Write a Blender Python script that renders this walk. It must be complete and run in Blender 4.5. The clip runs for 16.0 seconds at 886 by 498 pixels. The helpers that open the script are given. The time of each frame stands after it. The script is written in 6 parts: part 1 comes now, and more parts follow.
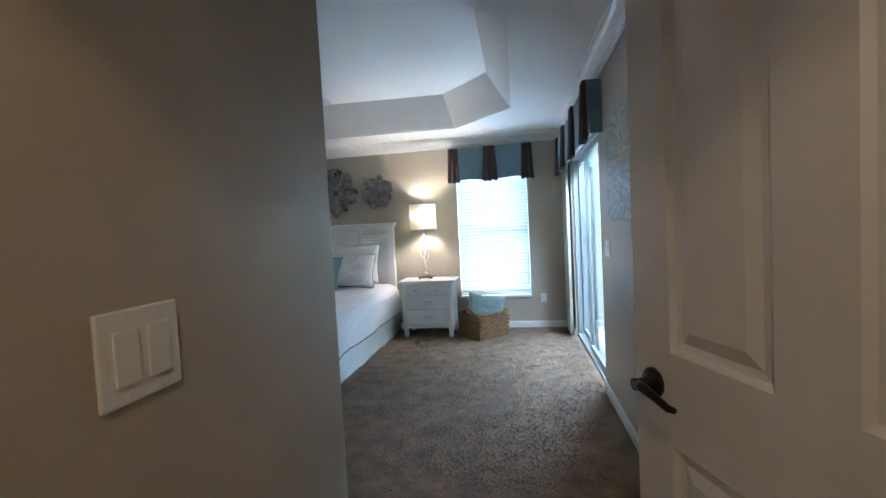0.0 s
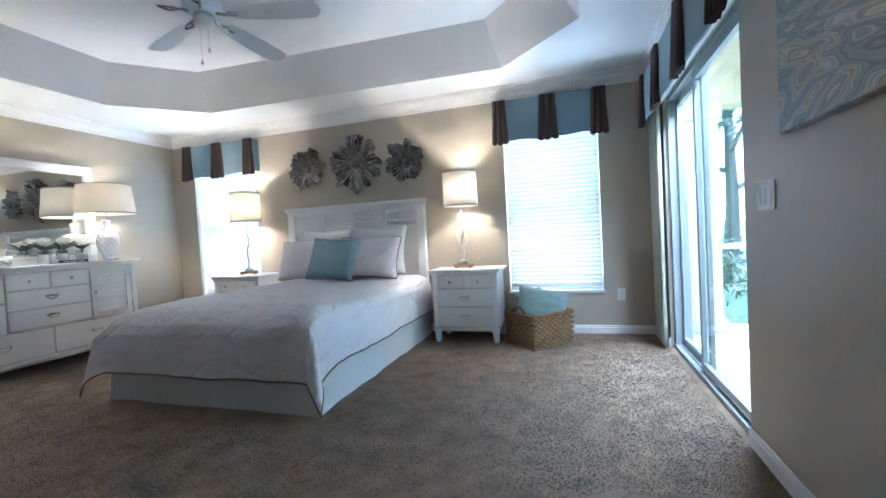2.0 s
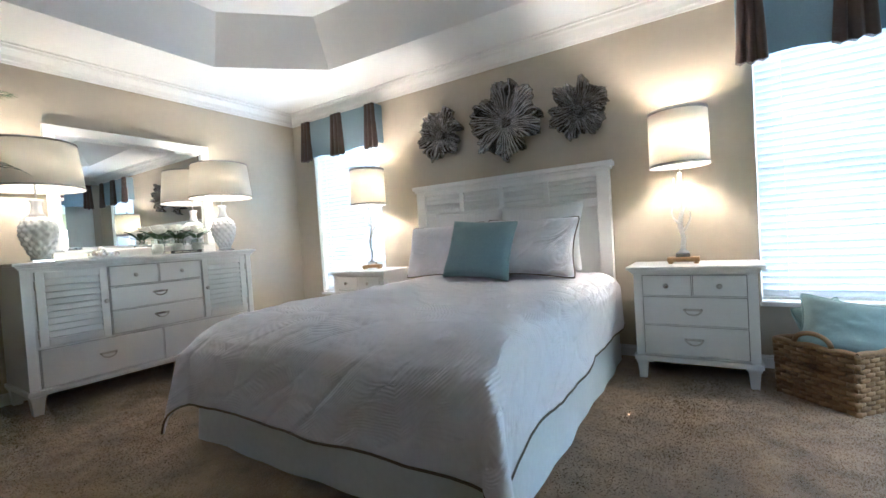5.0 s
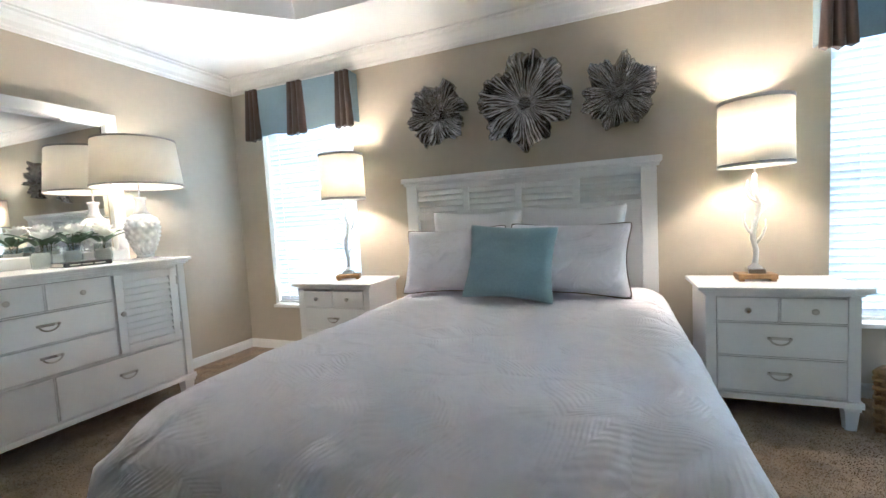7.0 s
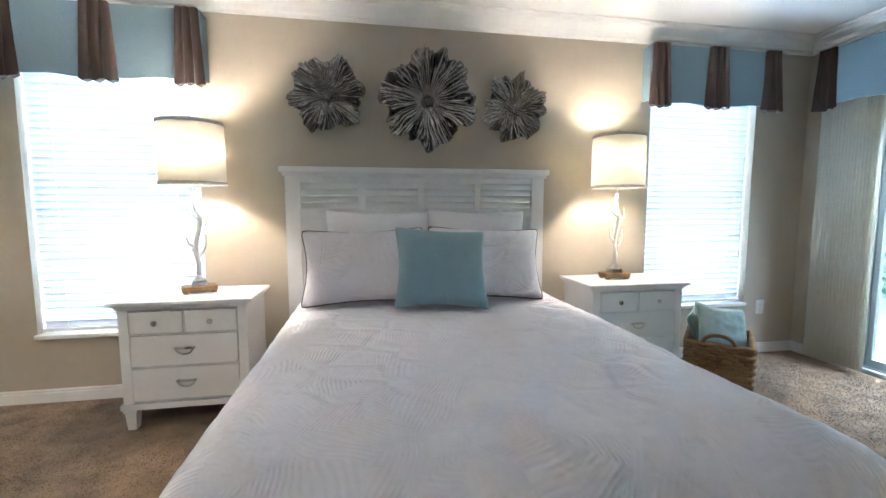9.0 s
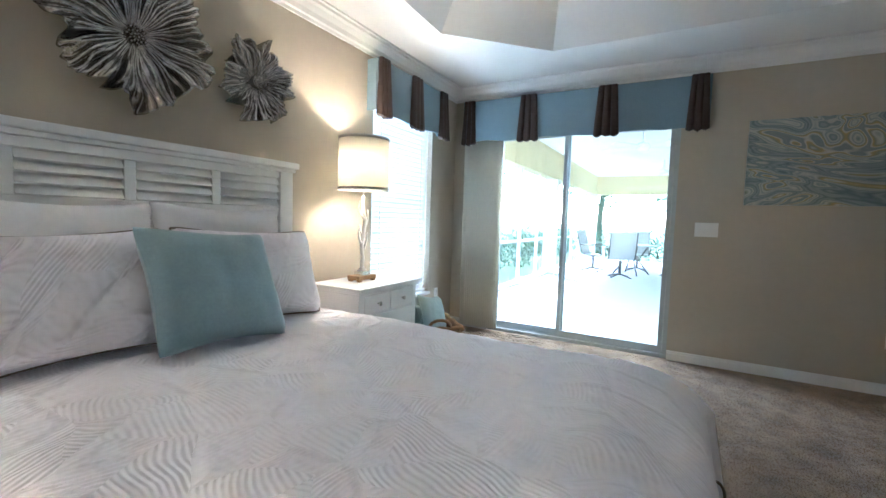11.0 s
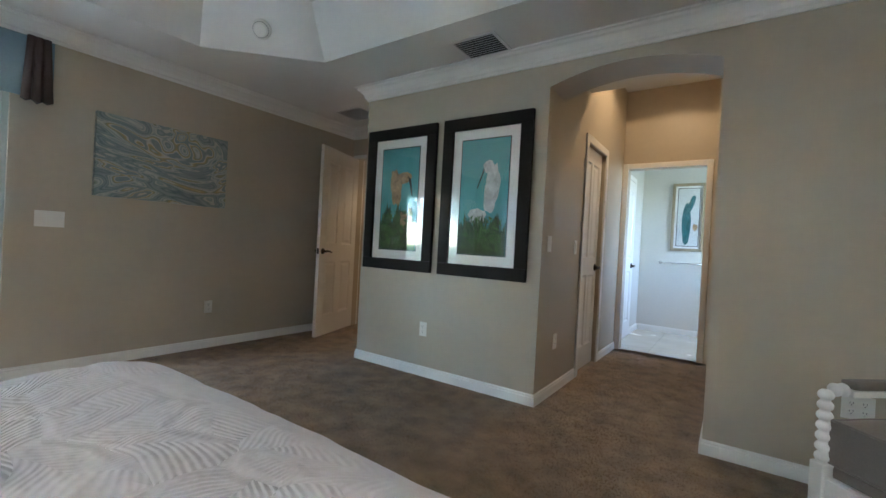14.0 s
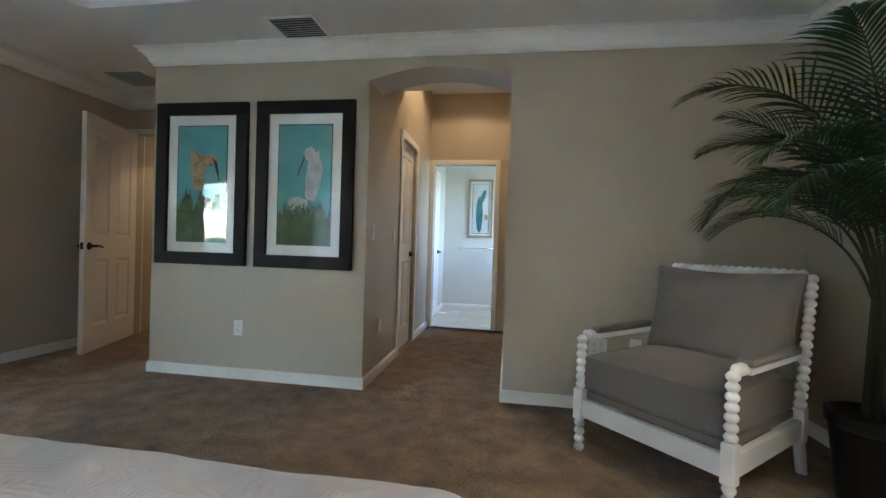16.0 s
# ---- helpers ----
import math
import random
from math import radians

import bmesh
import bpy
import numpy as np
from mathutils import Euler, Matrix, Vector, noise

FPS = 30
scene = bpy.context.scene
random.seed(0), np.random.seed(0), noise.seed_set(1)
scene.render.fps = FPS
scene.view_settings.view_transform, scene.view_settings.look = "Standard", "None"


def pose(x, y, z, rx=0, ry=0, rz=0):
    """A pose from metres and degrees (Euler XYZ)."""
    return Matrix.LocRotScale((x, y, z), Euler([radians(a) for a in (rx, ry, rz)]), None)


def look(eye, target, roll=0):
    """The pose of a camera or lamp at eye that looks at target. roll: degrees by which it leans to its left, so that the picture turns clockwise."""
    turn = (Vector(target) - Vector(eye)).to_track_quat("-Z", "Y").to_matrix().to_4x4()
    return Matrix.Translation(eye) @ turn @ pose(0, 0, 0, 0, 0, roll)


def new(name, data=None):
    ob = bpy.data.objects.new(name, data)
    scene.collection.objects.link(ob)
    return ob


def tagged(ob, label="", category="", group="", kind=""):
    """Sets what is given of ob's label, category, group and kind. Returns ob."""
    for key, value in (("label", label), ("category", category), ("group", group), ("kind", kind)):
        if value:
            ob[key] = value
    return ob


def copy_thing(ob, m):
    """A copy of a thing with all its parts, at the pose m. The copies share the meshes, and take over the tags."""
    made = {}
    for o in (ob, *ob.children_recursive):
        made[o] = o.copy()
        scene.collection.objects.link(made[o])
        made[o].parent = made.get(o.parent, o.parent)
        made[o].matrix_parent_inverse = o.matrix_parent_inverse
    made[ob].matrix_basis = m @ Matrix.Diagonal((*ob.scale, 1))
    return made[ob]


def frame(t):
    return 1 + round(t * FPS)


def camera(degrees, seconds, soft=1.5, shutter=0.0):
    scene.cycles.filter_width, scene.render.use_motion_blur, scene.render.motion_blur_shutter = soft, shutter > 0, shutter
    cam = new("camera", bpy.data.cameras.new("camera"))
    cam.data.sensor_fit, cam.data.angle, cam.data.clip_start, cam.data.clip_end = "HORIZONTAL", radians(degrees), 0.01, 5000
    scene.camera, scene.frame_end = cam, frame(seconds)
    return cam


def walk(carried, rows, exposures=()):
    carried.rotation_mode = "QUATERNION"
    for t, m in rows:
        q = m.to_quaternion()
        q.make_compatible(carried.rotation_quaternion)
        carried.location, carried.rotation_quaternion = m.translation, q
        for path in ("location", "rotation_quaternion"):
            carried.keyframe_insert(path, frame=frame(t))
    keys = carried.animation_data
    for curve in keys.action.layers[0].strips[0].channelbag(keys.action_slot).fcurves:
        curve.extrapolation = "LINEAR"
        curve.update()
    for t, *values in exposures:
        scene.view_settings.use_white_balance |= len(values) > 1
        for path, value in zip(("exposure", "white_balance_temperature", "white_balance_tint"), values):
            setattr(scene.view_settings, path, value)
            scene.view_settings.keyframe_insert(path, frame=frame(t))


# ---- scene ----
cam = camera(93.0, 16.0)
PATH = [
    (0, (0.501, 0.18, 1.305), (0.155, 2.148, 1.213), -3.0),
    (0.5, (0.482, 0.505, 1.155), (0.128, 2.472, 1.097), -2.4),
    (1, (0.512, 0.819, 1.117), (0.113, 2.778, 1.049), -2.8),
    (1.5, (0.496, 1.076, 1.065), (0.007, 3.015, 1.003), -3.0),
    (2, (0.403, 1.338, 1.021), (-0.193, 3.246, 0.959), -3.1),
    (2.5, (0.317, 1.57, 0.993), (-0.384, 3.442, 0.934), -3.4),
    (3, (0.221, 1.79, 0.965), (-0.583, 3.621, 0.911), -3.5),
    (3.5, (0.084, 1.96, 0.965), (-0.868, 3.718, 0.916), -3.5),
    (4, (-0.117, 2.072, 0.978), (-1.174, 3.769, 0.925), -3.8),
    (4.5, (-0.319, 2.158, 0.975), (-1.386, 3.849, 0.917), -3.8),
    (5, (-0.508, 2.321, 0.95), (-1.579, 4.01, 0.897), -3.6),
    (7.5, (-1.578, 2.675, 1.164), (-2.138, 4.587, 0.993), -2.7),
    (8, (-1.815, 2.686, 1.191), (-2.123, 4.654, 1.005), -2.0),
    (10.5, (-2.793, 3.251, 1.117), (-1.35, 4.628, 0.965), 1.6),
    (11, (-2.866, 3.514, 1.127), (-1.122, 4.484, 0.987), 1.8),
    (11.5, (-2.936, 3.728, 1.083), (-0.987, 4.167, 0.987), 2.5),
    (12, (-2.922, 3.813, 1.101), (-0.925, 3.762, 1.005), 2.9),
    (12.5, (-2.858, 3.956, 1.075), (-0.938, 3.399, 1.004), 3.5),
    (13, (-2.818, 4.066, 1.068), (-1.076, 3.085, 1.024), 3.5),
    (13.5, (-2.825, 4.148, 1.062), (-1.377, 2.769, 1.041), 3.4),
    (14, (-2.88, 4.184, 1.068), (-1.744, 2.538, 1.054), 3.1),
    (14.5, (-2.905, 4.228, 1.041), (-2.064, 2.414, 1.046), 3.0),
    (15, (-2.866, 4.274, 1.045), (-2.28, 2.362, 1.046), 2.7),
    (15.5, (-2.831, 4.295, 1.04), (-2.434, 2.335, 1.033), 2.2),
    (16, (-2.797, 4.299, 1.052), (-2.492, 2.323, 1.03), 1.8),
]
EXPOSURES = [(0.0, 4.92, 4780, 10), (1.0, 5.0, 4680, 10), (3.5, 5.05, 4850, 10), (5.0, 5.08, 4980, 10), (8.0, 5.12, 5070, 10), (10.5, 5.17, 5100, 10), (12.0, 5.2, 5200, 10), (13.0, 5.15, 5120, 10), (14.0, 5.12, 5250, 10), (16.0, 5.1, 5300, 10)]
walk(cam, [(t, look(eye, target, roll)) for t, eye, target, roll in PATH], EXPOSURES)

# ---- world and light ----
world = bpy.data.worlds.new("sky")
scene.world = world
world.use_nodes = True
wn = world.node_tree
sky = wn.nodes.new("ShaderNodeTexSky")
sky.sky_type = "NISHITA"
sky.sun_disc = False
SUN_EL, SUN_AZ = 46.0, 52.0
sky.sun_elevation, sky.sun_rotation = radians(SUN_EL), radians(SUN_AZ)
wn.links.new(sky.outputs[0], wn.nodes["Background"].inputs[0])
wn.nodes["Background"].inputs[1].default_value = 0.095


def lamp(name, kind, energy, colour, m, **kw):
    data = bpy.data.lights.new(name, kind)
    data.energy, data.color = energy, colour
    for key, value in kw.items():
        if key == "size":
            data.size = value
        elif key == "size_y":
            data.shape, data.size_y = "RECTANGLE", value
        elif key == "radius":
            data.shadow_soft_size = value
        elif key == "spot":
            data.spot_size = value
        elif key == "angle":
            data.angle = value
    ob = new(name, data)
    ob.matrix_world = m
    return ob


az = radians(SUN_AZ)
sun_from = Vector((math.sin(az) * math.cos(radians(SUN_EL)), math.cos(az) * math.cos(radians(SUN_EL)), math.sin(radians(SUN_EL))))
lamp("sun", "SUN", 0.65, (1.0, 0.95, 0.88), look(sun_from * 20, (0, 0, 0)), angle=radians(0.5))
# daylight in the two north windows, outside the glass
lamp("window_daylight", "AREA", 3.0, (0.84, 0.93, 1.0), look((0.21, 5.86, 1.25), (0.21, 4.0, 1.25)), size=0.88, size_y=1.62)
lamp("window_daylight", "AREA", 3.0, (0.84, 0.93, 1.0), look((-3.785, 5.86, 1.25), (-3.785, 4.0, 1.25)), size=0.92, size_y=1.62)

# added lamp hidden under the patio roof, sky fill over the sliding door
lamp("slider_daylight", "AREA", 6.0, (0.86, 0.94, 1.0), look((1.62, 3.95, 2.62), (0.0, 3.95, 0.3)), size=2.3, size_y=0.35)

# ---- materials ----


def mk(name, col, rough=0.6, metal=0.0, var=0.12, s1=2.5, s2=40.0, bump=0.1, bs=150.0, bdist=0.002, tint=None, sheen=0.0, trans=0.0, coat=0.0, perobj=0.0, broad=4):
    """A procedural surface: base colour varied at two scales, roughness varied a little, fine relief."""
    m = bpy.data.materials.new(name)
    m.use_nodes = True
    t = m.node_tree
    b = t.nodes["Principled BSDF"]
    N, L = t.nodes.new, t.links.new
    geo = N("ShaderNodeNewGeometry")
    n1, n2, n3 = N("ShaderNodeTexNoise"), N("ShaderNodeTexNoise"), N("ShaderNodeTexNoise")
    for n, sc, det in ((n1, s1, broad), (n2, s2, 5), (n3, bs, 3)):
        n.inputs["Scale"].default_value, n.inputs["Detail"].default_value = sc, det
        L(geo.outputs["Position"], n.inputs["Vector"])
    mixf = N("ShaderNodeMath")
    mixf.operation = "ADD"
    L(n1.outputs["Fac"], mixf.inputs[0])
    L(n2.outputs["Fac"], mixf.inputs[1])
    half = N("ShaderNodeMath")
    half.operation = "MULTIPLY"
    half.inputs[1].default_value = 0.5
    L(mixf.outputs[0], half.inputs[0])
    fac = half.outputs[0]
    if perobj:
        info = N("ShaderNodeObjectInfo")
        sub = N("ShaderNodeMath")
        sub.operation = "MULTIPLY_ADD"
        sub.inputs[1].default_value = perobj
        L(info.outputs["Random"], sub.inputs[0])
        L(fac, sub.inputs[2])
        fac = sub.outputs[0]
    ramp = N("ShaderNodeValToRGB")
    lo = [c * (1 - var) for c in (tint or col)]
    hi = [min(1, c * (1 + var)) for c in col]
    ramp.color_ramp.elements[0].position, ramp.color_ramp.elements[1].position = 0.33, 0.67
    ramp.color_ramp.elements[0].color, ramp.color_ramp.elements[1].color = (*lo, 1), (*hi, 1)
    L(fac, ramp.inputs[0])
    L(ramp.outputs[0], b.inputs["Base Color"])
    rr = N("ShaderNodeMapRange")
    rr.inputs["To Min"].default_value, rr.inputs["To Max"].default_value = max(0.02, rough - 0.08), min(1, rough + 0.08)
    L(n1.outputs["Fac"], rr.inputs["Value"])
    L(rr.outputs[0], b.inputs["Roughness"])
    b.inputs["Metallic"].default_value = metal
    b.inputs["Sheen Weight"].default_value = sheen
    b.inputs["Coat Weight"].default_value = coat
    if bump:
        bp = N("ShaderNodeBump")
        bp.inputs["Strength"].default_value, bp.inputs["Distance"].default_value = bump, bdist
        L(n3.outputs["Fac"], bp.inputs["Height"])
        L(bp.outputs[0], b.inputs["Normal"])
    if trans:
        tr = N("ShaderNodeBsdfTranslucent")
        L(ramp.outputs[0], tr.inputs["Color"])
        mix = N("ShaderNodeMixShader")
        mix.inputs[0].default_value = trans
        L(b.outputs[0], mix.inputs[1])
        L(tr.outputs[0], mix.inputs[2])
        L(mix.outputs[0], t.nodes["Material Output"].inputs["Surface"])
    return m


def glass_mat(name, tint=(1, 1, 1), rough=0.0):
    """Thin pane: lets light straight through, with a Fresnel gloss."""
    m = bpy.data.materials.new(name)
    m.use_nodes = True
    t = m.node_tree
    t.nodes.remove(t.nodes["Principled BSDF"])
    tr, gl, mix, lw, pw5, ma = (t.nodes.new(k) for k in ("ShaderNodeBsdfTransparent", "ShaderNodeBsdfGlossy", "ShaderNodeMixShader", "ShaderNodeLayerWeight", "ShaderNodeMath", "ShaderNodeMath"))
    tr.inputs[0].default_value = (*tint, 1)
    gl.inputs["Roughness"].default_value = rough
    lw.inputs["Blend"].default_value = 0.5
    pw5.operation, ma.operation = "POWER", "MULTIPLY_ADD"
    pw5.inputs[1].default_value = 5.0
    ma.inputs[1].default_value, ma.inputs[2].default_value = 0.9, 0.045
    t.links.new(lw.outputs["Facing"], pw5.inputs[0])
    t.links.new(pw5.outputs[0], ma.inputs[0])
    t.links.new(ma.outputs[0], mix.inputs[0])
    t.links.new(tr.outputs[0], mix.inputs[1])
    t.links.new(gl.outputs[0], mix.inputs[2])
    t.links.new(mix.outputs[0], t.nodes["Material Output"].inputs["Surface"])
    return m


WALL = mk("wall_paint", (0.47, 0.413, 0.32), 0.43, var=0.03, s1=1.2, s2=20, bump=0.25, bs=130, bdist=0.003)
BATH_WALL = mk("bath_wall_paint", (0.62, 0.60, 0.54), 0.6, var=0.03, bump=0.2, bs=130)
CEIL = mk("ceiling_paint", (0.78, 0.77, 0.74), 0.75, var=0.02, bump=0.35, bs=90, bdist=0.003)
TRIM = mk("trim_gloss_paint", (0.80, 0.79, 0.76), 0.32, var=0.02, bump=0.03, bs=60)
WHITE = mk("white_painted_wood", (0.78, 0.78, 0.77), 0.38, var=0.025, s1=3, s2=60, bump=0.06, bs=70)
DOORPAINT = mk("door_paint", (0.76, 0.74, 0.70), 0.42, var=0.03, bump=0.08, bs=220)
CARPET = mk("cut_pile_carpet", (0.245, 0.169, 0.099), 0.97, var=0.55, s1=7.0, s2=260, broad=2.2, bump=0.4, bs=420, bdist=0.0022, sheen=0.25)
BRONZE = mk("oil_rubbed_bronze", (0.035, 0.027, 0.022), 0.35, metal=0.7, var=0.3, s2=80, bump=0.05)
NICKEL = mk("brushed_nickel", (0.55, 0.53, 0.50), 0.28, metal=1.0, var=0.1, bump=0.05)
CHROME = mk("chrome", (0.75, 0.75, 0.76), 0.12, metal=1.0, var=0.05, bump=0)
ALU = mk("slider_aluminium", (0.44, 0.48, 0.475), 0.42, metal=0.2, var=0.06, bump=0.03)
PLASTIC = mk("white_plastic", (0.80, 0.79, 0.75), 0.35, var=0.02, bump=0)
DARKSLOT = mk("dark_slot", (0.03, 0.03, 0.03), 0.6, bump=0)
BLIND = mk("white_blind_slat", (0.82, 0.83, 0.84), 0.5, var=0.02, bump=0.02, trans=0.12)
VBLIND = mk("vertical_blind_vane", (0.84, 0.82, 0.73), 0.55, var=0.03, bump=0.05, bs=300, trans=0.48)
BLUEFAB = mk("slate_blue_fabric", (0.20, 0.285, 0.335), 0.9, var=0.10, s2=120, bump=0.25, bs=500, sheen=0.2)
BROWNFAB = mk("chocolate_brown_fabric", (0.050, 0.028, 0.020), 0.85, var=0.25, s2=120, bump=0.25, bs=500, sheen=0.15)
TEAL = mk("teal_velvet", (0.22, 0.325, 0.36), 0.9, var=0.10, s2=90, bump=0.2, bs=400, sheen=0.5)
SAGE = mk("sage_cushion_cotton", (0.25, 0.33, 0.31), 0.9, var=0.08, s2=90, bump=0.25, bs=400, sheen=0.2)
LINEN = mk("white_pillow_linen", (0.74, 0.73, 0.74), 0.9, var=0.04, s2=60, bump=0.25, bs=260)
SKIRT = mk("white_bed_skirt", (0.70, 0.71, 0.71), 0.9, var=0.05, bump=0.2, bs=350)
PIPING = mk("taupe_piping", (0.13, 0.105, 0.08), 0.9, var=0.1, bump=0.1)
GREYFAB = mk("taupe_grey_linen", (0.19, 0.168, 0.148), 0.95, var=0.10, s2=150, bump=0.35, bs=600, sheen=0.15)
BLACKWOOD = mk("espresso_frame_wood", (0.014, 0.011, 0.010), 0.6, var=0.3, s2=60, bump=0.06)
# shade in the joints round the drawer fronts, put in as dark colour
GAPSHADE = mk("drawer_gap_shade", (0.10, 0.09, 0.085), 0.8, var=0.2, bump=0)
MATBOARD = mk("white_mat_board", (0.80, 0.79, 0.76), 0.8, var=0.02, bump=0.05)
SEAGRASS = mk("woven_seagrass", (0.20, 0.118, 0.052), 0.75, var=0.4, s1=14, s2=90, bump=0.5, bs=200, perobj=0.25)
CERAMIC = mk("white_glazed_ceramic", (0.74, 0.74, 0.74), 0.14, var=0.02, bump=0, coat=0.4)
ANTLER = mk("white_resin_antler", (0.78, 0.76, 0.72), 0.42, var=0.05, bump=0.15, bs=60)
PALETRIM = mk("pale_grey_ribbon", (0.42, 0.41, 0.41), 0.8, var=0.06, bump=0.2, bs=400)
SHADE = mk("white_linen_lampshade", (0.80, 0.76, 0.68), 0.9, var=0.05, s2=200, bump=0.2, bs=500, trans=0.21)
GREYTRIM = mk("grey_shade_ribbon", (0.33, 0.30, 0.28), 0.8, bump=0.05)
OAK = mk("oak_lamp_plinth", (0.36, 0.21, 0.09), 0.5, var=0.3, s1=12, s2=60, bump=0.1)
SILVER = mk("tarnished_silver_leaf", (0.33, 0.315, 0.30), 0.22, metal=1.0, var=0.45, s1=18, s2=90, bump=0.5, bs=110, bdist=0.004)
FANWHITE = mk("white_fan_enamel", (0.76, 0.78, 0.78), 0.35, var=0.03, bump=0.02)
POTBLACK = mk("black_glazed_pot", (0.012, 0.012, 0.012), 0.35, var=0.2, bump=0.05)
SOIL = mk("dark_moss", (0.05, 0.04, 0.025), 0.95, var=0.4, bump=0.8, bs=60, bdist=0.01)
LEAF = mk("palm_leaf", (0.024, 0.056, 0.017), 0.42, var=0.45, s1=6, s2=30, bump=0.1, bs=200, trans=0.12, perobj=0.2)
STEM = mk("palm_stem", (0.05, 0.055, 0.02), 0.55, var=0.3, bump=0.1)
TILE = mk("cream_floor_tile", (0.60, 0.57, 0.50), 0.25, var=0.06, s1=3, bump=0.03, perobj=0.05)
GROUT = mk("grey_grout", (0.40, 0.38, 0.34), 0.9, bump=0.1)
PATIO = mk("pale_patio_paver", (0.46, 0.455, 0.44), 0.8, var=0.08, s1=1, bump=0.2)
STUCCO = mk("cream_stucco", (0.66, 0.58, 0.38), 0.85, var=0.05, bump=0.4, bs=80)
GREEN = mk("hedge_leaf", (0.075, 0.12, 0.06), 0.6, var=0.5, s1=2, s2=12, bump=0.3, bs=30, trans=0.2)
GRASS = mk("lawn", (0.07, 0.12, 0.04), 0.95, var=0.4, s1=0.7, s2=14, bump=0.6, bs=60)
SLINGCHAIR = mk("grey_sling_mesh", (0.55, 0.55, 0.53), 0.8, bump=0.1)
DARKMETAL = mk("dark_bronze_metal", (0.13, 0.12, 0.11), 0.5, metal=0.5, bump=0.05)
MIRROR = mk("mirror_silver", (0.90, 0.91, 0.91), 0.02, metal=1.0, var=0.0, bump=0)
for n in MIRROR.node_tree.nodes:
    if n.type == "MAP_RANGE":
        n.inputs["To Min"].default_value = n.inputs["To Max"].default_value = 0.01
BLACKWOOD.node_tree.nodes["Principled BSDF"].inputs["Specular IOR Level"].default_value = 0.22
PANE = glass_mat("clear_glass", (0.97, 0.99, 0.98))
PICGLASS = glass_mat("picture_glass")
SLIDEGLASS = glass_mat("slider_glass", (0.95, 0.99, 0.98))


def quilt_mat():
    """White quilted matelasse: cells of stitched veins, each cell with its own direction."""
    m = mk("white_leaf_quilted_cotton", (0.80, 0.775, 0.81), 0.9, var=0.03, bump=0.0, sheen=0.1)
    t = m.node_tree
    N, L = t.nodes.new, t.links.new
    geo = N("ShaderNodeNewGeometry")
    sep, comb = N("ShaderNodeSeparateXYZ"), N("ShaderNodeCombineXYZ")
    L(geo.outputs["Position"], sep.inputs[0])
    # the hanging sides take height as their second axis
    add = N("ShaderNodeMath")
    add.operation = "SUBTRACT"
    L(sep.outputs[1], add.inputs[0])
    L(sep.outputs[2], add.inputs[1])
    add2 = N("ShaderNodeMath")
    add2.operation = "SUBTRACT"
    L(sep.outputs[0], add2.inputs[0])
    L(sep.outputs[2], add2.inputs[1])
    L(add2.outputs[0], comb.inputs[0])
    L(add.outputs[0], comb.inputs[1])
    # a soft warp bends the leaf outlines
    warp = N("ShaderNodeTexNoise")
    warp.inputs["Scale"].default_value, warp.inputs["Detail"].default_value = 3.2, 1.0
    L(comb.outputs[0], warp.inputs["Vector"])
    wsub, wadd = N("ShaderNodeVectorMath"), N("ShaderNodeVectorMath")
    wsub.operation, wadd.operation = "MULTIPLY_ADD", "ADD"
    wsub.inputs[1].default_value, wsub.inputs[2].default_value = (0.16, 0.16, 0.0), (-0.08, -0.08, 0.0)
    L(warp.outputs["Color"], wsub.inputs[0])
    L(comb.outputs[0], wadd.inputs[0])
    L(wsub.outputs[0], wadd.inputs[1])
    vor = N("ShaderNodeTexVoronoi")
    vor.voronoi_dimensions = "2D"
    vor.inputs["Scale"].default_value = 5.2
    L(wadd.outputs[0], vor.inputs["Vector"])
    edge = N("ShaderNodeTexVoronoi")
    edge.voronoi_dimensions, edge.feature = "2D", "DISTANCE_TO_EDGE"
    edge.inputs["Scale"].default_value = 5.2
    L(wadd.outputs[0], edge.inputs["Vector"])
    ang = N("ShaderNodeSeparateColor")
    L(vor.outputs["Color"], ang.inputs[0])
    mul = N("ShaderNodeMath")
    mul.operation = "MULTIPLY"
    mul.inputs[1].default_value = 6.28
    L(ang.outputs[0], mul.inputs[0])
    dif = N("ShaderNodeVectorMath")
    dif.operation = "SUBTRACT"
    L(wadd.outputs[0], dif.inputs[0])
    L(vor.outputs["Position"], dif.inputs[1])
    rot = N("ShaderNodeVectorRotate")
    rot.rotation_type = "Z_AXIS"
    L(dif.outputs[0], rot.inputs["Vector"])
    L(mul.outputs[0], rot.inputs["Angle"])
    # veins slant off a midrib
    loc = N("ShaderNodeSeparateXYZ")
    L(rot.outputs[0], loc.inputs[0])
    ab, vein, ph, sn = (N("ShaderNodeMath") for k in range(4))
    ab.operation, vein.operation, ph.operation, sn.operation = "ABSOLUTE", "MULTIPLY_ADD", "MULTIPLY", "SINE"
    L(loc.outputs[1], ab.inputs[0])
    L(ab.outputs[0], vein.inputs[0])
    vein.inputs[1].default_value = 0.9
    L(loc.outputs[0], vein.inputs[2])
    L(vein.outputs[0], ph.inputs[0])
    ph.inputs[1].default_value = 310.0
    L(ph.outputs[0], sn.inputs[0])
    fine = N("ShaderNodeTexNoise")
    fine.inputs["Scale"].default_value = 14.0
    L(geo.outputs["Position"], fine.inputs["Vector"])
    amp = N("ShaderNodeMapRange")
    amp.inputs["To Min"].default_value, amp.inputs["To Max"].default_value = 0.09, 0.30
    L(ang.outputs[1], amp.inputs["Value"])
    wm = N("ShaderNodeMath")
    wm.operation = "MULTIPLY"
    L(sn.outputs[0], wm.inputs[0])
    L(amp.outputs[0], wm.inputs[1])
    puff = N("ShaderNodeMapRange")
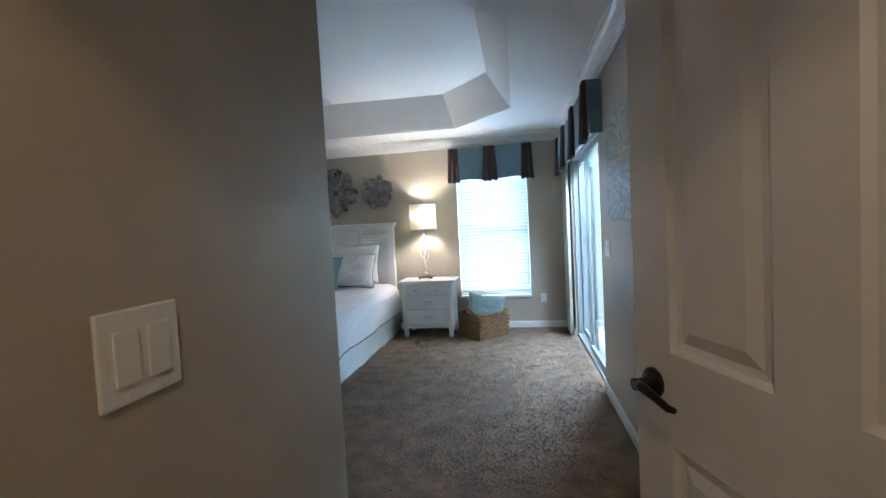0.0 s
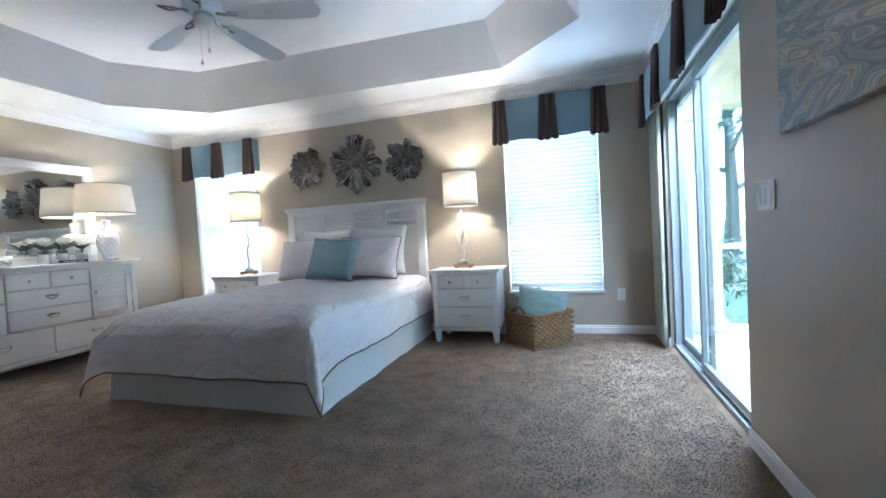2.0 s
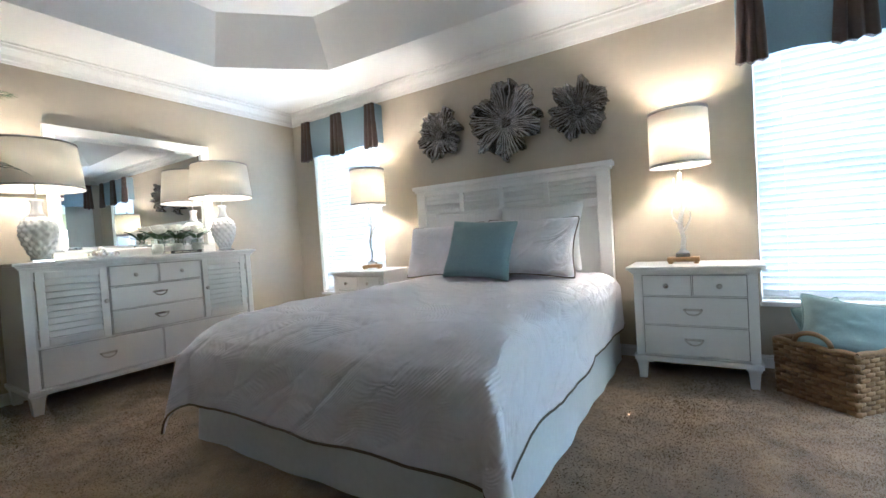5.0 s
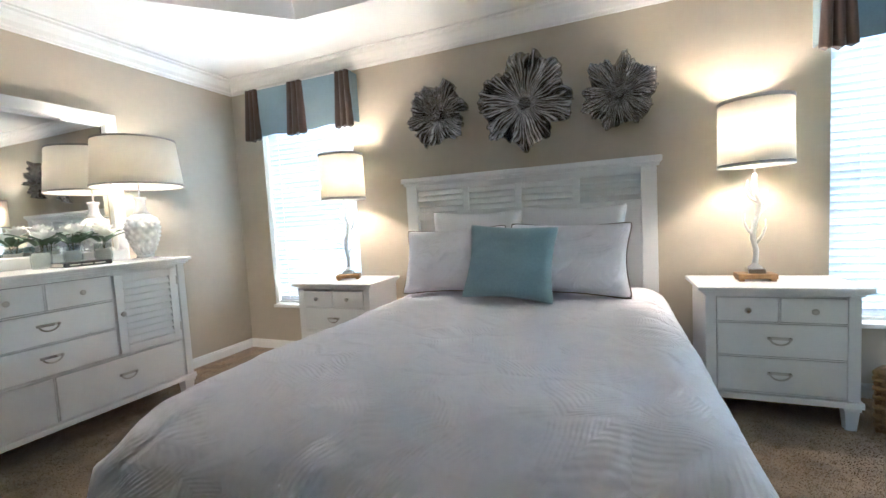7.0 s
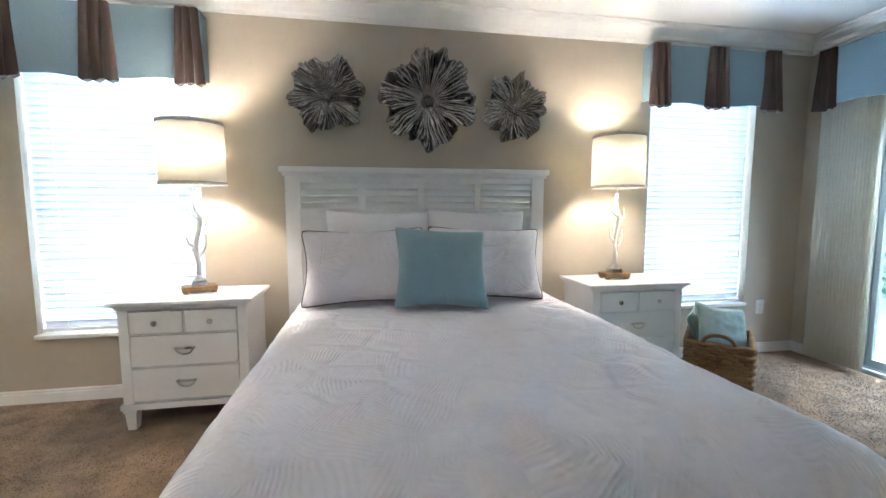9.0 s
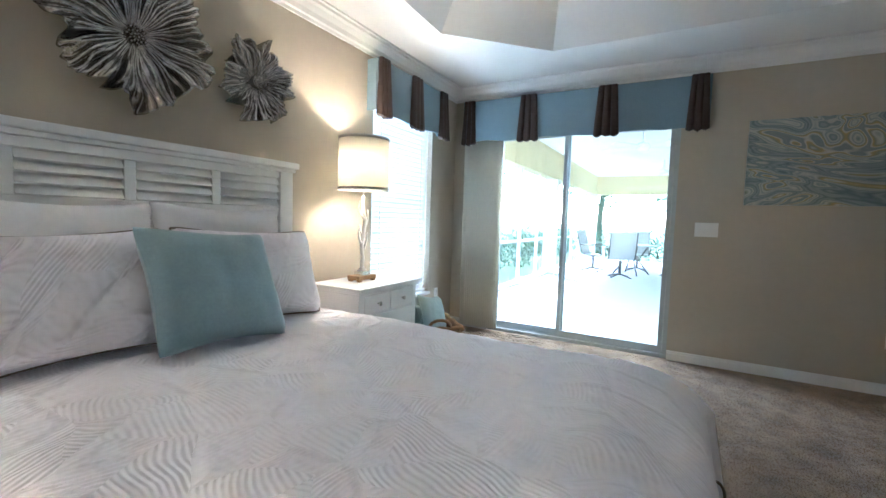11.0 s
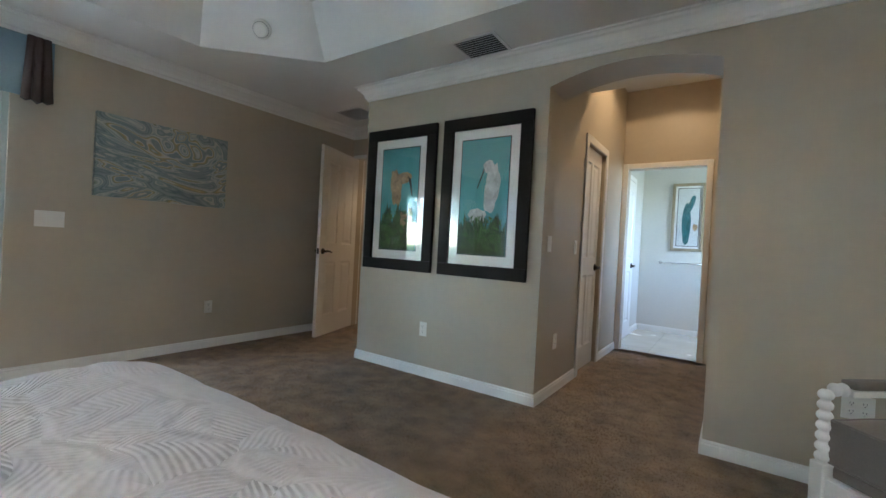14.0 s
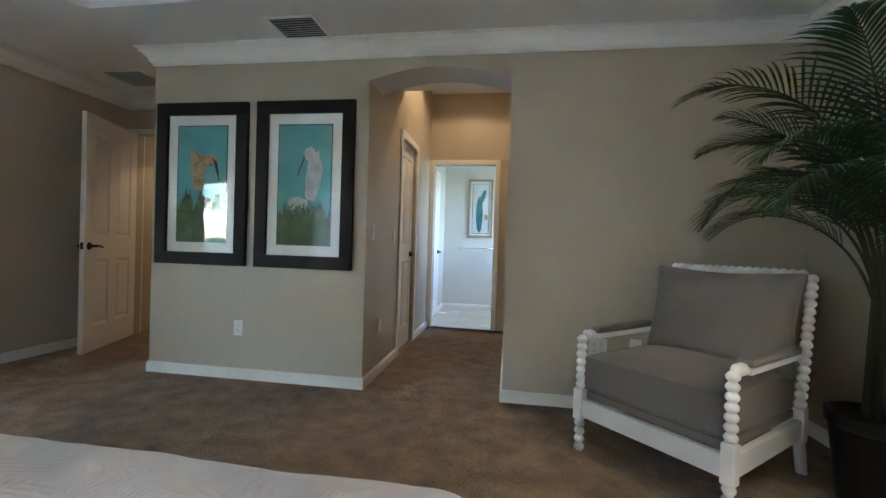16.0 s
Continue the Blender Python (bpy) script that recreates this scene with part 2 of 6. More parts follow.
    puff.interpolation_type = "SMOOTHSTEP"
    puff.inputs["From Max"].default_value = 0.16
    puff.inputs["To Max"].default_value = 1.3
    L(edge.outputs["Distance"], puff.inputs["Value"])
    s1, sm = N("ShaderNodeMath"), N("ShaderNodeMath")
    s1.operation, sm.operation = "ADD", "MULTIPLY_ADD"
    L(wm.outputs[0], s1.inputs[0])
    L(puff.outputs[0], s1.inputs[1])
    L(fine.outputs["Fac"], sm.inputs[0])
    sm.inputs[1].default_value = 2.6
    L(s1.outputs[0], sm.inputs[2])
    bp = N("ShaderNodeBump")
    bp.inputs["Strength"].default_value, bp.inputs["Distance"].default_value = 0.8, 0.0048
    L(sm.outputs[0], bp.inputs["Height"])
    L(bp.outputs[0], t.nodes["Principled BSDF"].inputs["Normal"])
    return m


QUILT = quilt_mat()


def bulb_mat(name, colour, strength):
    m = bpy.data.materials.new(name)
    m.use_nodes = True
    b = m.node_tree.nodes["Principled BSDF"]
    b.inputs["Emission Color"].default_value = (*colour, 1)
    b.inputs["Emission Strength"].default_value = strength
    return m


BULB = bulb_mat("warm_bulb", (1.0, 0.77, 0.52), 32.0)
SOFTBULB = bulb_mat("soft_warm_bulb", (1.0, 0.78, 0.52), 15.0)
LENS = bulb_mat("downlight_lens", (1.0, 0.72, 0.42), 3.0)

# ---- mesh helpers ----


def thing(name, label, category, m=None, group="", kind=""):
    ob = new(name)
    if m is not None:
        ob.matrix_world = m
    return tagged(ob, label, category, group, kind)


def part(name, bm, material, parent=None, label="", smooth=False):
    me = bpy.data.meshes.new(name)
    bmesh.ops.recalc_face_normals(bm, faces=bm.faces)
    bm.to_mesh(me)
    bm.free()
    me.materials.append(material)
    if smooth:
        for p in me.polygons:
            p.use_smooth = True
    ob = new(name, me)
    if parent is not None:
        ob.parent = parent
    if label:
        ob["label"] = label
    return ob


def box(bm, x0, x1, y0, y1, z0, z1, bevel=0.0):
    vs = [bm.verts.new((x, y, z)) for z in (z0, z1) for x, y in ((x0, y0), (x1, y0), (x1, y1), (x0, y1))]
    fs = [bm.faces.new([vs[i] for i in q]) for q in ((3, 2, 1, 0), (4, 5, 6, 7), (0, 1, 5, 4), (1, 2, 6, 5), (2, 3, 7, 6), (3, 0, 4, 7))]
    if bevel:
        es = list({e for f in fs for e in f.edges})
        bmesh.ops.bevel(bm, geom=es, offset=bevel, segments=2, profile=0.6, affect="EDGES")
    return vs


def solid(name, b, material, parent=None, label="", bevel=0.0):
    bm = bmesh.new()
    box(bm, *b, bevel=bevel)
    return part(name, bm, material, parent, label)


def lathe(bm, profile, seg=24, at=(0, 0, 0), cap=True, m=None):
    rings = []
    for r, z in profile:
        ring = []
        for i in range(seg):
            a = 2 * math.pi * i / seg
            v = Vector((r * math.cos(a), r * math.sin(a), z))
            if m is not None:
                v = m @ v
            ring.append(bm.verts.new(v + Vector(at)))
        rings.append(ring)
    for a, b in zip(rings, rings[1:]):
        for i in range(seg):
            j = (i + 1) % seg
            bm.faces.new((a[i], a[j], b[j], b[i]))
    if cap:
        bm.faces.new(list(reversed(rings[0])))
        bm.faces.new(rings[-1])


def tube(bm, pts, radii, seg=8, cap=True):
    pts = [Vector(p) for p in pts]
    if not hasattr(radii, "__len__"):
        radii = [radii] * len(pts)
    rings, up = [], None
    for i, p in enumerate(pts):
        d = (pts[min(i + 1, len(pts) - 1)] - pts[max(i - 1, 0)]).normalized()
        if up is None:
            up = d.orthogonal().normalized()
        up = (up - d * up.dot(d)).normalized()
        side = d.cross(up)
        rings.append([bm.verts.new(p + radii[i] * (math.cos(2 * math.pi * k / seg) * up + math.sin(2 * math.pi * k / seg) * side)) for k in range(seg)])
    for a, b in zip(rings, rings[1:]):
        for k in range(seg):
            j = (k + 1) % seg
            bm.faces.new((a[k], a[j], b[j], b[k]))
    if cap:
        bm.faces.new(list(reversed(rings[0])))
        bm.faces.new(rings[-1])


def loop_tube(bm, pts, r, seg=6):
    tube(bm, list(pts) + [pts[0]], r, seg, cap=False)


def sweep(bm, path, profile, closed=False):
    """Run a profile of (inward, z) along a plan polyline whose inside lies to the left, mitred at the corners."""
    n, cols = len(path), []
    for i in range(n):
        p = Vector(path[i])
        a = Vector(path[i - 1]) if (i > 0 or closed) else None
        b = Vector(path[(i + 1) % n]) if (i < n - 1 or closed) else None
        d1 = (p - a).normalized() if a is not None else (b - p).normalized()
        d2 = (b - p).normalized() if b is not None else d1
        n1, n2 = Vector((-d1.y, d1.x)), Vector((-d2.y, d2.x))
        mit = (n1 + n2) / (1 + n1.dot(n2))
        cols.append([bm.verts.new((p.x + mit.x * o, p.y + mit.y * o, z)) for o, z in profile])
    k = len(profile)
    for i in range(n if closed else n - 1):
        c, d = cols[i], cols[(i + 1) % n]
        for q in range(k):
            r = (q + 1) % k
            bm.faces.new((c[q], d[q], d[r], c[r]))
    if not closed:
        bm.faces.new(cols[0])
        bm.faces.new(list(reversed(cols[-1])))


def wall(name, axis, a0, a1, b0, b1, z1, openings=(), material=WALL, z0=0.0):
    """A wall along x (axis 0) or y (axis 1), from a0 to a1, b0 to b1 thick, with openings (start, end, sill, head)."""
    bm = bmesh.new()

    def add(s, e, lo, hi):
        if e - s > 1e-4 and hi - lo > 1e-4:
            box(bm, *((s, e, b0, b1) if axis == 0 else (b0, b1, s, e)), lo, hi)
    pos = a0
    for s, e, lo, hi in sorted(openings):
        add(pos, s, z0, z1)
        add(s, e, z0, lo)
        add(s, e, hi, z1)
        pos = e
    add(pos, a1, z0, z1)
    ob = part(name, bm, material)
    tagged(ob, "beige painted plaster wall with light orange-peel texture", "wall", kind="structure")
    return ob


def smooth_by_angle(ob, deg=35):
    me = ob.data
    for p in me.polygons:
        p.use_smooth = True
    me.set_sharp_from_angle(angle=radians(deg))
    return ob


# ---- structure ----
XW, XE, YN, YS, CZ = -4.59, 1.137, 5.63, 1.43, 2.47
XC, YE = -0.075, 0.465  # the entry's side wall and the inner face of its doorway
T = 0.16
HY = -0.94  # the far end of the hall behind the arch
bm = bmesh.new()
box(bm, XW - T, XE + T, HY - 0.06, YN + T, -0.12, 0.0)
box(bm, -0.42, XE + T, -1.36, HY - 0.06, -0.12, 0.0)
floor = part("floor", bm, CARPET)
tagged(floor, "taupe brown cut-pile carpet with brushed patches", "carpet", kind="structure")
WINS = [(-4.26, -3.31, 0.415, 2.07), (-0.24, 0.66, 0.415, 2.07)]
wall("wall_north", 0, XW - T, XE + T, YN, YN + T, 3.2, WINS)
wall("wall_west", 1, YS - T, YN, XW - T, XW, 3.2)
SL0, SL1, SLH = 3.54, 5.19, 2.04
wall("wall_east", 1, -1.3, YN, XE, XE + T, 3.2, [(SL0, SL1, 0.0, SLH)])
AX0, AX1 = -2.787, -1.797
wall("wall_south", 0, AX1, XC, YS - 0.14, YS, 3.2)
wall("wall_south_west", 0, XW, AX0, YS - 0.14, YS, 3.2)
# the arched head over the hall opening
bm = bmesh.new()
SPR, RISE, SEG = 2.193, 0.088, 20
prev = None
for i in range(SEG + 1):
    u = i / SEG
    x = AX0 + (AX1 - AX0) * u
    z = SPR + RISE * (1 - (2 * u - 1) ** 2)
    cur = [bm.verts.new(p) for p in ((x, YS, z), (x, YS, 3.2), (x, YS - 0.30, 3.2), (x, YS - 0.30, z))]
    if prev:
        for q in range(4):
            r = (q + 1) % 4
            bm.faces.new((prev[q], cur[q], cur[r], prev[r]))
    else:
        bm.faces.new(cur)
    prev = cur
bm.faces.new(prev)
tagged(part("wall_arch", bm, WALL), "beige segmental arch over the hall opening", "arch", kind="structure")
wall("wall_entry_side", 1, YE, YS - 0.14, XC - 0.12, XC, 3.2)
wall("wall_entry", 0, -0.4, XE, YE - 0.12, YE, 3.2, [(-0.073, 1.076, 0.0, 2.10)])
wall("wall_corridor_west", 1, -1.3, YE - 0.12, -0.40, -0.28, 3.2)
wall("wall_corridor_south", 0, -0.40, XE, -1.36, -1.24, 3.2)
# the hall behind the arch
wall("wall_hall_east", 1, HY, YS - 0.14, AX1, AX1 + 0.12, 3.2, [(-0.13, 0.48, 0.0, 2.04)])
wall("wall_hall_west", 1, HY, YS - 0.14, AX0 - 0.12, AX0, 3.2)
wall("wall_hall_south", 0, -3.6, -1.62, HY - 0.12, HY, 3.2, [(-2.615, -1.855, 0.0, 2.055)])
tagged(solid("ceiling_hall", (AX0 - 0.12, AX1 + 0.12, HY, YS, 2.94, 3.2), CEIL), "warm white high hall ceiling", "ceiling", kind="structure")
tagged(solid("ceiling_corridor", (-0.4, XE, -1.3, YE - 0.12, CZ, CZ + 0.1), CEIL), "white flat corridor ceiling", "ceiling", kind="structure")
# bathroom beyond
BY = -2.62
wall("wall_bath_south", 0, -3.72, -1.60, BY - 0.12, BY, 3.0, material=BATH_WALL)
wall("wall_bath_east", 1, BY, HY - 0.12, -1.74, -1.62, 3.0, material=BATH_WALL)
# the window opening here is unseen, added for the bathroom lamp
wall("wall_bath_west", 1, BY, HY - 0.12, -3.72, -3.60, 3.0, [(-2.3, -1.3, 1.0, 2.2)], material=BATH_WALL)
tagged(solid("ceiling_bath", (-3.72, -1.62, BY - 0.12, HY - 0.12, 2.75, 2.87), CEIL), "white bathroom ceiling", "ceiling", kind="structure")
bath_floor = tagged(solid("floor_bath", (-3.72, -1.62, BY - 0.12, HY - 0.06, -0.12, -0.006), GROUT), "cream square ceramic floor tiles with grey grout", "tile floor", kind="structure")
# roof slab closes the house from above
tagged(solid("roof", (XW - 0.7, XE + T, -3.8, YN + 0.75, 3.2, 3.35), CEIL), "flat pale house roof slab with eaves", "roof", kind="structure")

# tray ceiling
TX0, TX1, TY0, TYW, TYE, CH, TZ, INS, I2 = -3.89, 0.50, 2.01, 4.97, 5.10, 0.645, 2.81, 0.22, 0.09
octo = [(TX1, TY0 + CH), (TX1, TYE - CH), (TX1 - CH, TYE), (TX0 + CH, TYW), (TX0, TYW - CH), (TX0, TY0 + CH), (TX0 + CH, TY0), (TX1 - CH, TY0)]
octi = [(TX1 - INS, TY0 + CH + I2), (TX1 - INS, TYE - CH - I2), (TX1 - CH - I2, TYE - INS), (TX0 + CH + I2, TYW - INS), (TX0 + INS, TYW - CH - I2), (TX0 + INS, TY0 + CH + I2), (TX0 + CH + I2, TY0 + INS), (TX1 - CH - I2, TY0 + INS)]
ccx, ccy = (TX0 + TX1) / 2, (TY0 + TYW) / 2
bm = bmesh.new()
lo = [bm.verts.new((x, y, CZ)) for x, y in octo]
hi = [bm.verts.new((x, y, TZ)) for x, y in octi]
for i in range(8):
    j = (i + 1) % 8
    bm.faces.new((lo[i], lo[j], hi[j], hi[i]))
bm.faces.new(hi)
ra = [bm.verts.new(p) for p in ((XE, YE, CZ), (XE, YN, CZ), (XW, YN, CZ), (XW, YE, CZ))]
for i, k in enumerate((0, 2, 4, 6)):
    bm.faces.new((ra[i], ra[(i + 1) % 4], lo[k + 1], lo[k]))
    bm.faces.new((ra[(i + 1) % 4], lo[(k + 2) % 8], lo[k + 1]))
ceiling = tagged(part("ceiling", bm, CEIL), "white tray ceiling with an octagonal raised centre", "ceiling", kind="structure")

CROWN = [(0.0, CZ - 0.122), (0.012, CZ - 0.122), (0.016, CZ - 0.104), (0.028, CZ - 0.097), (0.036, CZ - 0.07), (0.062, CZ - 0.040), (0.080, CZ - 0.031), (0.085, CZ - 0.014), (0.102, CZ - 0.012), (0.102, CZ - 0.001), (0.0, CZ - 0.001)]
bm = bmesh.new()
sweep(bm, [(XE, YE), (XE, YN), (XW, YN), (XW, YS), (XC, YS), (XC, YE)], CROWN, closed=True)
tagged(part("trim_crown", bm, TRIM), "white crown moulding along the ceiling", "moulding", kind="structure")
BASE = [(0.0, 0.0), (0.014, 0.0), (0.014, 0.058), (0.009, 0.064), (0.011, 0.072), (0.005, 0.081), (0.0, 0.081)]
for pth in ([(XE, YE + 0.07), (XE, SL0 - 0.002)], [(XE, SL1 + 0.002), (XE, YN), (XW, YN), (XW, YS), (AX0, YS), (AX0, HY)], [(AX1, HY + 0.02), (AX1, -0.20)], [(AX1, 0.55), (AX1, YS), (XC, YS), (XC, YE + 0.005)],
            [(-1.74, -2.03), (-1.74, BY), (-3.60, BY), (-3.60, HY - 0.12)][::-1]):
    bm = bmesh.new()
    sweep(bm, pth, BASE)
    tagged(part("baseboard", bm, TRIM), "white moulded baseboard at the foot of the wall", "baseboard", kind="structure")

# ---- windows, blinds, valances ----


def casing(name, axis, a0, a1, head, plane, sign, w=0.065, th=0.016, first=True):
    """Door casing round an opening along x (axis 0) or y (axis 1), on a wall face, proud towards sign."""
    bm = bmesh.new()
    lo, hi = sorted((plane, plane + sign * th))
    for s, e, z0, z1 in ((a0 - w, a0, 0, head + w), (a1, a1 + w, 0, head + w), (a0, a1, head, head + w))[0 if first else 1:]:
        box(bm, *((s, e, lo, hi) if axis == 0 else (lo, hi, s, e)), z0, z1, bevel=0.004)
    return tagged(part(name, bm, TRIM), "white moulded door casing", "door casing", kind="structure")


def window(name, x0, x1, z0, z1):
    w = tagged(new(name), "white framed sash window behind closed horizontal blinds", "window", kind="structure")
    y = YN + 0.10
    bm = bmesh.new()
    for b in ((x0, x0 + 0.045, z0, z1), (x1 - 0.045, x1, z0, z1), (x0 + 0.045, x1 - 0.045, z0, z0 + 0.045), (x0 + 0.045, x1 - 0.045, z1 - 0.045, z1)):
        box(bm, b[0], b[1], y, y + 0.045, b[2], b[3])
    part("window_frame", bm, TRIM, w)
    zm = (z0 + z1) / 2
    solid("meeting_rail", (x0 + 0.045, x1 - 0.045, y + 0.002, y + 0.043, zm - 0.02, zm + 0.02), TRIM, w)
    for a, b in ((z0 + 0.045, zm - 0.02), (zm + 0.02, z1 - 0.045)):
        p = solid("pane", (x0 + 0.045, x1 - 0.045, y + 0.02, y + 0.024, a, b), PANE, w)
        p.visible_shadow = False
    solid("window_sill", (x0 - 0.01, x1 + 0.01, YN - 0.02, y, z0 - 0.022, z0 + 0.004), TRIM, w, "white sill", bevel=0.004)
    return w


def blind(x0, x1, z0, z1):
    """A horizontal blind: head rail, slats tilted nearly shut, bottom rail, cords, wand."""
    b = thing("window_blind", "white horizontal slat blind lowered and tilted nearly shut", "blind", pose((x0 + x1) / 2, YN + 0.055, 0), "window blinds")
    hw = (x1 - x0) / 2 - 0.008
    solid("head_rail", (-hw, hw, -0.025, 0.025, z1 - 0.045, z1 - 0.002), PLASTIC, b)
    me = None
    n = int((z1 - z0 - 0.09) / 0.043)
    for i in range(n):
        z = z0 + 0.05 + i * 0.043
        if me is None:
            bm = bmesh.new()
            prev = None
            for k in range(4):
                u = k / 3 - 0.5
                bow = 0.004 * (1 - 4 * u * u)
                cur = [bm.verts.new((sx, u * 0.05, bow + dz)) for sx in (-hw, hw) for dz in (0, 0.0022)]
                if prev:
                    bm.faces.new((prev[0], prev[2], cur[2], cur[0]))
                    bm.faces.new((prev[1], cur[1], cur[3], prev[3]))
                    bm.faces.new((prev[0], cur[0], cur[1], prev[1]))
                    bm.faces.new((prev[2], prev[3], cur[3], cur[2]))
                else:
                    bm.faces.new((cur[0], cur[2], cur[3], cur[1]))
                prev = cur
            bm.faces.new((prev[0], prev[1], prev[3], prev[2]))
            s = part("slat", bm, BLIND, b)
            me = s.data
        else:
            s = new("slat", me)
            s.parent = b
        s.matrix_basis = pose(0, 0, z, -70, 0, 0)
    solid("bottom_rail", (-hw, hw, -0.022, 0.022, z0 + 0.008, z0 + 0.028), PLASTIC, b, bevel=0.004)
    for x in (-hw * 0.7, hw * 0.7):
        bm = bmesh.new()
        tube(bm, [(x, -0.027, z0 + 0.02), (x, -0.027, z1 - 0.03)], 0.0016, 5)
        part("ladder_cord", bm, PLASTIC, b)
    bm = bmesh.new()
    tube(bm, [(hw * 0.9, -0.035, z0 + 0.40), (hw * 0.9, -0.035, z1 - 0.05)], 0.0025, 6)
    lathe(bm, [(0.002, 0.0), (0.007, 0.004), (0.007, 0.03), (0.002, 0.036)], 8, (hw * 0.9, -0.035, z0 + 0.37))
    part("pull_cord", bm, PLASTIC, b)
    return b


for i, (x0, x1, z0, z1) in enumerate(WINS):
    window("window_%d" % (i + 1), x0, x1, z0, z1)
    blind(x0, x1, z0 + 0.004, z1)


def valance(length, browns, bw, blue_w, m, flare=(1, 1)):
    """A straight box valance: slate blue board panels between brown pleated jabots, on a thin cornice board. Local x runs along it, -y is its front."""
    v = thing("valance", "slate blue fabric valance with chocolate brown pleated drops", "valance", m, "window valances")
    zt, zb = 2.315, 1.905
    d = 0.10
    solid("cornice_board", (0.0, length, -d + 0.012, -0.001, zt - 0.03, zt - 0.004), BLUEFAB, v)
    bm = bmesh.new()
    n = max(8, int(length / 0.03))
    prev = None
    for i in range(n + 1):
        x = length * i / n
        sag = 0.006 * math.sin(x * 9) + 0.004 * math.sin(x * 23 + 1)
        cur = []
        for k in range(7):
            u = k / 6
            bulge = 0.006 * math.sin(u * math.pi) * math.sin(x * 7 + u * 2)
            cur.append(bm.verts.new((x, -d - bulge - 0.006 * u, zt + (zb + 0.012 - zt) * u + sag * u)))
        for k in range(6, -1, -1):
            cur.append(bm.verts.new(cur[k].co + Vector((0, 0.012, 0))))
        if prev:
            for q in range(14):
                r = (q + 1) % 14
                bm.faces.new((prev[q], cur[q], cur[r], prev[r]))
        else:
            bm.faces.new(cur)
        prev = cur
    bm.faces.new(prev)
    smooth_by_angle(part("blue_panel", bm, BLUEFAB, v), 50)
    for x0, x1, s0, s1 in ((0.0, 0.010, 0, 0), (length - 0.010, length, 0, 0)):
        solid("side_return", (x0, x1, -d + 0.012, -0.001, zb + 0.03, zt - 0.031), BLUEFAB, v)
    for c, wide in browns:
        # a box pleat drop: three folds that open towards the hem
        bm = bmesh.new()
        rows, cols = 10, 28
        g = []
        for r in range(rows + 1):
            u = r / rows
            w = wide * (0.80 + 0.30 * u)
            row = []
            for k in range(cols + 1):
                s = k / cols
                fold = abs(((s * 3) % 1) - 0.5) * 2
                depth = 0.016 + (0.012 + 0.020 * u) * (1 - fold ** 3) + 0.004 * math.sin(s * 17 + c * 5) * u
                hem = -0.018 * u ** 6 * (1 - fold) + 0.004 * math.sin(s * 9 + c * 3) * u
                row.append(bm.verts.new((c + (s - 0.5) * w, -d - depth, zt + 0.004 + (zb - 0.012 - zt) * u + hem)))
            g.append(row)
        back = [[bm.verts.new((v0.co.x, -d - 0.002, v0.co.z)) for v0 in row] for row in g]
        for r in range(rows):
            for k in range(cols):
                bm.faces.new((g[r][k], g[r][k + 1], g[r + 1][k + 1], g[r + 1][k]))
        for r in range(rows):
            bm.faces.new((g[r][0], g[r + 1][0], back[r + 1][0], back[r][0]))
            bm.faces.new((g[r][cols], back[r][cols], back[r + 1][cols], g[r + 1][cols]))
        for k in range(cols):
            bm.faces.new((g[0][k], back[0][k], back[0][k + 1], g[0][k + 1]))
            bm.faces.new((g[rows][k], g[rows][k + 1], back[rows][k + 1], back[rows][k]))
        smooth_by_angle(part("pleated_drop", bm, BROWNFAB, v, "chocolate brown pleated drop"), 40)
    return v


valance(1.06, [(0.07, 0.15), (0.53, 0.18), (0.99, 0.15)], 0.15, 0.3, pose(-0.32, YN, 0))
valance(1.08, [(0.07, 0.15), (0.54, 0.18), (1.01, 0.15)], 0.15, 0.3, pose(-4.31, YN, 0))
valance(2.14, [(0.07, 0.14), (0.68, 0.19), (1.38, 0.19), (2.06, 0.15)], 0.15, 0.3, pose(XE, 5.49, 0, 0, 0, -90))

# ---- sliding patio door and its vertical blind ----
slider = tagged(new("door_slider"), "two-panel aluminium sliding glass door to the patio, closed", "sliding door", kind="structure")


def slide_panel(y0, y1, x, z0, z1):
    bm = bmesh.new()
    s = 0.036
    box(bm, x, x + 0.03, y0, y0 + s, z0, z1, bevel=0.003)
    box(bm, x, x + 0.03, y1 - s, y1, z0, z1, bevel=0.003)
    box(bm, x, x + 0.03, y0 + s, y1 - s, z0, z0 + 0.05)
    box(bm, x, x + 0.03, y0 + s, y1 - s, z1 - 0.06, z1)
    fr = part("panel_frame", bm, ALU, slider, "grey aluminium panel frame")
    g = solid("pane", (x + 0.012, x + 0.018, y0 + s, y1 - s, z0 + 0.05, z1 - 0.06), SLIDEGLASS, slider)
    g.visible_shadow = False
    return fr


bm = bmesh.new()
box(bm, XE + 0.03, XE + 0.13, SL0, SL0 + 0.035, 0.03, SLH)
box(bm, XE + 0.03, XE + 0.13, SL1 - 0.035, SL1, 0.03, SLH)
box(bm, XE + 0.03, XE + 0.13, SL0 + 0.035, SL1 - 0.035, SLH - 0.035, SLH)
part("outer_frame", bm, ALU, slider)
bm = bmesh.new()
box(bm, XE + 0.02, XE + T + 0.02, SL0, SL1, 0.0, 0.03)
box(bm, XE + 0.055, XE + 0.060, SL0 + 0.035, SL1 - 0.035, 0.03, 0.042)
box(bm, XE + 0.098, XE + 0.103, SL0 + 0.035, SL1 - 0.035, 0.03, 0.042)
part("sill_track", bm, ALU, slider)
slide_panel(SL0 + 0.036, 4.49, XE + 0.044, 0.043, SLH - 0.036)
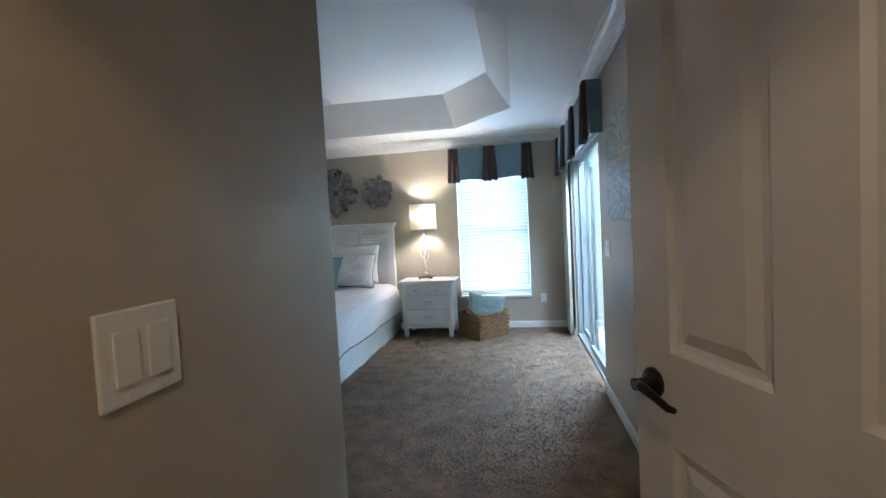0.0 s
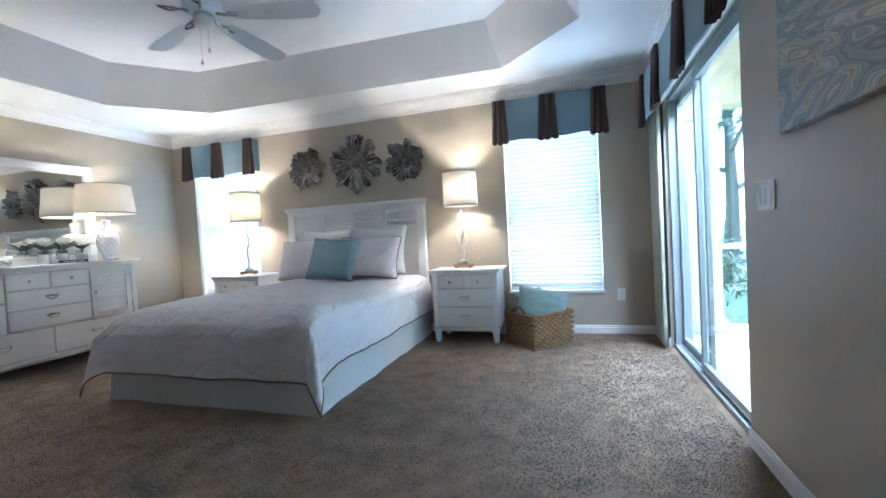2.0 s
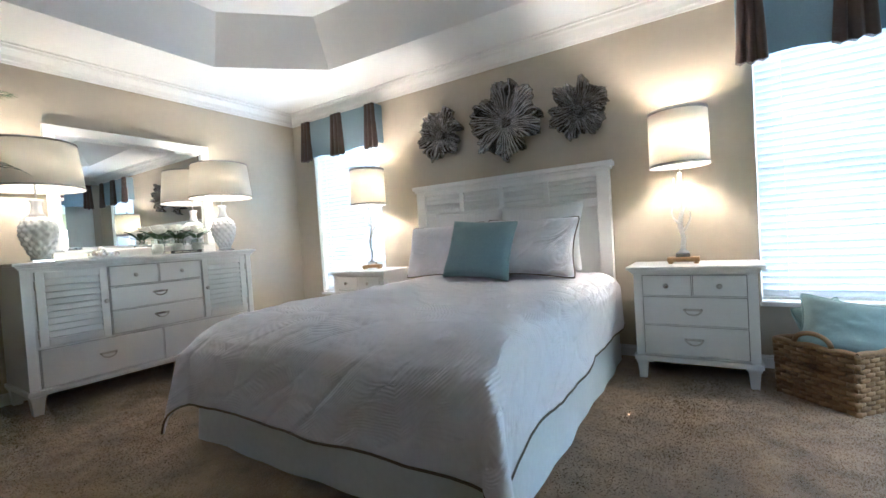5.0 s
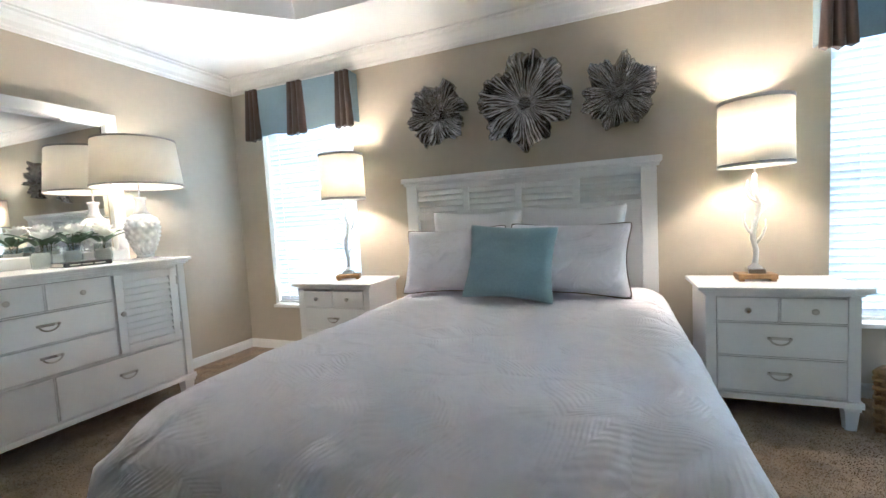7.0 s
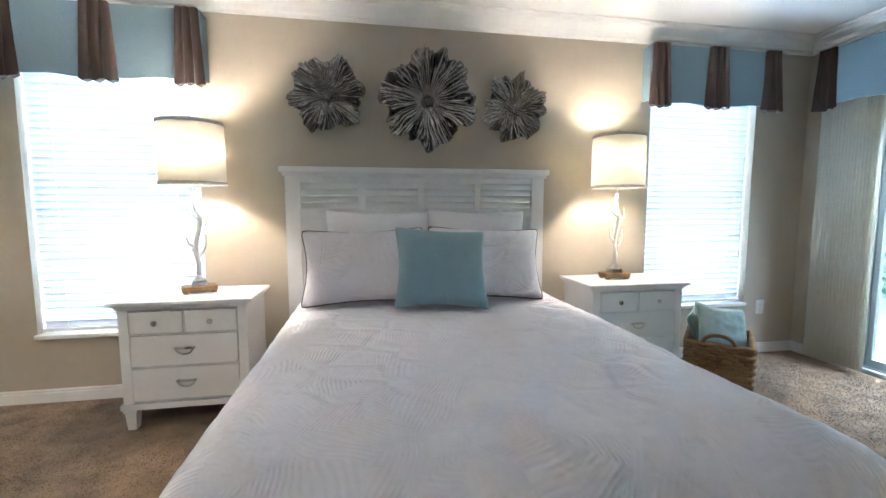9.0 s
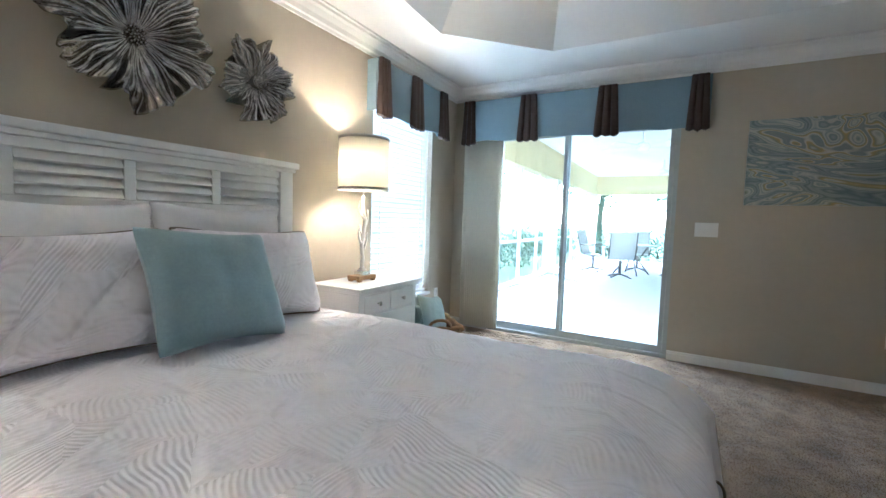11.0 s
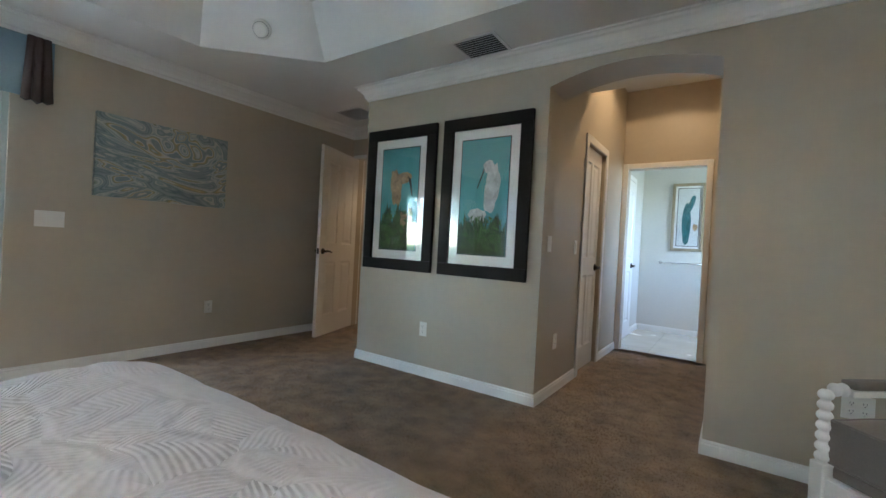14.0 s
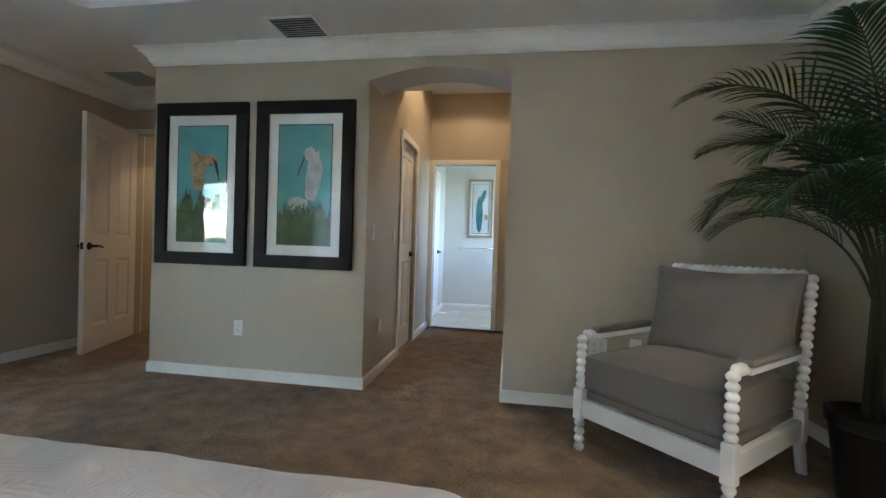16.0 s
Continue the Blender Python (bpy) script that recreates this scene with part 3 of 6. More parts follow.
slide_panel(4.44, SL1 - 0.036, XE + 0.086, 0.043, SLH - 0.036)
bm = bmesh.new()
box(bm, XE + 0.022, XE + 0.043, SL0 + 0.05, SL0 + 0.07, 0.92, 1.16, bevel=0.004)
part("pull_handle", bm, ALU, slider, "grey pull handle")

vb = thing("vertical_blind", "cream vertical blind drawn open into a stack", "blind", pose(XE - 0.05, 0, 0))
solid("head_rail", (-0.02, 0.03, 3.45, 5.48, 1.99, 2.035), PLASTIC, vb)
random.seed(4)
vane = None
for i in range(17):
    y = 5.46 - i * 0.0225
    if vane is None:
        bm = bmesh.new()
        prev = None
        for k in range(6):
            u = k / 5 - 0.5
            bow = 0.006 * (1 - 4 * u * u)
            cur = [bm.verts.new((u * 0.089, bow + dy, z)) for z in (0.035, 1.99) for dy in (0, 0.0018)]
            if prev:
                bm.faces.new((prev[0], prev[2], cur[2], cur[0]))
                bm.faces.new((prev[1], cur[1], cur[3], prev[3]))
                bm.faces.new((prev[0], cur[0], cur[1], prev[1]))
                bm.faces.new((prev[2], prev[3], cur[3], cur[2]))
            else:
                bm.faces.new((cur[0], cur[2], cur[3], cur[1]))
            prev = cur
        bm.faces.new((prev[0], prev[1], prev[3], prev[2]))
        v = part("vane", bm, VBLIND, vb, smooth=True)
        vane = v.data
    else:
        v = new("vane", vane)
        v.parent = vb
    v.matrix_basis = pose(0, y, 0, 0, 0, 62 + random.uniform(-3, 3))

# ---- doors ----


def panel_door(w, h, th, cols, rows, bevel=0.012):
    """A moulded panel door as one mesh: local x from the hinge, y across its thickness, raised-and-fielded panels on both faces."""
    bm = bmesh.new()
    xs, zs = sorted({0.0, w, *[v for c in cols for v in c]}), sorted({0.0, h, *[v for r in rows for v in r]})
    holes = {(c[0], r[0]) for c in cols for r in rows}
    for sgn in (0, 1):
        y = sgn * th
        inw = 1 if sgn == 0 else -1
        for x0, x1 in zip(xs, xs[1:]):
            for z0, z1 in zip(zs, zs[1:]):
                def quad(a, b):
                    return [bm.verts.new(p) for p in ((a[0], b[2], a[1]), (b[0], b[2], a[1]), (b[0], b[2], b[1]), (a[0], b[2], b[1]))]
                r0 = quad((x0, z0), (x1, z1, y))
                if (x0, z0) in holes:
                    rings = [r0]
                    for off, dp in ((0.012, 0.009), (0.026, 0.011), (0.052, 0.003)):
                        rings.append(quad((x0 + off, z0 + off), (x1 - off, z1 - off, y + inw * dp)))
                    for a, b in zip(rings, rings[1:]):
                        for q in range(4):
                            r = (q + 1) % 4
                            bm.faces.new((a[q], a[r], b[r], b[q]))
                    bm.faces.new(rings[-1])
                else:
                    bm.faces.new(r0)
    for x0, x1, z0, z1 in ((0, 0, 0, h), (w, w, 0, h), (0, w, 0, 0), (0, w, h, h)):
        if x0 == x1:
            vs = [(x0, 0, z0), (x0, th, z0), (x0, th, z1), (x0, 0, z1)]
        else:
            vs = [(x0, 0, z0), (x1, 0, z0), (x1, th, z0), (x0, th, z0)]
        bm.faces.new([bm.verts.new(p) for p in vs])
    bmesh.ops.remove_doubles(bm, verts=bm.verts, dist=0.0004)
    return bm


def lever(parent, x, z, y, sgn, run):
    """A lever handle on a round rose, on the face at y; run: the way the lever points along x."""
    bm = bmesh.new()
    m = Matrix.Rotation(radians(-90 * sgn), 4, "X")
    lathe(bm, [(0.033, 0.0), (0.033, 0.006), (0.028, 0.011), (0.014, 0.014), (0.012, 0.045), (0.014, 0.05)], 20, (x, y, z), m=m)
    tube(bm, [(x, y + sgn * 0.044, z), (x + run * 0.03, y + sgn * 0.05, z + 0.003), (x + run * 0.07, y + sgn * 0.05, z - 0.002), (x + run * 0.105, y + sgn * 0.047, z - 0.012), (x + run * 0.12, y + sgn * 0.045, z - 0.010)], [0.010, 0.011, 0.009, 0.008, 0.006], 10)
    return part("door_handle", bm, BRONZE, parent, "dark bronze lever handle", smooth=True)


DW = 0.81
COLS = [(0.107, 0.341), (0.459, 0.692)]
entry = part("door_1", panel_door(DW, 2.075, 0.036, COLS, [(0.22, 0.81), (1.01, 1.93)]), DOORPAINT)
tagged(entry, "white four-panel door standing open into the bedroom", "door", kind="structure")
entry.matrix_world = pose(1.07, 0.475, 0.012, 0, 0, 109.3)
lever(entry, DW - 0.065, 0.93, 0.0, -1, -1)
lever(entry, DW - 0.065, 0.93, 0.036, 1, -1)
bm = bmesh.new()
box(bm, DW, DW + 0.002, 0.006, 0.030, 0.90, 0.96)
box(bm, DW + 0.002, DW + 0.010, 0.011, 0.025, 0.92, 0.94)
part("latch_plate", bm, BRONZE, entry, "dark bronze latch plate")
for z in (0.2, 1.03, 1.85):
    bm = bmesh.new()
    lathe(bm, [(0.006, -0.045), (0.007, -0.04), (0.007, 0.04), (0.006, 0.045)], 8, (0.0, -0.004, z))
    part("hinge", bm, BRONZE, entry)
casing("trim_entry", 0, -0.073, 1.076, 2.10, YE, 1, w=0.045, first=False)
casing("trim_entry_outer", 0, -0.073, 1.076, 2.10, YE - 0.12, -1, w=0.055)

closet = part("door_2", panel_door(0.59, 2.03, 0.036, [(0.07, 0.27), (0.32, 0.52)], [(0.2, 0.86), (1.02, 1.9)]), DOORPAINT)
tagged(closet, "white closed panel closet door in the hall", "door", kind="structure")
closet.matrix_world = pose(AX1 + 0.03, 0.475, 0.01, 0, 0, -90)
lever(closet, 0.53, 0.93, 0.0, -1, -1)
casing("trim_closet", 1, -0.13, 0.48, 2.04, AX1, -1)
casing("trim_bath", 0, -2.615, -1.855, 2.055, HY, 1, w=0.057)
bath_door = part("door_3", panel_door(0.70, 2.03, 0.036, [(0.09, 0.31), (0.39, 0.61)], [(0.2, 0.86), (1.02, 1.9)]), TRIM)
tagged(bath_door, "white panel door closed on the bathroom side wall", "door", kind="structure")
bath_door.matrix_world = pose(-1.76, -1.25, 0.01, 0, 0, -90)
lever(bath_door, 0.63, 0.93, 0.0, -1, -1)
casing("trim_bath_closet", 1, -1.96, -1.24, 2.05, -1.74, -1)

# ---- bed ----
BX, BW, BY0, BY1, BTOP = -1.905, 1.64, 3.445, 5.52, 0.625
bed = thing("bed", "white louvred wooden queen bed with a white skirt", "bed", pose(BX, 0, 0))


def fx(x):
    return x - BX


hb0, hb1, hy0, hy1 = fx(-2.80), fx(-1.10), 5.545, 5.605
bm = bmesh.new()
box(bm, hb0 - 0.015, hb1 + 0.015, hy0 - 0.02, hy1 + 0.003, 1.375, 1.395, bevel=0.004)
box(bm, hb0 - 0.03, hb1 + 0.03, hy0 - 0.035, hy1 + 0.006, 1.396, 1.432, bevel=0.007)
part("headboard_cap", bm, WHITE, bed)
for x0, x1 in ((hb0, hb0 + 0.09), (hb1 - 0.09, hb1)):
    solid("headboard_post", (x0, x1, hy0 - 0.012, hy1, 0.0, 1.374), WHITE, bed, bevel=0.004)
solid("headboard_panel", (hb0 + 0.09, hb1 - 0.09, hy0 + 0.02, hy1 - 0.01, 0.25, 1.374), WHITE, bed)
inner = (hb1 - hb0) - 0.18
bayw = inner / 4
for z0, z1 in ((1.335, 1.374), (1.115, 1.165), (0.25, 0.42)):
    solid("headboard_rail", (hb0 + 0.09, hb1 - 0.09, hy0 - 0.004, hy0 + 0.0195, z0, z1), WHITE, bed, bevel=0.003)
for i in range(1, 4):
    x = hb0 + 0.09 + i * bayw
    solid("headboard_stile", (x - 0.022, x + 0.022, hy0 - 0.003, hy0 + 0.0195, 1.166, 1.334), WHITE, bed, bevel=0.003)
    solid("headboard_stile", (x - 0.03, x + 0.03, hy0 - 0.003, hy0 + 0.0195, 0.421, 1.114), WHITE, bed, bevel=0.003)
for i in range(4):
    x0 = hb0 + 0.09 + i * bayw + (0.022 if i else 0.0)
    x1 = hb0 + 0.09 + (i + 1) * bayw - (0.022 if i < 3 else 0.0)
    for k in range(4):
        s = solid("louvre", (x0 + 0.001, x1 - 0.001, -0.003, 0.003, -0.0215, 0.0215), WHITE, bed, bevel=0.002)
        s.matrix_basis = pose(0, hy0 + 0.008, 1.187 + k * 0.042, -36, 0, 0)
solid("mattress", (-BW / 2 + 0.05, BW / 2 - 0.05, BY0 + 0.06, BY1, 0.30, BTOP - 0.10), SKIRT, bed, bevel=0.05)

# skirt, a hanging cloth on three sides with soft folds and corner splits
bm = bmesh.new()
path = []
hwk = BW / 2 + 0.0
pts = [(-hwk, 5.50), (-hwk, BY0 - 0.005), (hwk, BY0 - 0.005), (hwk, 5.50)]
for a, b in zip(pts, pts[1:]):
    n = int(math.dist(a, b) / 0.025)
    for i in range(n):
        u = i / n
        path.append((a[0] + (b[0] - a[0]) * u, a[1] + (b[1] - a[1]) * u))
path.append(pts[-1])
prev = None
for i, (x, y) in enumerate(path):
    nx, ny = (x / hwk if abs(abs(x) - hwk) < 1e-6 else 0), (-1 if abs(y - (BY0 - 0.005)) < 1e-6 else 0)
    s = i * 0.025
    cur = []
    for k in range(7):
        u = k / 6
        w = (0.006 * math.sin(s * 7.5 + 0.8 * math.sin(s * 3)) + 0.004 * math.sin(s * 19)) * u + 0.018 * u
        cur.append(bm.verts.new((x + nx * w, y + ny * w, 0.40 * (1 - u) + 0.004)))
    for k in range(6, -1, -1):
        cur.append(bm.verts.new(cur[k].co - Vector((nx * 0.003, ny * 0.003, 0))))
    if prev:
        for q in range(14):
            r = (q + 1) % 14
            bm.faces.new((prev[q], cur[q], cur[r], prev[r]))
    prev = cur
smooth_by_angle(part("bed_skirt", bm, SKIRT, bed, "white tailored fabric bed skirt"), 60)

# quilt: a cloth laid over, hanging at both sides and the foot, its corners falling in folds
quilt = thing("quilt", "white leaf-stitched quilt spread over the bed, corners draped", "quilt", pose(BX, 0, 0))
DROP = 0.345
BQ = 3.42  # the foot edge of the top
NU, NV = 170, 180
grid = []
bm = bmesh.new()
ulo, uhi = -(BW / 2 + DROP), BW / 2 + DROP
vlo, vhi = BQ - DROP, BY1 - 0.02
noise.seed_set(3)


def drape(u, v):
    du = max(0.0, abs(u) - BW / 2)
    dv = max(0.0, BQ - v)
    sx = 1 if u > 0 else -1
    x, y = max(-BW / 2, min(BW / 2, u)), max(BQ, v)
    wv = 0.010 * math.sin(v * 6.0 + sx) + 0.006 * math.sin(v * 14 + 2 * sx)
    wu = 0.010 * math.sin(u * 6.5 + 1) + 0.006 * math.sin(u * 15)
    z = BTOP + 0.010 * noise.noise(Vector((u * 1.6, v * 1.6, 0))) + 0.005 * noise.noise(Vector((u * 5, v * 5, 3)))
    z += 0.007 * noise.noise(Vector((u * 3.2 + 0.8 * v, v * 9.0, 7))) + 0.0035 * noise.noise(Vector((u * 9.0, v * 21.0 + u * 6, 11)))
    # round the edge over
    ex, ey = BW / 2 - abs(u), v - BQ
    dropx = 0.045 * max(0.0, 1 - max(0.0, ex) / 0.15) ** 2
    dropy = 0.095 * max(0.0, 1 - max(0.0, ey) / 0.30) ** 2
    z -= math.hypot(dropx, dropy)
    if du > 0 and dv > 0:
        # corner fold: cloth hangs from the corner and swings out
        r = math.hypot(du, dv)
        ang = math.atan2(dv, du)
        fold = math.sin(2 * ang)
        x += sx * (0.035 + 0.13 * fold * r / DROP * 0.55 + 0.02) * min(1, r / 0.08) * math.cos(ang) ** 0.6
        y -= (0.035 + 0.13 * fold * r / DROP * 0.55 + 0.02) * min(1, r / 0.08) * math.sin(ang) ** 0.6
        z -= r * (0.95 - 0.02 * fold)
    elif du > 0:
        t = min(1, du / 0.06)
        x += sx * (0.03 * t + (0.012 + wv) * du / DROP)
        z -= du * 0.95
    elif dv > 0:
        t = min(1, dv / 0.06)
        y -= 0.03 * t + (0.012 + wu) * dv / DROP
        z -= dv * 0.93
    return Vector((x, y, max(0.03, z)))


for i in range(NU + 1):
    u = ulo + (uhi - ulo) * i / NU
    grid.append([bm.verts.new(drape(u, vlo + (vhi - vlo) * j / NV)) for j in range(NV + 1)])
for i in range(NU):
    for j in range(NV):
        bm.faces.new((grid[i][j], grid[i + 1][j], grid[i + 1][j + 1], grid[i][j + 1]))
for f in bm.faces:
    f.smooth = True
q = part("cover", bm, QUILT, quilt, smooth=True)
mod = q.modifiers.new("thickness", "SOLIDIFY")
mod.thickness, mod.offset = 0.012, -1.0
bm = bmesh.new()
hem = [drape(ulo, vhi - (vhi - vlo) * j / 100) for j in range(101)] + [drape(ulo + (uhi - ulo) * j / 100, vlo) for j in range(1, 101)] + [drape(uhi, vlo + (vhi - vlo) * j / 100) for j in range(1, 101)]
tube(bm, hem, 0.0055, 6)
part("hem_piping", bm, PIPING, quilt, "taupe corded hem", smooth=True)

# ---- pillows ----


def pillow_mesh(w, h, t, seed=0, plump=0.5):
    bm = bmesh.new()
    n = 22
    sides = []
    noise.seed_set(seed + 1)
    for sgn in (1, -1):
        g = []
        for i in range(n + 1):
            row = []
            for j in range(n + 1):
                u, v = 2 * i / n - 1, 2 * j / n - 1
                px = w / 2 * u * (1 - 0.05 * (u * v) ** 8) * (1 - 0.10 * (1 - v * v) * abs(u) ** 3) * (1 + 0.02 * v * v)
                pz = h / 2 * v * (1 - 0.05 * (u * v) ** 8) * (1 - 0.13 * (1 - u * u) * abs(v) ** 3)
                th = ((1 - u ** 4) * (1 - v ** 4)) ** plump * t / 2
                th *= 1 + 0.10 * noise.noise(Vector((u * 2.2 + seed, v * 2.2, sgn)))
                wr = 0.006 * noise.noise(Vector((u * 6 + seed, v * 6, sgn * 2))) * (1 - max(abs(u), abs(v)) ** 8)
                row.append(bm.verts.new((px, sgn * (th + 0.002) + wr, pz)))
            g.append(row)
        sides.append(g)
    a, b = sides
    for g, flip in ((a, False), (b, True)):
        for i in range(n):
            for j in range(n):
                q4 = (g[i][j], g[i + 1][j], g[i + 1][j + 1], g[i][j + 1])
                bm.faces.new(q4 if flip else q4[::-1])
    edge = [(i, 0) for i in range(n)] + [(n, j) for j in range(n)] + [(i, n) for i in range(n, 0, -1)] + [(0, j) for j in range(n, 0, -1)]
    out = []
    for k in range(len(edge)):
        (i, j), (i2, j2) = edge[k], edge[(k + 1) % len(edge)]
        bm.faces.new((a[i][j], a[i2][j2], b[i2][j2], b[i][j]))
        out.append((a[i][j].co + b[i][j].co) / 2)
    return bm, out


def pillow(name, label, w, h, t, material, m, piping=None, seed=0, group="pillows"):
    p = thing(name, label, "pillow", m, group)
    bm, edge = pillow_mesh(w, h, t, seed)
    part("cover", bm, material, p, smooth=True)
    if piping:
        bm = bmesh.new()
        loop_tube(bm, edge, 0.0055)
        part("piping", bm, piping, p, "contrasting corded edge", smooth=True)
    return p


for x, sd in ((-2.235, 11), (-1.60, 12)):
    pillow("pillow", "plain white bed pillow leaning on the headboard", 0.66, 0.53, 0.15, LINEN, pose(x, 5.42, 0.625 + 0.285, -11, random.uniform(-2, 2), 0), None, sd, "bed pillows")
for x, sd, ry in ((-2.32, 21, -1), (-1.605, 22, 2)):
    pillow("pillow_sham", "white quilted pillow sham with taupe corded edge", 0.70, 0.45, 0.20, QUILT, pose(x, 5.20, 0.63 + 0.215, -19, ry, 0), PIPING, sd, "pillow shams")
pillow("cushion", "square teal velvet cushion leaning on the shams", 0.52, 0.47, 0.16, TEAL, pose(-1.905, 5.015, 0.635 + 0.215, -25, 4, 3), None, 31, "cushions")

# ---- nightstands ----


def knob(parent, x, y, z, material=NICKEL):
    bm = bmesh.new()
    lathe(bm, [(0.006, 0.0), (0.006, 0.012), (0.014, 0.018), (0.015, 0.024), (0.009, 0.029), (0.002, 0.030)], 14, (x, y, z), m=Matrix.Rotation(radians(90), 4, "X"))
    return part("knob", bm, material, parent, "brushed nickel knob", smooth=True)


def bail(parent, x, y, z, w=0.10):
    """A flat back bar with a half-moon bail."""
    bm = bmesh.new()
    box(bm, x - w / 2, x + w / 2, y - 0.006, y, z - 0.007, z + 0.007, bevel=0.002)
    pts = [(x + math.cos(math.pi + math.pi * k / 12) * w * 0.42, y - 0.012, z + 0.002 + math.sin(math.pi + math.pi * k / 12) * w * 0.32) for k in range(13)]
    tube(bm, pts, 0.0042, 8)
    for sx in (-1, 1):
        lathe(bm, [(0.007, 0.0), (0.007, 0.012), (0.004, 0.016)], 10, (x + sx * w * 0.42, y - 0.003, z), m=Matrix.Rotation(radians(90), 4, "X"))
    return part("bail_pull", bm, NICKEL, parent, "brushed nickel bail pull", smooth=False)


def drawer(parent, x0, x1, z0, z1, y, pulls):
    """An inset drawer: flat eased front, a dark box painting in the shade of the narrow joint round it, white rails,
    pulls.
    """
    bm = bmesh.new()
    box(bm, x0, x1, y - 0.001, y + 0.014, z0, z1, bevel=0.0025)
    d = part("drawer", bm, WHITE, parent)
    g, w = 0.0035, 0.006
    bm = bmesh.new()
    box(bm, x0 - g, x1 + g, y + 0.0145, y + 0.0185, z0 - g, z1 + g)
    part("case_opening", bm, GAPSHADE, d, "dark slip standing in for shade in the joint round the drawer")
    bm = bmesh.new()
    for q in ((x0 - w, x1 + w, z0 - w, z0 - g), (x0 - w, x1 + w, z1 + g, z1 + w), (x0 - w, x0 - g, z0 - g, z1 + g), (x1 + g, x1 + w, z0 - g, z1 + g)):
        box(bm, q[0], q[1], y + 0.001, y + 0.0185, q[2], q[3])
    part("rail", bm, WHITE, d)
    for kind, x, z in pulls:
        (knob if kind == "knob" else bail)(d, x, y, z)
    return d


def tapered_foot(parent, x, y, h, w, w2):
    bm = bmesh.new()
    lo = [bm.verts.new((x + sx * w2, y + sy * w2, 0)) for sx, sy in ((-1, -1), (1, -1), (1, 1), (-1, 1))]
    hi = [bm.verts.new((x + sx * w, y + sy * w, h)) for sx, sy in ((-1, -1), (1, -1), (1, 1), (-1, 1))]
    bm.faces.new(lo[::-1])
    bm.faces.new(hi)
    for q in range(4):
        bm.faces.new((lo[q], lo[(q + 1) % 4], hi[(q + 1) % 4], hi[q]))
    box(bm, x - w - 0.006, x + w + 0.006, y - w - 0.006, y + w + 0.006, h + 0.0005, h + 0.016, bevel=0.003)
    return part("foot", bm, WHITE, parent)


def carcass(parent, w, d, z0, h):
    """The box of a case piece: sides, back, inner field, base moulding and top with cornice."""
    bm = bmesh.new()
    box(bm, -w / 2, w / 2, -d / 2 + 0.02, d / 2, z0, h - 0.045)
    box(bm, -w / 2 - 0.001, -w / 2 + 0.045, -d / 2 + 0.004, -d / 2 + 0.0198, z0, h - 0.045, bevel=0.002)
    box(bm, w / 2 - 0.045, w / 2 + 0.001, -d / 2 + 0.004, -d / 2 + 0.0198, z0, h - 0.045, bevel=0.002)
    part("body", bm, WHITE, parent)
    bm = bmesh.new()
    box(bm, -w / 2 - 0.014, w / 2 + 0.014, -d / 2 - 0.008, d / 2, z0 - 0.002, z0 + 0.030, bevel=0.006)
    part("base_moulding", bm, WHITE, parent)
    bm = bmesh.new()
    box(bm, -w / 2 - 0.012, w / 2 + 0.012, -d / 2 - 0.006, d / 2, h - 0.045, h - 0.032, bevel=0.004)
    box(bm, -w / 2 - 0.024, w / 2 + 0.024, -d / 2 - 0.016, d / 2, h - 0.032, h - 0.020, bevel=0.005)
    box(bm, -w / 2 - 0.038, w / 2 + 0.038, -d / 2 - 0.030, d / 2, h - 0.020, h, bevel=0.005)
    part("top", bm, WHITE, parent)


def nightstand(m):
    n = thing("nightstand", "white painted three-drawer nightstand with nickel pulls", "nightstand", m, "nightstands by the bed")
    W, D, Hh = 0.625, 0.40, 0.695
    carcass(n, W, D, 0.115, Hh)
    for x in (-W / 2 + 0.03, W / 2 - 0.03):
        for y in (-D / 2 + 0.03, D / 2 - 0.03):
            tapered_foot(n, x, y, 0.098, 0.028, 0.020)
    yf = -D / 2 + 0.001
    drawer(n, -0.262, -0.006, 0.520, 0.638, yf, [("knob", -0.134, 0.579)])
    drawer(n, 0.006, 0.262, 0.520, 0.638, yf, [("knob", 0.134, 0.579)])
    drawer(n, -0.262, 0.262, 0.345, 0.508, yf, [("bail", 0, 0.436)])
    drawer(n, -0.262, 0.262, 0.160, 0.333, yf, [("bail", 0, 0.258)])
    return n


NS_R, NS_L = (-0.605, 5.36), (-3.265, 5.36)
stand = nightstand(pose(*NS_R, 0))
copy_thing(stand, pose(*NS_L, 0))

# ---- dresser ----
DX, DY = -4.315, 3.865
dresser = thing("dresser", "long white dresser with louvred doors and nickel pulls", "dresser", pose(DX, DY, 0, 0, 0, 90))
W, D, Hh = 1.53, 0.50, 0.957
carcass(dresser, W, D, 0.125, Hh)
for x in (-W / 2 + 0.035, W / 2 - 0.035):
    for y in (-D / 2 + 0.035, D / 2 - 0.035):
        tapered_foot(dresser, x, y, 0.107, 0.034, 0.024)
yf = -D / 2 + 0.001
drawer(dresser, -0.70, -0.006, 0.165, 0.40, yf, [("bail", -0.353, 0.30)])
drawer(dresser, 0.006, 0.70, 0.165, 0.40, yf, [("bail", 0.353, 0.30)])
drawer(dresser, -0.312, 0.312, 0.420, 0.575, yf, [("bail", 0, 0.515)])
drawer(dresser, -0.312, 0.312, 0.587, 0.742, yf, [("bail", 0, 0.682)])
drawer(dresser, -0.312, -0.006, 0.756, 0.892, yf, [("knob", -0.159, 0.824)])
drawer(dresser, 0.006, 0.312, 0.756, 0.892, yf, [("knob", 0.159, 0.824)])
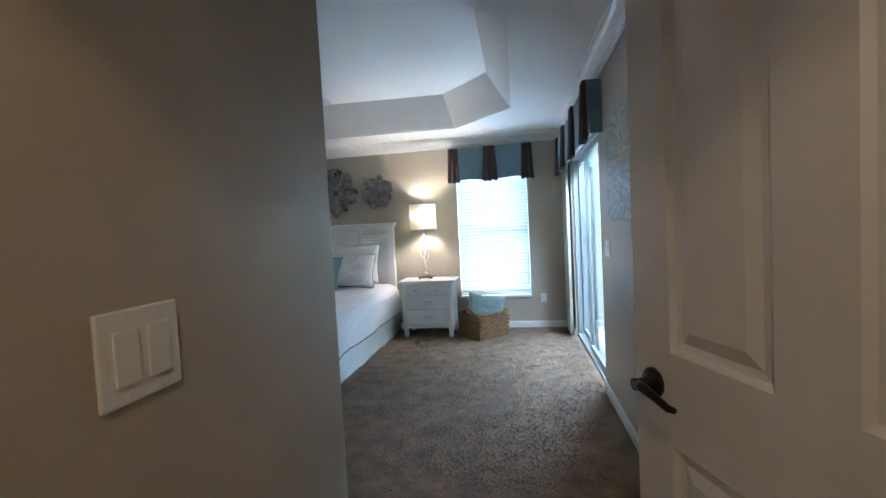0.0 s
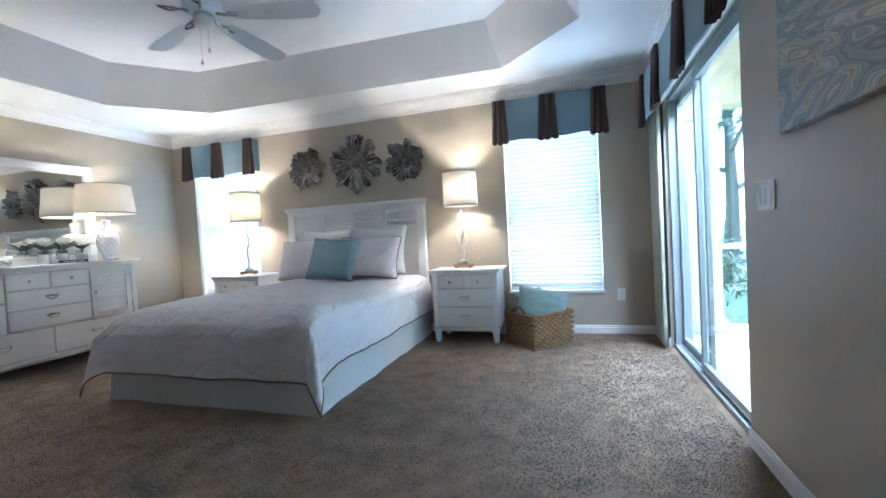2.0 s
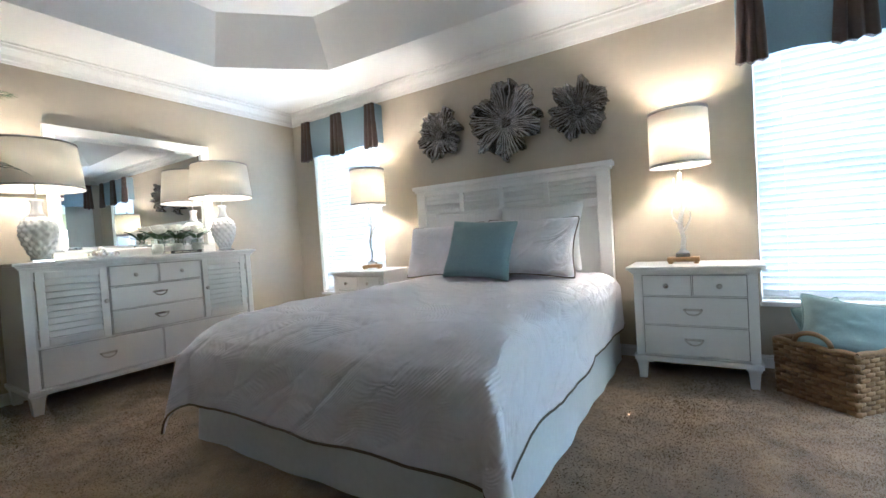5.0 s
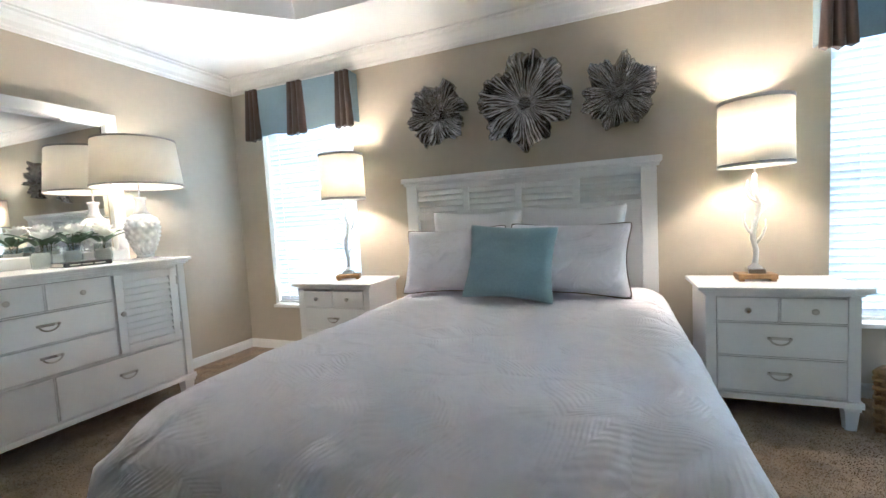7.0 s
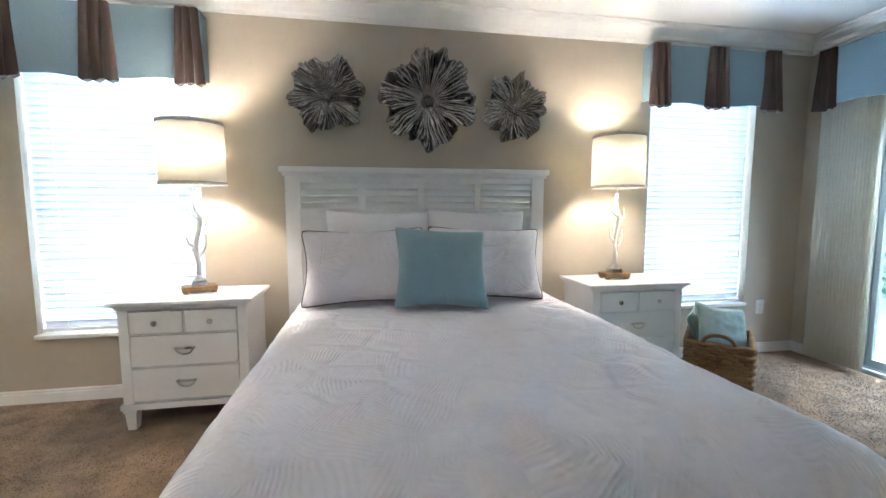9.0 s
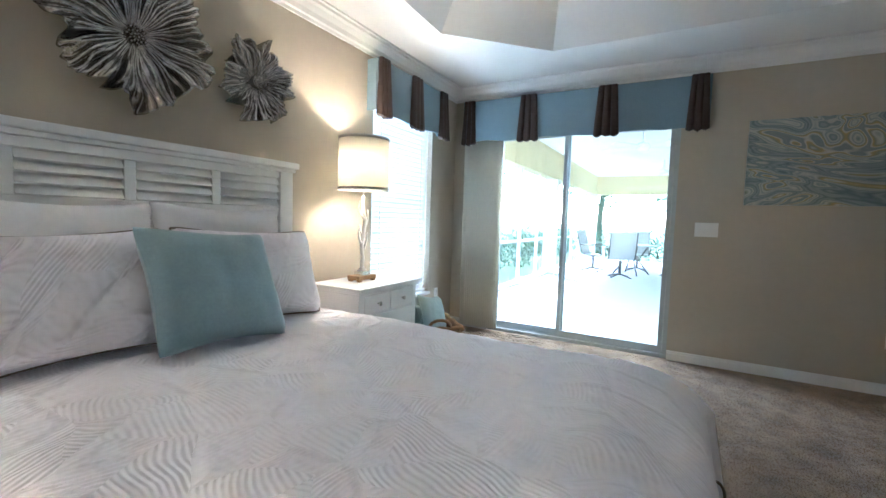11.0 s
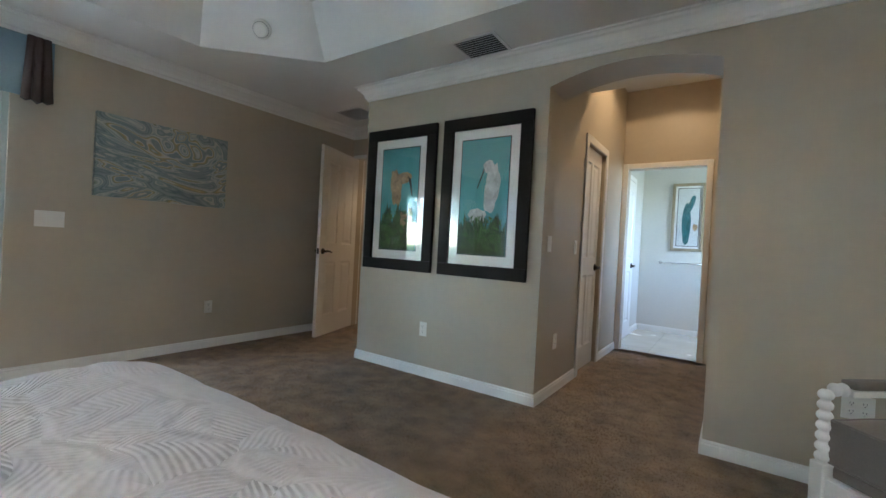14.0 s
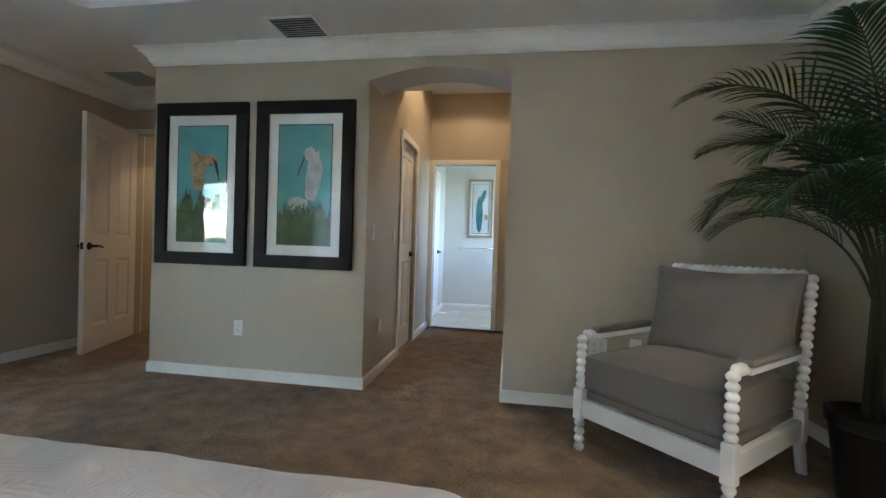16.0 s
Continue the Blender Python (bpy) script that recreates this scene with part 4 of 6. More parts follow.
for x0, x1, kx in ((-0.70, -0.326, -0.348), (0.326, 0.70, 0.348)):
    bm = bmesh.new()
    z0, z1, s = 0.420, 0.892, 0.045
    box(bm, x0, x0 + s, yf - 0.004, yf + 0.018, z0, z1, bevel=0.003)
    box(bm, x1 - s, x1, yf - 0.004, yf + 0.018, z0, z1, bevel=0.003)
    box(bm, x0 + s, x1 - s, yf - 0.004, yf + 0.018, z0, z0 + s, bevel=0.003)
    box(bm, x0 + s, x1 - s, yf - 0.004, yf + 0.018, z1 - s, z1, bevel=0.003)
    dr = part("louvred_door", bm, WHITE, dresser)
    for k in range(9):
        sl = solid("louvre", (x0 + s + 0.001, x1 - s - 0.001, -0.0025, 0.0025, -0.0215, 0.0215), WHITE, dr, bevel=0.0015)
        sl.matrix_basis = pose(0, yf + 0.006, z0 + s + 0.024 + k * 0.0415, -36, 0, 0)
    knob(dr, kx, yf - 0.004, 0.66)
    hx = x0 - 0.002 if x0 < 0 else x1 + 0.002
    for z in (0.50, 0.81):
        bm = bmesh.new()
        lathe(bm, [(0.004, -0.028), (0.005, -0.025), (0.005, 0.025), (0.004, 0.028)], 8, (hx, yf - 0.003, z))
        part("hinge", bm, NICKEL, dr)

# mirror on the dresser
mirror = thing("mirror", "wide white framed mirror standing on the dresser", "mirror", pose(-4.555, 3.98, 0.957, 0, 0, 90))
MW, MH, FW = 1.19, 1.0, 0.07
bm = bmesh.new()
for b in ((-MW / 2, MW / 2, 0.0, FW), (-MW / 2, MW / 2, MH - FW, MH), (-MW / 2, -MW / 2 + FW, FW, MH - FW), (MW / 2 - FW, MW / 2, FW, MH - FW)):
    box(bm, b[0], b[1], -0.03, 0.008, b[2], b[3], bevel=0.006)
part("frame", bm, WHITE, mirror)
solid("backing", (-MW / 2 + 0.01, MW / 2 - 0.01, 0.0085, 0.016, 0.01, MH - 0.01), BLACKWOOD, mirror)
# bevelled glass
bm = bmesh.new()
x0, x1, z0, z1, bv = -MW / 2 + FW, MW / 2 - FW, FW, MH - FW, 0.025
o = [bm.verts.new((x, -0.006, z)) for x, z in ((x0, z0), (x1, z0), (x1, z1), (x0, z1))]
i4 = [bm.verts.new((x, -0.0085, z)) for x, z in ((x0 + bv, z0 + bv), (x1 - bv, z0 + bv), (x1 - bv, z1 - bv), (x0 + bv, z1 - bv))]
bm.faces.new(i4)
for qq in range(4):
    bm.faces.new((o[qq], o[(qq + 1) % 4], i4[(qq + 1) % 4], i4[qq]))
part("mirror_glass", bm, MIRROR, mirror, "bevelled silver glass")

# ---- lamps ----


def shade_mesh(r0, r1, z0, z1, th=0.003, seg=40):
    bm = bmesh.new()
    prof = [(r0, z0), (r1, z1), (r1 - th, z1), (r0 - th, z0)]
    lathe(bm, prof + [prof[0]], seg, cap=False)
    bmesh.ops.remove_doubles(bm, verts=bm.verts, dist=1e-5)
    return bm


def band_mesh(r0, r1, z0, z1, seg=40):
    return shade_mesh(r0, r1, z0, z1, 0.004, seg)


def bulb(parent, z, material=BULB):
    bm = bmesh.new()
    lathe(bm, [(0.012, -0.03), (0.014, -0.005), (0.024, 0.018), (0.029, 0.04), (0.022, 0.062), (0.004, 0.072)], 14, (0, 0, z))
    part("bulb", bm, material, parent, "glowing warm bulb", smooth=True)


def antler_lamp(m):
    L = thing("table_lamp", "white antler table lamp with lit drum shade", "table lamp", m, "antler bedside lamps")
    bm = bmesh.new()
    box(bm, -0.088, 0.088, -0.052, 0.052, 0.012, 0.040, bevel=0.003)
    for sx in (-1, 1):
        for sy in (-1, 1):
            box(bm, sx * 0.07 - 0.012, sx * 0.07 + 0.012, sy * 0.036 - 0.012, sy * 0.036 + 0.012, 0.0, 0.0118)
    part("plinth", bm, OAK, L, "brown wood plinth")
    solid("clear_block", (-0.04, 0.04, -0.035, 0.035, 0.0405, 0.066), CHROME, L, "clear acrylic block", bevel=0.003)
    bm = bmesh.new()
    lathe(bm, [(0.036, 0.0665), (0.030, 0.075), (0.016, 0.085), (0.012, 0.10)], 14)
    part("collar", bm, ANTLER, L, smooth=True)
    bm = bmesh.new()
    stem = [(0, 0, 0.095), (0.006, 0.002, 0.16), (-0.010, 0.0, 0.23), (-0.004, -0.004, 0.30), (0.014, 0, 0.36), (0.022, 0, 0.41), (0.006, 0, 0.46), (-0.004, 0, 0.52), (0.0, 0, 0.57)]
    tube(bm, stem, [0.014, 0.013, 0.014, 0.013, 0.013, 0.014, 0.012, 0.011, 0.010], 10)
    for pts, r in (([(0.002, 0, 0.20), (0.030, 0.004, 0.235), (0.048, 0.004, 0.28), (0.046, 0, 0.33)], 0.010),
                   ([(-0.008, 0, 0.25), (-0.036, -0.006, 0.275), (-0.052, -0.008, 0.32), (-0.046, -0.004, 0.365)], 0.010),
                   ([(0.012, 0, 0.36), (0.044, 0.006, 0.385), (0.062, 0.006, 0.43), (0.054, 0.004, 0.48)], 0.010),
                   ([(0.014, 0, 0.42), (-0.022, 0.004, 0.445), (-0.040, 0.006, 0.49), (-0.032, 0.0, 0.54)], 0.010),
                   ([(0.0, 0, 0.30), (0.012, 0.03, 0.33), (0.014, 0.044, 0.38)], 0.009)):
        tube(bm, pts, [r * (1.05 - 0.75 * i / (len(pts) - 1)) for i in range(len(pts))], 8)
    part("antler_stem", bm, ANTLER, L, "white branching antler stem", smooth=True)
    part("shade", shade_mesh(0.168, 0.165, 0.610, 0.950), SHADE, L, "white drum shade", smooth=True)
    part("shade_band", band_mesh(0.1705, 0.1702, 0.607, 0.624), PALETRIM, L, "grey ribbon", smooth=True)
    part("shade_band", band_mesh(0.1682, 0.1678, 0.936, 0.953), PALETRIM, L, "grey ribbon", smooth=True)
    bm = bmesh.new()
    for k in range(3):
        a = k * 2.094
        tube(bm, [(0, 0, 0.935), (0.164 * math.cos(a), 0.164 * math.sin(a), 0.935)], 0.002, 5)
    tube(bm, [(0, 0, 0.57), (0, 0, 0.975)], 0.004, 6)
    lathe(bm, [(0.003, 0.955), (0.009, 0.965), (0.010, 0.978), (0.003, 0.99)], 10)
    part("harp", bm, NICKEL, L, "metal harp and finial")
    bulb(L, 0.755)
    return L


lamp_r = antler_lamp(pose(NS_R[0] - 0.045, NS_R[1] + 0.01, 0.6955))
copy_thing(lamp_r, pose(NS_L[0] + 0.01, NS_L[1] + 0.01, 0.6955, 0, 0, 25))


def vase_lamp(m):
    L = thing("table_lamp", "white diamond-textured ceramic lamp with lit tapered shade", "table lamp", m, "ceramic dresser lamps")
    solid("plinth", (-0.055, 0.055, -0.055, 0.055, 0.0, 0.014), CHROME, L, "clear square plinth", bevel=0.002)
    bm = bmesh.new()
    lathe(bm, [(0.050, 0.0145), (0.052, 0.024), (0.046, 0.030)], 28)
    part("foot_ring", bm, CERAMIC, L, smooth=True)
    # body with a diamond relief
    bm = bmesh.new()
    prof = [(0.046, 0.030), (0.060, 0.06), (0.080, 0.11), (0.094, 0.16), (0.099, 0.205), (0.094, 0.245), (0.078, 0.278), (0.055, 0.300)]
    seg, rows, rings = 72, 44, []
    for i in range(rows + 1):
        u = i / rows * (len(prof) - 1)
        k = min(int(u), len(prof) - 2)
        fr = u - k
        r = prof[k][0] + (prof[k + 1][0] - prof[k][0]) * fr
        z = prof[k][1] + (prof[k + 1][1] - prof[k][1]) * fr
        ring = []
        for s in range(seg):
            a = 2 * math.pi * s / seg
            g = z * 52
            rel = abs(math.sin(6 * a + g)) * abs(math.sin(6 * a - g))
            rr = r + 0.014 * (rel - 0.4) * min(1, (i + 1) / 5, (rows - i + 1) / 5)
            ring.append(bm.verts.new((rr * math.cos(a), rr * math.sin(a), z)))
        rings.append(ring)
    for a, b in zip(rings, rings[1:]):
        for s in range(seg):
            j = (s + 1) % seg
            bm.faces.new((a[s], a[j], b[j], b[s]))
    bm.faces.new(rings[0][::-1])
    bm.faces.new(rings[-1])
    part("vase_body", bm, CERAMIC, L, "white ceramic body in diamond relief", smooth=True)
    bm = bmesh.new()
    lathe(bm, [(0.054, 0.3005), (0.036, 0.325), (0.029, 0.36), (0.030, 0.395), (0.038, 0.405), (0.038, 0.415), (0.020, 0.418)], 28)
    part("neck", bm, CERAMIC, L, smooth=True)
    bm = bmesh.new()
    tube(bm, [(0, 0, 0.4185), (0, 0, 0.80)], 0.005, 8)
    for k in range(3):
        a = k * 2.094
        tube(bm, [(0, 0, 0.775), (0.228 * math.cos(a), 0.228 * math.sin(a), 0.775)], 0.002, 5)
    lathe(bm, [(0.004, 0.79), (0.010, 0.80), (0.010, 0.815), (0.003, 0.825)], 10)
    part("harp", bm, NICKEL, L, "metal harp and finial")
    part("shade", shade_mesh(0.262, 0.232, 0.485, 0.790), SHADE, L, "white tapered shade", smooth=True)
    part("shade_band", band_mesh(0.2645, 0.2630, 0.482, 0.494), GREYTRIM, L, "dark ribbon", smooth=True)
    part("shade_band", band_mesh(0.2350, 0.2338, 0.781, 0.793), GREYTRIM, L, "dark ribbon", smooth=True)
    bulb(L, 0.60, SOFTBULB)
    return L


lamp_d = vase_lamp(pose(-4.29, 4.53, 0.9575))
copy_thing(lamp_d, pose(-4.29, 3.26, 0.9575))

# ---- ceiling fan ----
fan = thing("ceiling_fan", "white five-blade ceiling fan hanging at rest from the tray", "ceiling fan", pose(-1.70, 3.42, 0))
bm = bmesh.new()
lathe(bm, [(0.020, 2.70), (0.055, 2.715), (0.068, 2.75), (0.072, TZ - 0.001)], 24)
part("canopy", bm, FANWHITE, fan, smooth=True)
bm = bmesh.new()
tube(bm, [(0, 0, 2.55), (0, 0, 2.705)], 0.013, 12)
part("downrod", bm, FANWHITE, fan)
bm = bmesh.new()
lathe(bm, [(0.03, 2.56), (0.075, 2.552), (0.105, 2.53), (0.112, 2.50), (0.108, 2.47), (0.085, 2.452), (0.05, 2.445)], 32)
smooth_by_angle(part("motor_housing", bm, FANWHITE, fan), 50)
bm = bmesh.new()
lathe(bm, [(0.05, 2.4445), (0.056, 2.42), (0.050, 2.385), (0.034, 2.37), (0.008, 2.366)], 24)
part("switch_housing", bm, FANWHITE, fan, smooth=True)
blade_me = iron_me = None
for k in range(5):
    m = pose(0, 0, 0, 0, 0, 17 + 72 * k)
    if blade_me is None:
        bm = bmesh.new()
        rows, cols = 22, 6
        g = []
        for i in range(rows + 1):
            u = i / rows
            r = 0.17 + 0.545 * u
            half = 0.050 + 0.022 * math.sin(u * 2.2) if u < 0.9 else (0.050 + 0.022 * math.sin(1.98)) * math.sqrt(max(0.0, 1 - ((u - 0.9) / 0.1) ** 2) * 0.9 + 0.1)
            g.append([bm.verts.new((r, (2 * c / cols - 1) * half, 2.448 + (2 * c / cols - 1) * half * -0.22)) for c in range(cols + 1)])
        for i in range(rows):
            for c in range(cols):
                bm.faces.new((g[i][c], g[i + 1][c], g[i + 1][c + 1], g[i][c + 1]))
        ret = bmesh.ops.solidify(bm, geom=bm.faces[:], thickness=0.007)
        b = part("blade", bm, FANWHITE, fan)
        blade_me = b.data
        bm = bmesh.new()
        tube(bm, [(0.08, 0.0, 2.455), (0.13, 0.012, 2.446), (0.19, 0.018, 2.442), (0.24, 0.0, 2.441)], [0.010, 0.008, 0.007, 0.006], 8)
        tube(bm, [(0.13, 0.012, 2.446), (0.17, -0.02, 2.442), (0.24, 0.0, 2.441)], [0.008, 0.007, 0.006], 8)
        i5 = part("blade_iron", bm, NICKEL, fan, "nickel blade arm", smooth=True)
        iron_me = i5.data
    else:
        b, i5 = new("blade", blade_me), new("blade_iron", iron_me)
        b.parent = i5.parent = fan
        i5["label"] = "nickel blade arm"
    b.matrix_basis = i5.matrix_basis = m
for dx, ln in ((0.03, 0.13), (-0.03, 0.19)):
    bm = bmesh.new()
    tube(bm, [(dx, 0, 2.375), (dx, 0, 2.375 - ln)], 0.0012, 5)
    lathe(bm, [(0.002, 0.0), (0.007, -0.012), (0.008, -0.026), (0.003, -0.034)], 10, (dx, 0, 2.375 - ln))
    part("pull_chain", bm, NICKEL, fan, "pull chain with fob")

# ---- metal flowers over the bed ----


def metal_flower(x, z, R, seed, spin):
    m = pose(x, YN - 0.006, z, 90, 0, 0) @ pose(0, 0, 0, 0, 0, spin)
    f = thing("wall_flower", "ruffled silver metal flower hung on the wall", "wall sculpture", m, "metal wall flowers")
    bm = bmesh.new()
    nr, na = 26, 360
    noise.seed_set(seed)
    rings = []
    lobes = 6
    for i in range(nr + 1):
        u = i / nr
        ring = []
        for k in range(na):
            a = 2 * math.pi * k / na
            edge = 0.95 + 0.085 * math.cos(lobes * a + 0.9 * math.sin(2 * a)) + 0.15 * noise.noise(Vector((math.cos(a) * 3, math.sin(a) * 3, seed)))
            edge += 0.07 * noise.noise(Vector((math.cos(a) * 11, math.sin(a) * 11, seed + 5)))
            r = R * (0.05 + 0.95 * u * edge)
            ruf = (0.038 * math.sin(lobes * 2 * a + 1.3 * noise.noise(Vector((math.cos(a) * 2, math.sin(a) * 2, 1))) * 3) + 0.095 * noise.noise(Vector((math.cos(a) * 5, math.sin(a) * 5, u * 2 + seed)))) * u ** 1.7
            vein = 0.0068 * math.sin(60 * a + 7 * noise.noise(Vector((math.cos(a) * 2.5, math.sin(a) * 2.5, u * 2.5 + seed)))) * (0.3 + u) + 0.004 * noise.noise(Vector((math.cos(a) * 24, math.sin(a) * 24, u * 7)))
            cup = 0.085 * u ** 1.2 - 0.045 * u ** 4
            ring.append(bm.verts.new((r * math.cos(a), r * math.sin(a), 0.022 + (cup + ruf) * R / 0.3 + vein)))
        rings.append(ring)
    for a, b in zip(rings, rings[1:]):
        for k in range(na):
            j = (k + 1) % na
            bm.faces.new((a[k], a[j], b[j], b[k]))
    bm.faces.new(rings[0])
    p = part("petals", bm, SILVER, f, smooth=True)
    mod = p.modifiers.new("thickness", "SOLIDIFY")
    mod.thickness = 0.003
    bm = bmesh.new()
    random.seed(seed)
    for k in range(26):
        r, a = R * 0.13 * math.sqrt(k / 26), k * 2.4
        lathe(bm, [(0.002, 0.0), (0.007, 0.004), (0.007, 0.012), (0.002, 0.017)], 6, (r * math.cos(a), r * math.sin(a), 0.026 + 0.008 * random.random()))
    part("stamen", bm, SILVER, f, "beaded centre", smooth=True)
    bm = bmesh.new()
    lathe(bm, [(0.02, 0.0), (0.02, 0.028)], 10)
    part("hanger", bm, DARKMETAL, f)
    return f


metal_flower(-2.535, 1.885, 0.235, 3, 10)
metal_flower(-1.895, 1.875, 0.315, 8, 40)
metal_flower(-1.30, 1.85, 0.225, 14, 75)

# ---- basket with cushions ----
bx, by, bang = 0.07, 5.23, 46.0
basket = thing("basket", "rectangular woven seagrass basket with loop handles", "basket", pose(bx, by, 0, 0, 0, bang))
BWd, BDp, BHt = 0.45, 0.36, 0.29
random.seed(9)
weave_me = {}


def weave(w, along, sgn):
    """One side of the basket: courses of plump over-and-under strands."""
    cols, rows = int(w / 0.030), 13
    cw, rh = w / cols, BHt / rows
    for r in range(rows):
        for c in range(cols):
            if (r + c) % 2:
                continue
            key = round(cw, 4)
            if key not in weave_me:
                bm = bmesh.new()
                rr = []
                for i in range(5):
                    u = i / 4 - 0.5
                    s = 0.45 + 0.55 * math.cos(u * math.pi) ** 0.6 if abs(u) < 0.5 else 0.45
                    rr.append([bm.verts.new((u * cw * 1.95, -0.010 * s * math.cos(t) * (1.0 + 0.5 * math.cos(u * math.pi)), rh * 0.56 * math.sin(t))) for t in [2 * math.pi * k / 6 for k in range(6)]])
                for a, b in zip(rr, rr[1:]):
                    for k in range(6):
                        bm.faces.new((a[k], a[(k + 1) % 6], b[(k + 1) % 6], b[k]))
                bm.faces.new(rr[0][::-1])
                bm.faces.new(rr[-1])
                o = part("strand", bm, SEAGRASS, basket, smooth=True)
                weave_me[key] = o.data
            else:
                o = new("strand", weave_me[key])
                o.parent = basket
            p = -w / 2 + (c + 0.5) * cw
            z = (r + 0.5) * rh
            flare = 1 + 0.04 * z / BHt
            if along == 0:
                o.matrix_basis = pose(p * flare, sgn * BDp / 2 * flare, z, random.uniform(-4, 4), random.uniform(-5, 5), 0 if sgn < 0 else 180)
            else:
                o.matrix_basis = pose(sgn * BWd / 2 * flare, p * flare, z, random.uniform(-4, 4), random.uniform(-5, 5), 90 if sgn > 0 else -90)


weave(BWd, 0, -1), weave(BWd, 0, 1), weave(BDp, 1, -1), weave(BDp, 1, 1)
bm = bmesh.new()
for b in ((-BWd / 2, BWd / 2, -BDp / 2, -BDp / 2 + 0.008), (-BWd / 2, BWd / 2, BDp / 2 - 0.008, BDp / 2), (-BWd / 2, -BWd / 2 + 0.008, -BDp / 2 + 0.008, BDp / 2 - 0.008), (BWd / 2 - 0.008, BWd / 2, -BDp / 2 + 0.008, BDp / 2 - 0.008)):
    box(bm, *b, 0.0, BHt)
box(bm, -BWd / 2 + 0.008, BWd / 2 - 0.008, -BDp / 2 + 0.008, BDp / 2 - 0.008, 0.0, 0.012)
part("liner", bm, SEAGRASS, basket, "dark inner weave")
bm = bmesh.new()
rimp = []
for a, b in zip([(-1, -1), (1, -1), (1, 1), (-1, 1)], [(1, -1), (1, 1), (-1, 1), (-1, -1)]):
    for i in range(16):
        u = i / 16
        rimp.append(((a[0] + (b[0] - a[0]) * u) * BWd / 2 * 1.04, (a[1] + (b[1] - a[1]) * u) * BDp / 2 * 1.04, BHt + 0.004 * math.sin(i)))
loop_tube(bm, rimp, 0.014, 8)
part("rim", bm, SEAGRASS, basket, "braided rim", smooth=True)
for sx in (-1, 1):
    bm = bmesh.new()
    pts = [(sx * BWd / 2 * 1.045, 0.085 * math.cos(math.pi * k / 12), BHt + 0.01 + 0.055 * math.sin(math.pi * k / 12)) for k in range(13)]
    tube(bm, pts, 0.012, 8)
    part("loop_handle", bm, SEAGRASS, basket, "woven loop handle", smooth=True)
pillow("cushion", "sage green corded cushion stuffed in the basket", 0.46, 0.31, 0.12, SAGE, pose(bx + 0.03, by + 0.02, 0.345, -18, 11, 8), SAGE, 41, "basket cushions")
pillow("cushion", "sage green corded cushion behind another in the basket", 0.30, 0.30, 0.10, SAGE, pose(bx - 0.06, by + 0.09, 0.33, -20, -8, 40), SAGE, 42, "basket cushions")

# ---- switches and outlets ----


def plate(name, label, m, gangs=1, kind="outlet"):
    """A wall plate. Local x along the wall, -y out of it."""
    w = 0.070 + (gangs - 1) * 0.046
    o = thing(name, label, "outlet" if kind == "outlet" else "light switch", m)
    bm = bmesh.new()
    box(bm, -w / 2, w / 2, -0.006, 0.0, -0.057, 0.057, bevel=0.0025)
    part("plate", bm, PLASTIC, o)
    for g in range(gangs):
        x = (g - (gangs - 1) / 2) * 0.046
        if kind == "outlet":
            for z in (-0.020, 0.020):
                bm = bmesh.new()
                lathe(bm, [(0.016, 0.0), (0.0165, 0.002), (0.015, 0.003)], 16, (x, -0.0062, z), m=Matrix.Rotation(radians(90), 4, "X"))
                r = part("receptacle", bm, PLASTIC, o)
                bm = bmesh.new()
                for sx in (-0.006, 0.006):
                    box(bm, x + sx - 0.001, x + sx + 0.001, -0.0097, -0.0093, z - 0.001, z + 0.008)
                box(bm, x - 0.002, x + 0.002, -0.0097, -0.0093, z - 0.010, z - 0.006)
                part("slot", bm, DARKSLOT, r)
        else:
            bm = bmesh.new()
            vs = box(bm, x - 0.0165, x + 0.0165, -0.0095, -0.0062, -0.033, 0.033, bevel=0.001)
            part("rocker", bm, PLASTIC, o)
        for z in (-0.048, 0.048):
            bm = bmesh.new()
            lathe(bm, [(0.003, 0.0), (0.003, 0.0008)], 8, (x, -0.0061, z), m=Matrix.Rotation(radians(90), 4, "X"))
            part("screw", bm, PLASTIC, o)
    return o


plate("wall_outlet", "white double wall outlet by the window", pose(0.812, YN, 0.376), 1)
plate("wall_outlet", "white double wall outlet under the painting", pose(XE, 2.18, 0.383, 0, 0, -90), 1)
plate("light_switch", "white three-gang rocker switch beside the sliding door", pose(XE, 3.315, 1.11, 0, 0, -90), 3, "switch")
plate("wall_outlet", "white double wall outlet under the framed prints", pose(-0.826, YS, 0.382, 0, 0, 180), 1)
plate("wall_outlet", "white wall outlet behind the armchair", pose(-3.396, YS, 0.412, 0, 0, 180), 2)
plate("wall_outlet", "white cable outlet behind the armchair", pose(-3.63, YS, 0.42, 0, 0, 180), 1)
plate("light_switch", "white two-gang rocker switch by the entry door", pose(XC, 0.725, 1.143, 0, 0, 90) @ Matrix.Scale(1.22, 4), 2, "switch")
plate("light_switch", "white rocker switch beside the arch in the hall", pose(AX1, 1.288, 1.124, 0, 0, -90), 1, "switch")
plate("light_switch", "white rocker switch beside the closet door", pose(AX1, 0.69, 1.117, 0, 0, -90), 1, "switch")
plate("wall_outlet", "white wall outlet low in the hall", pose(AX1, 1.063, 0.393, 0, 0, -90), 1)

# ---- abstract canvas on the east wall ----


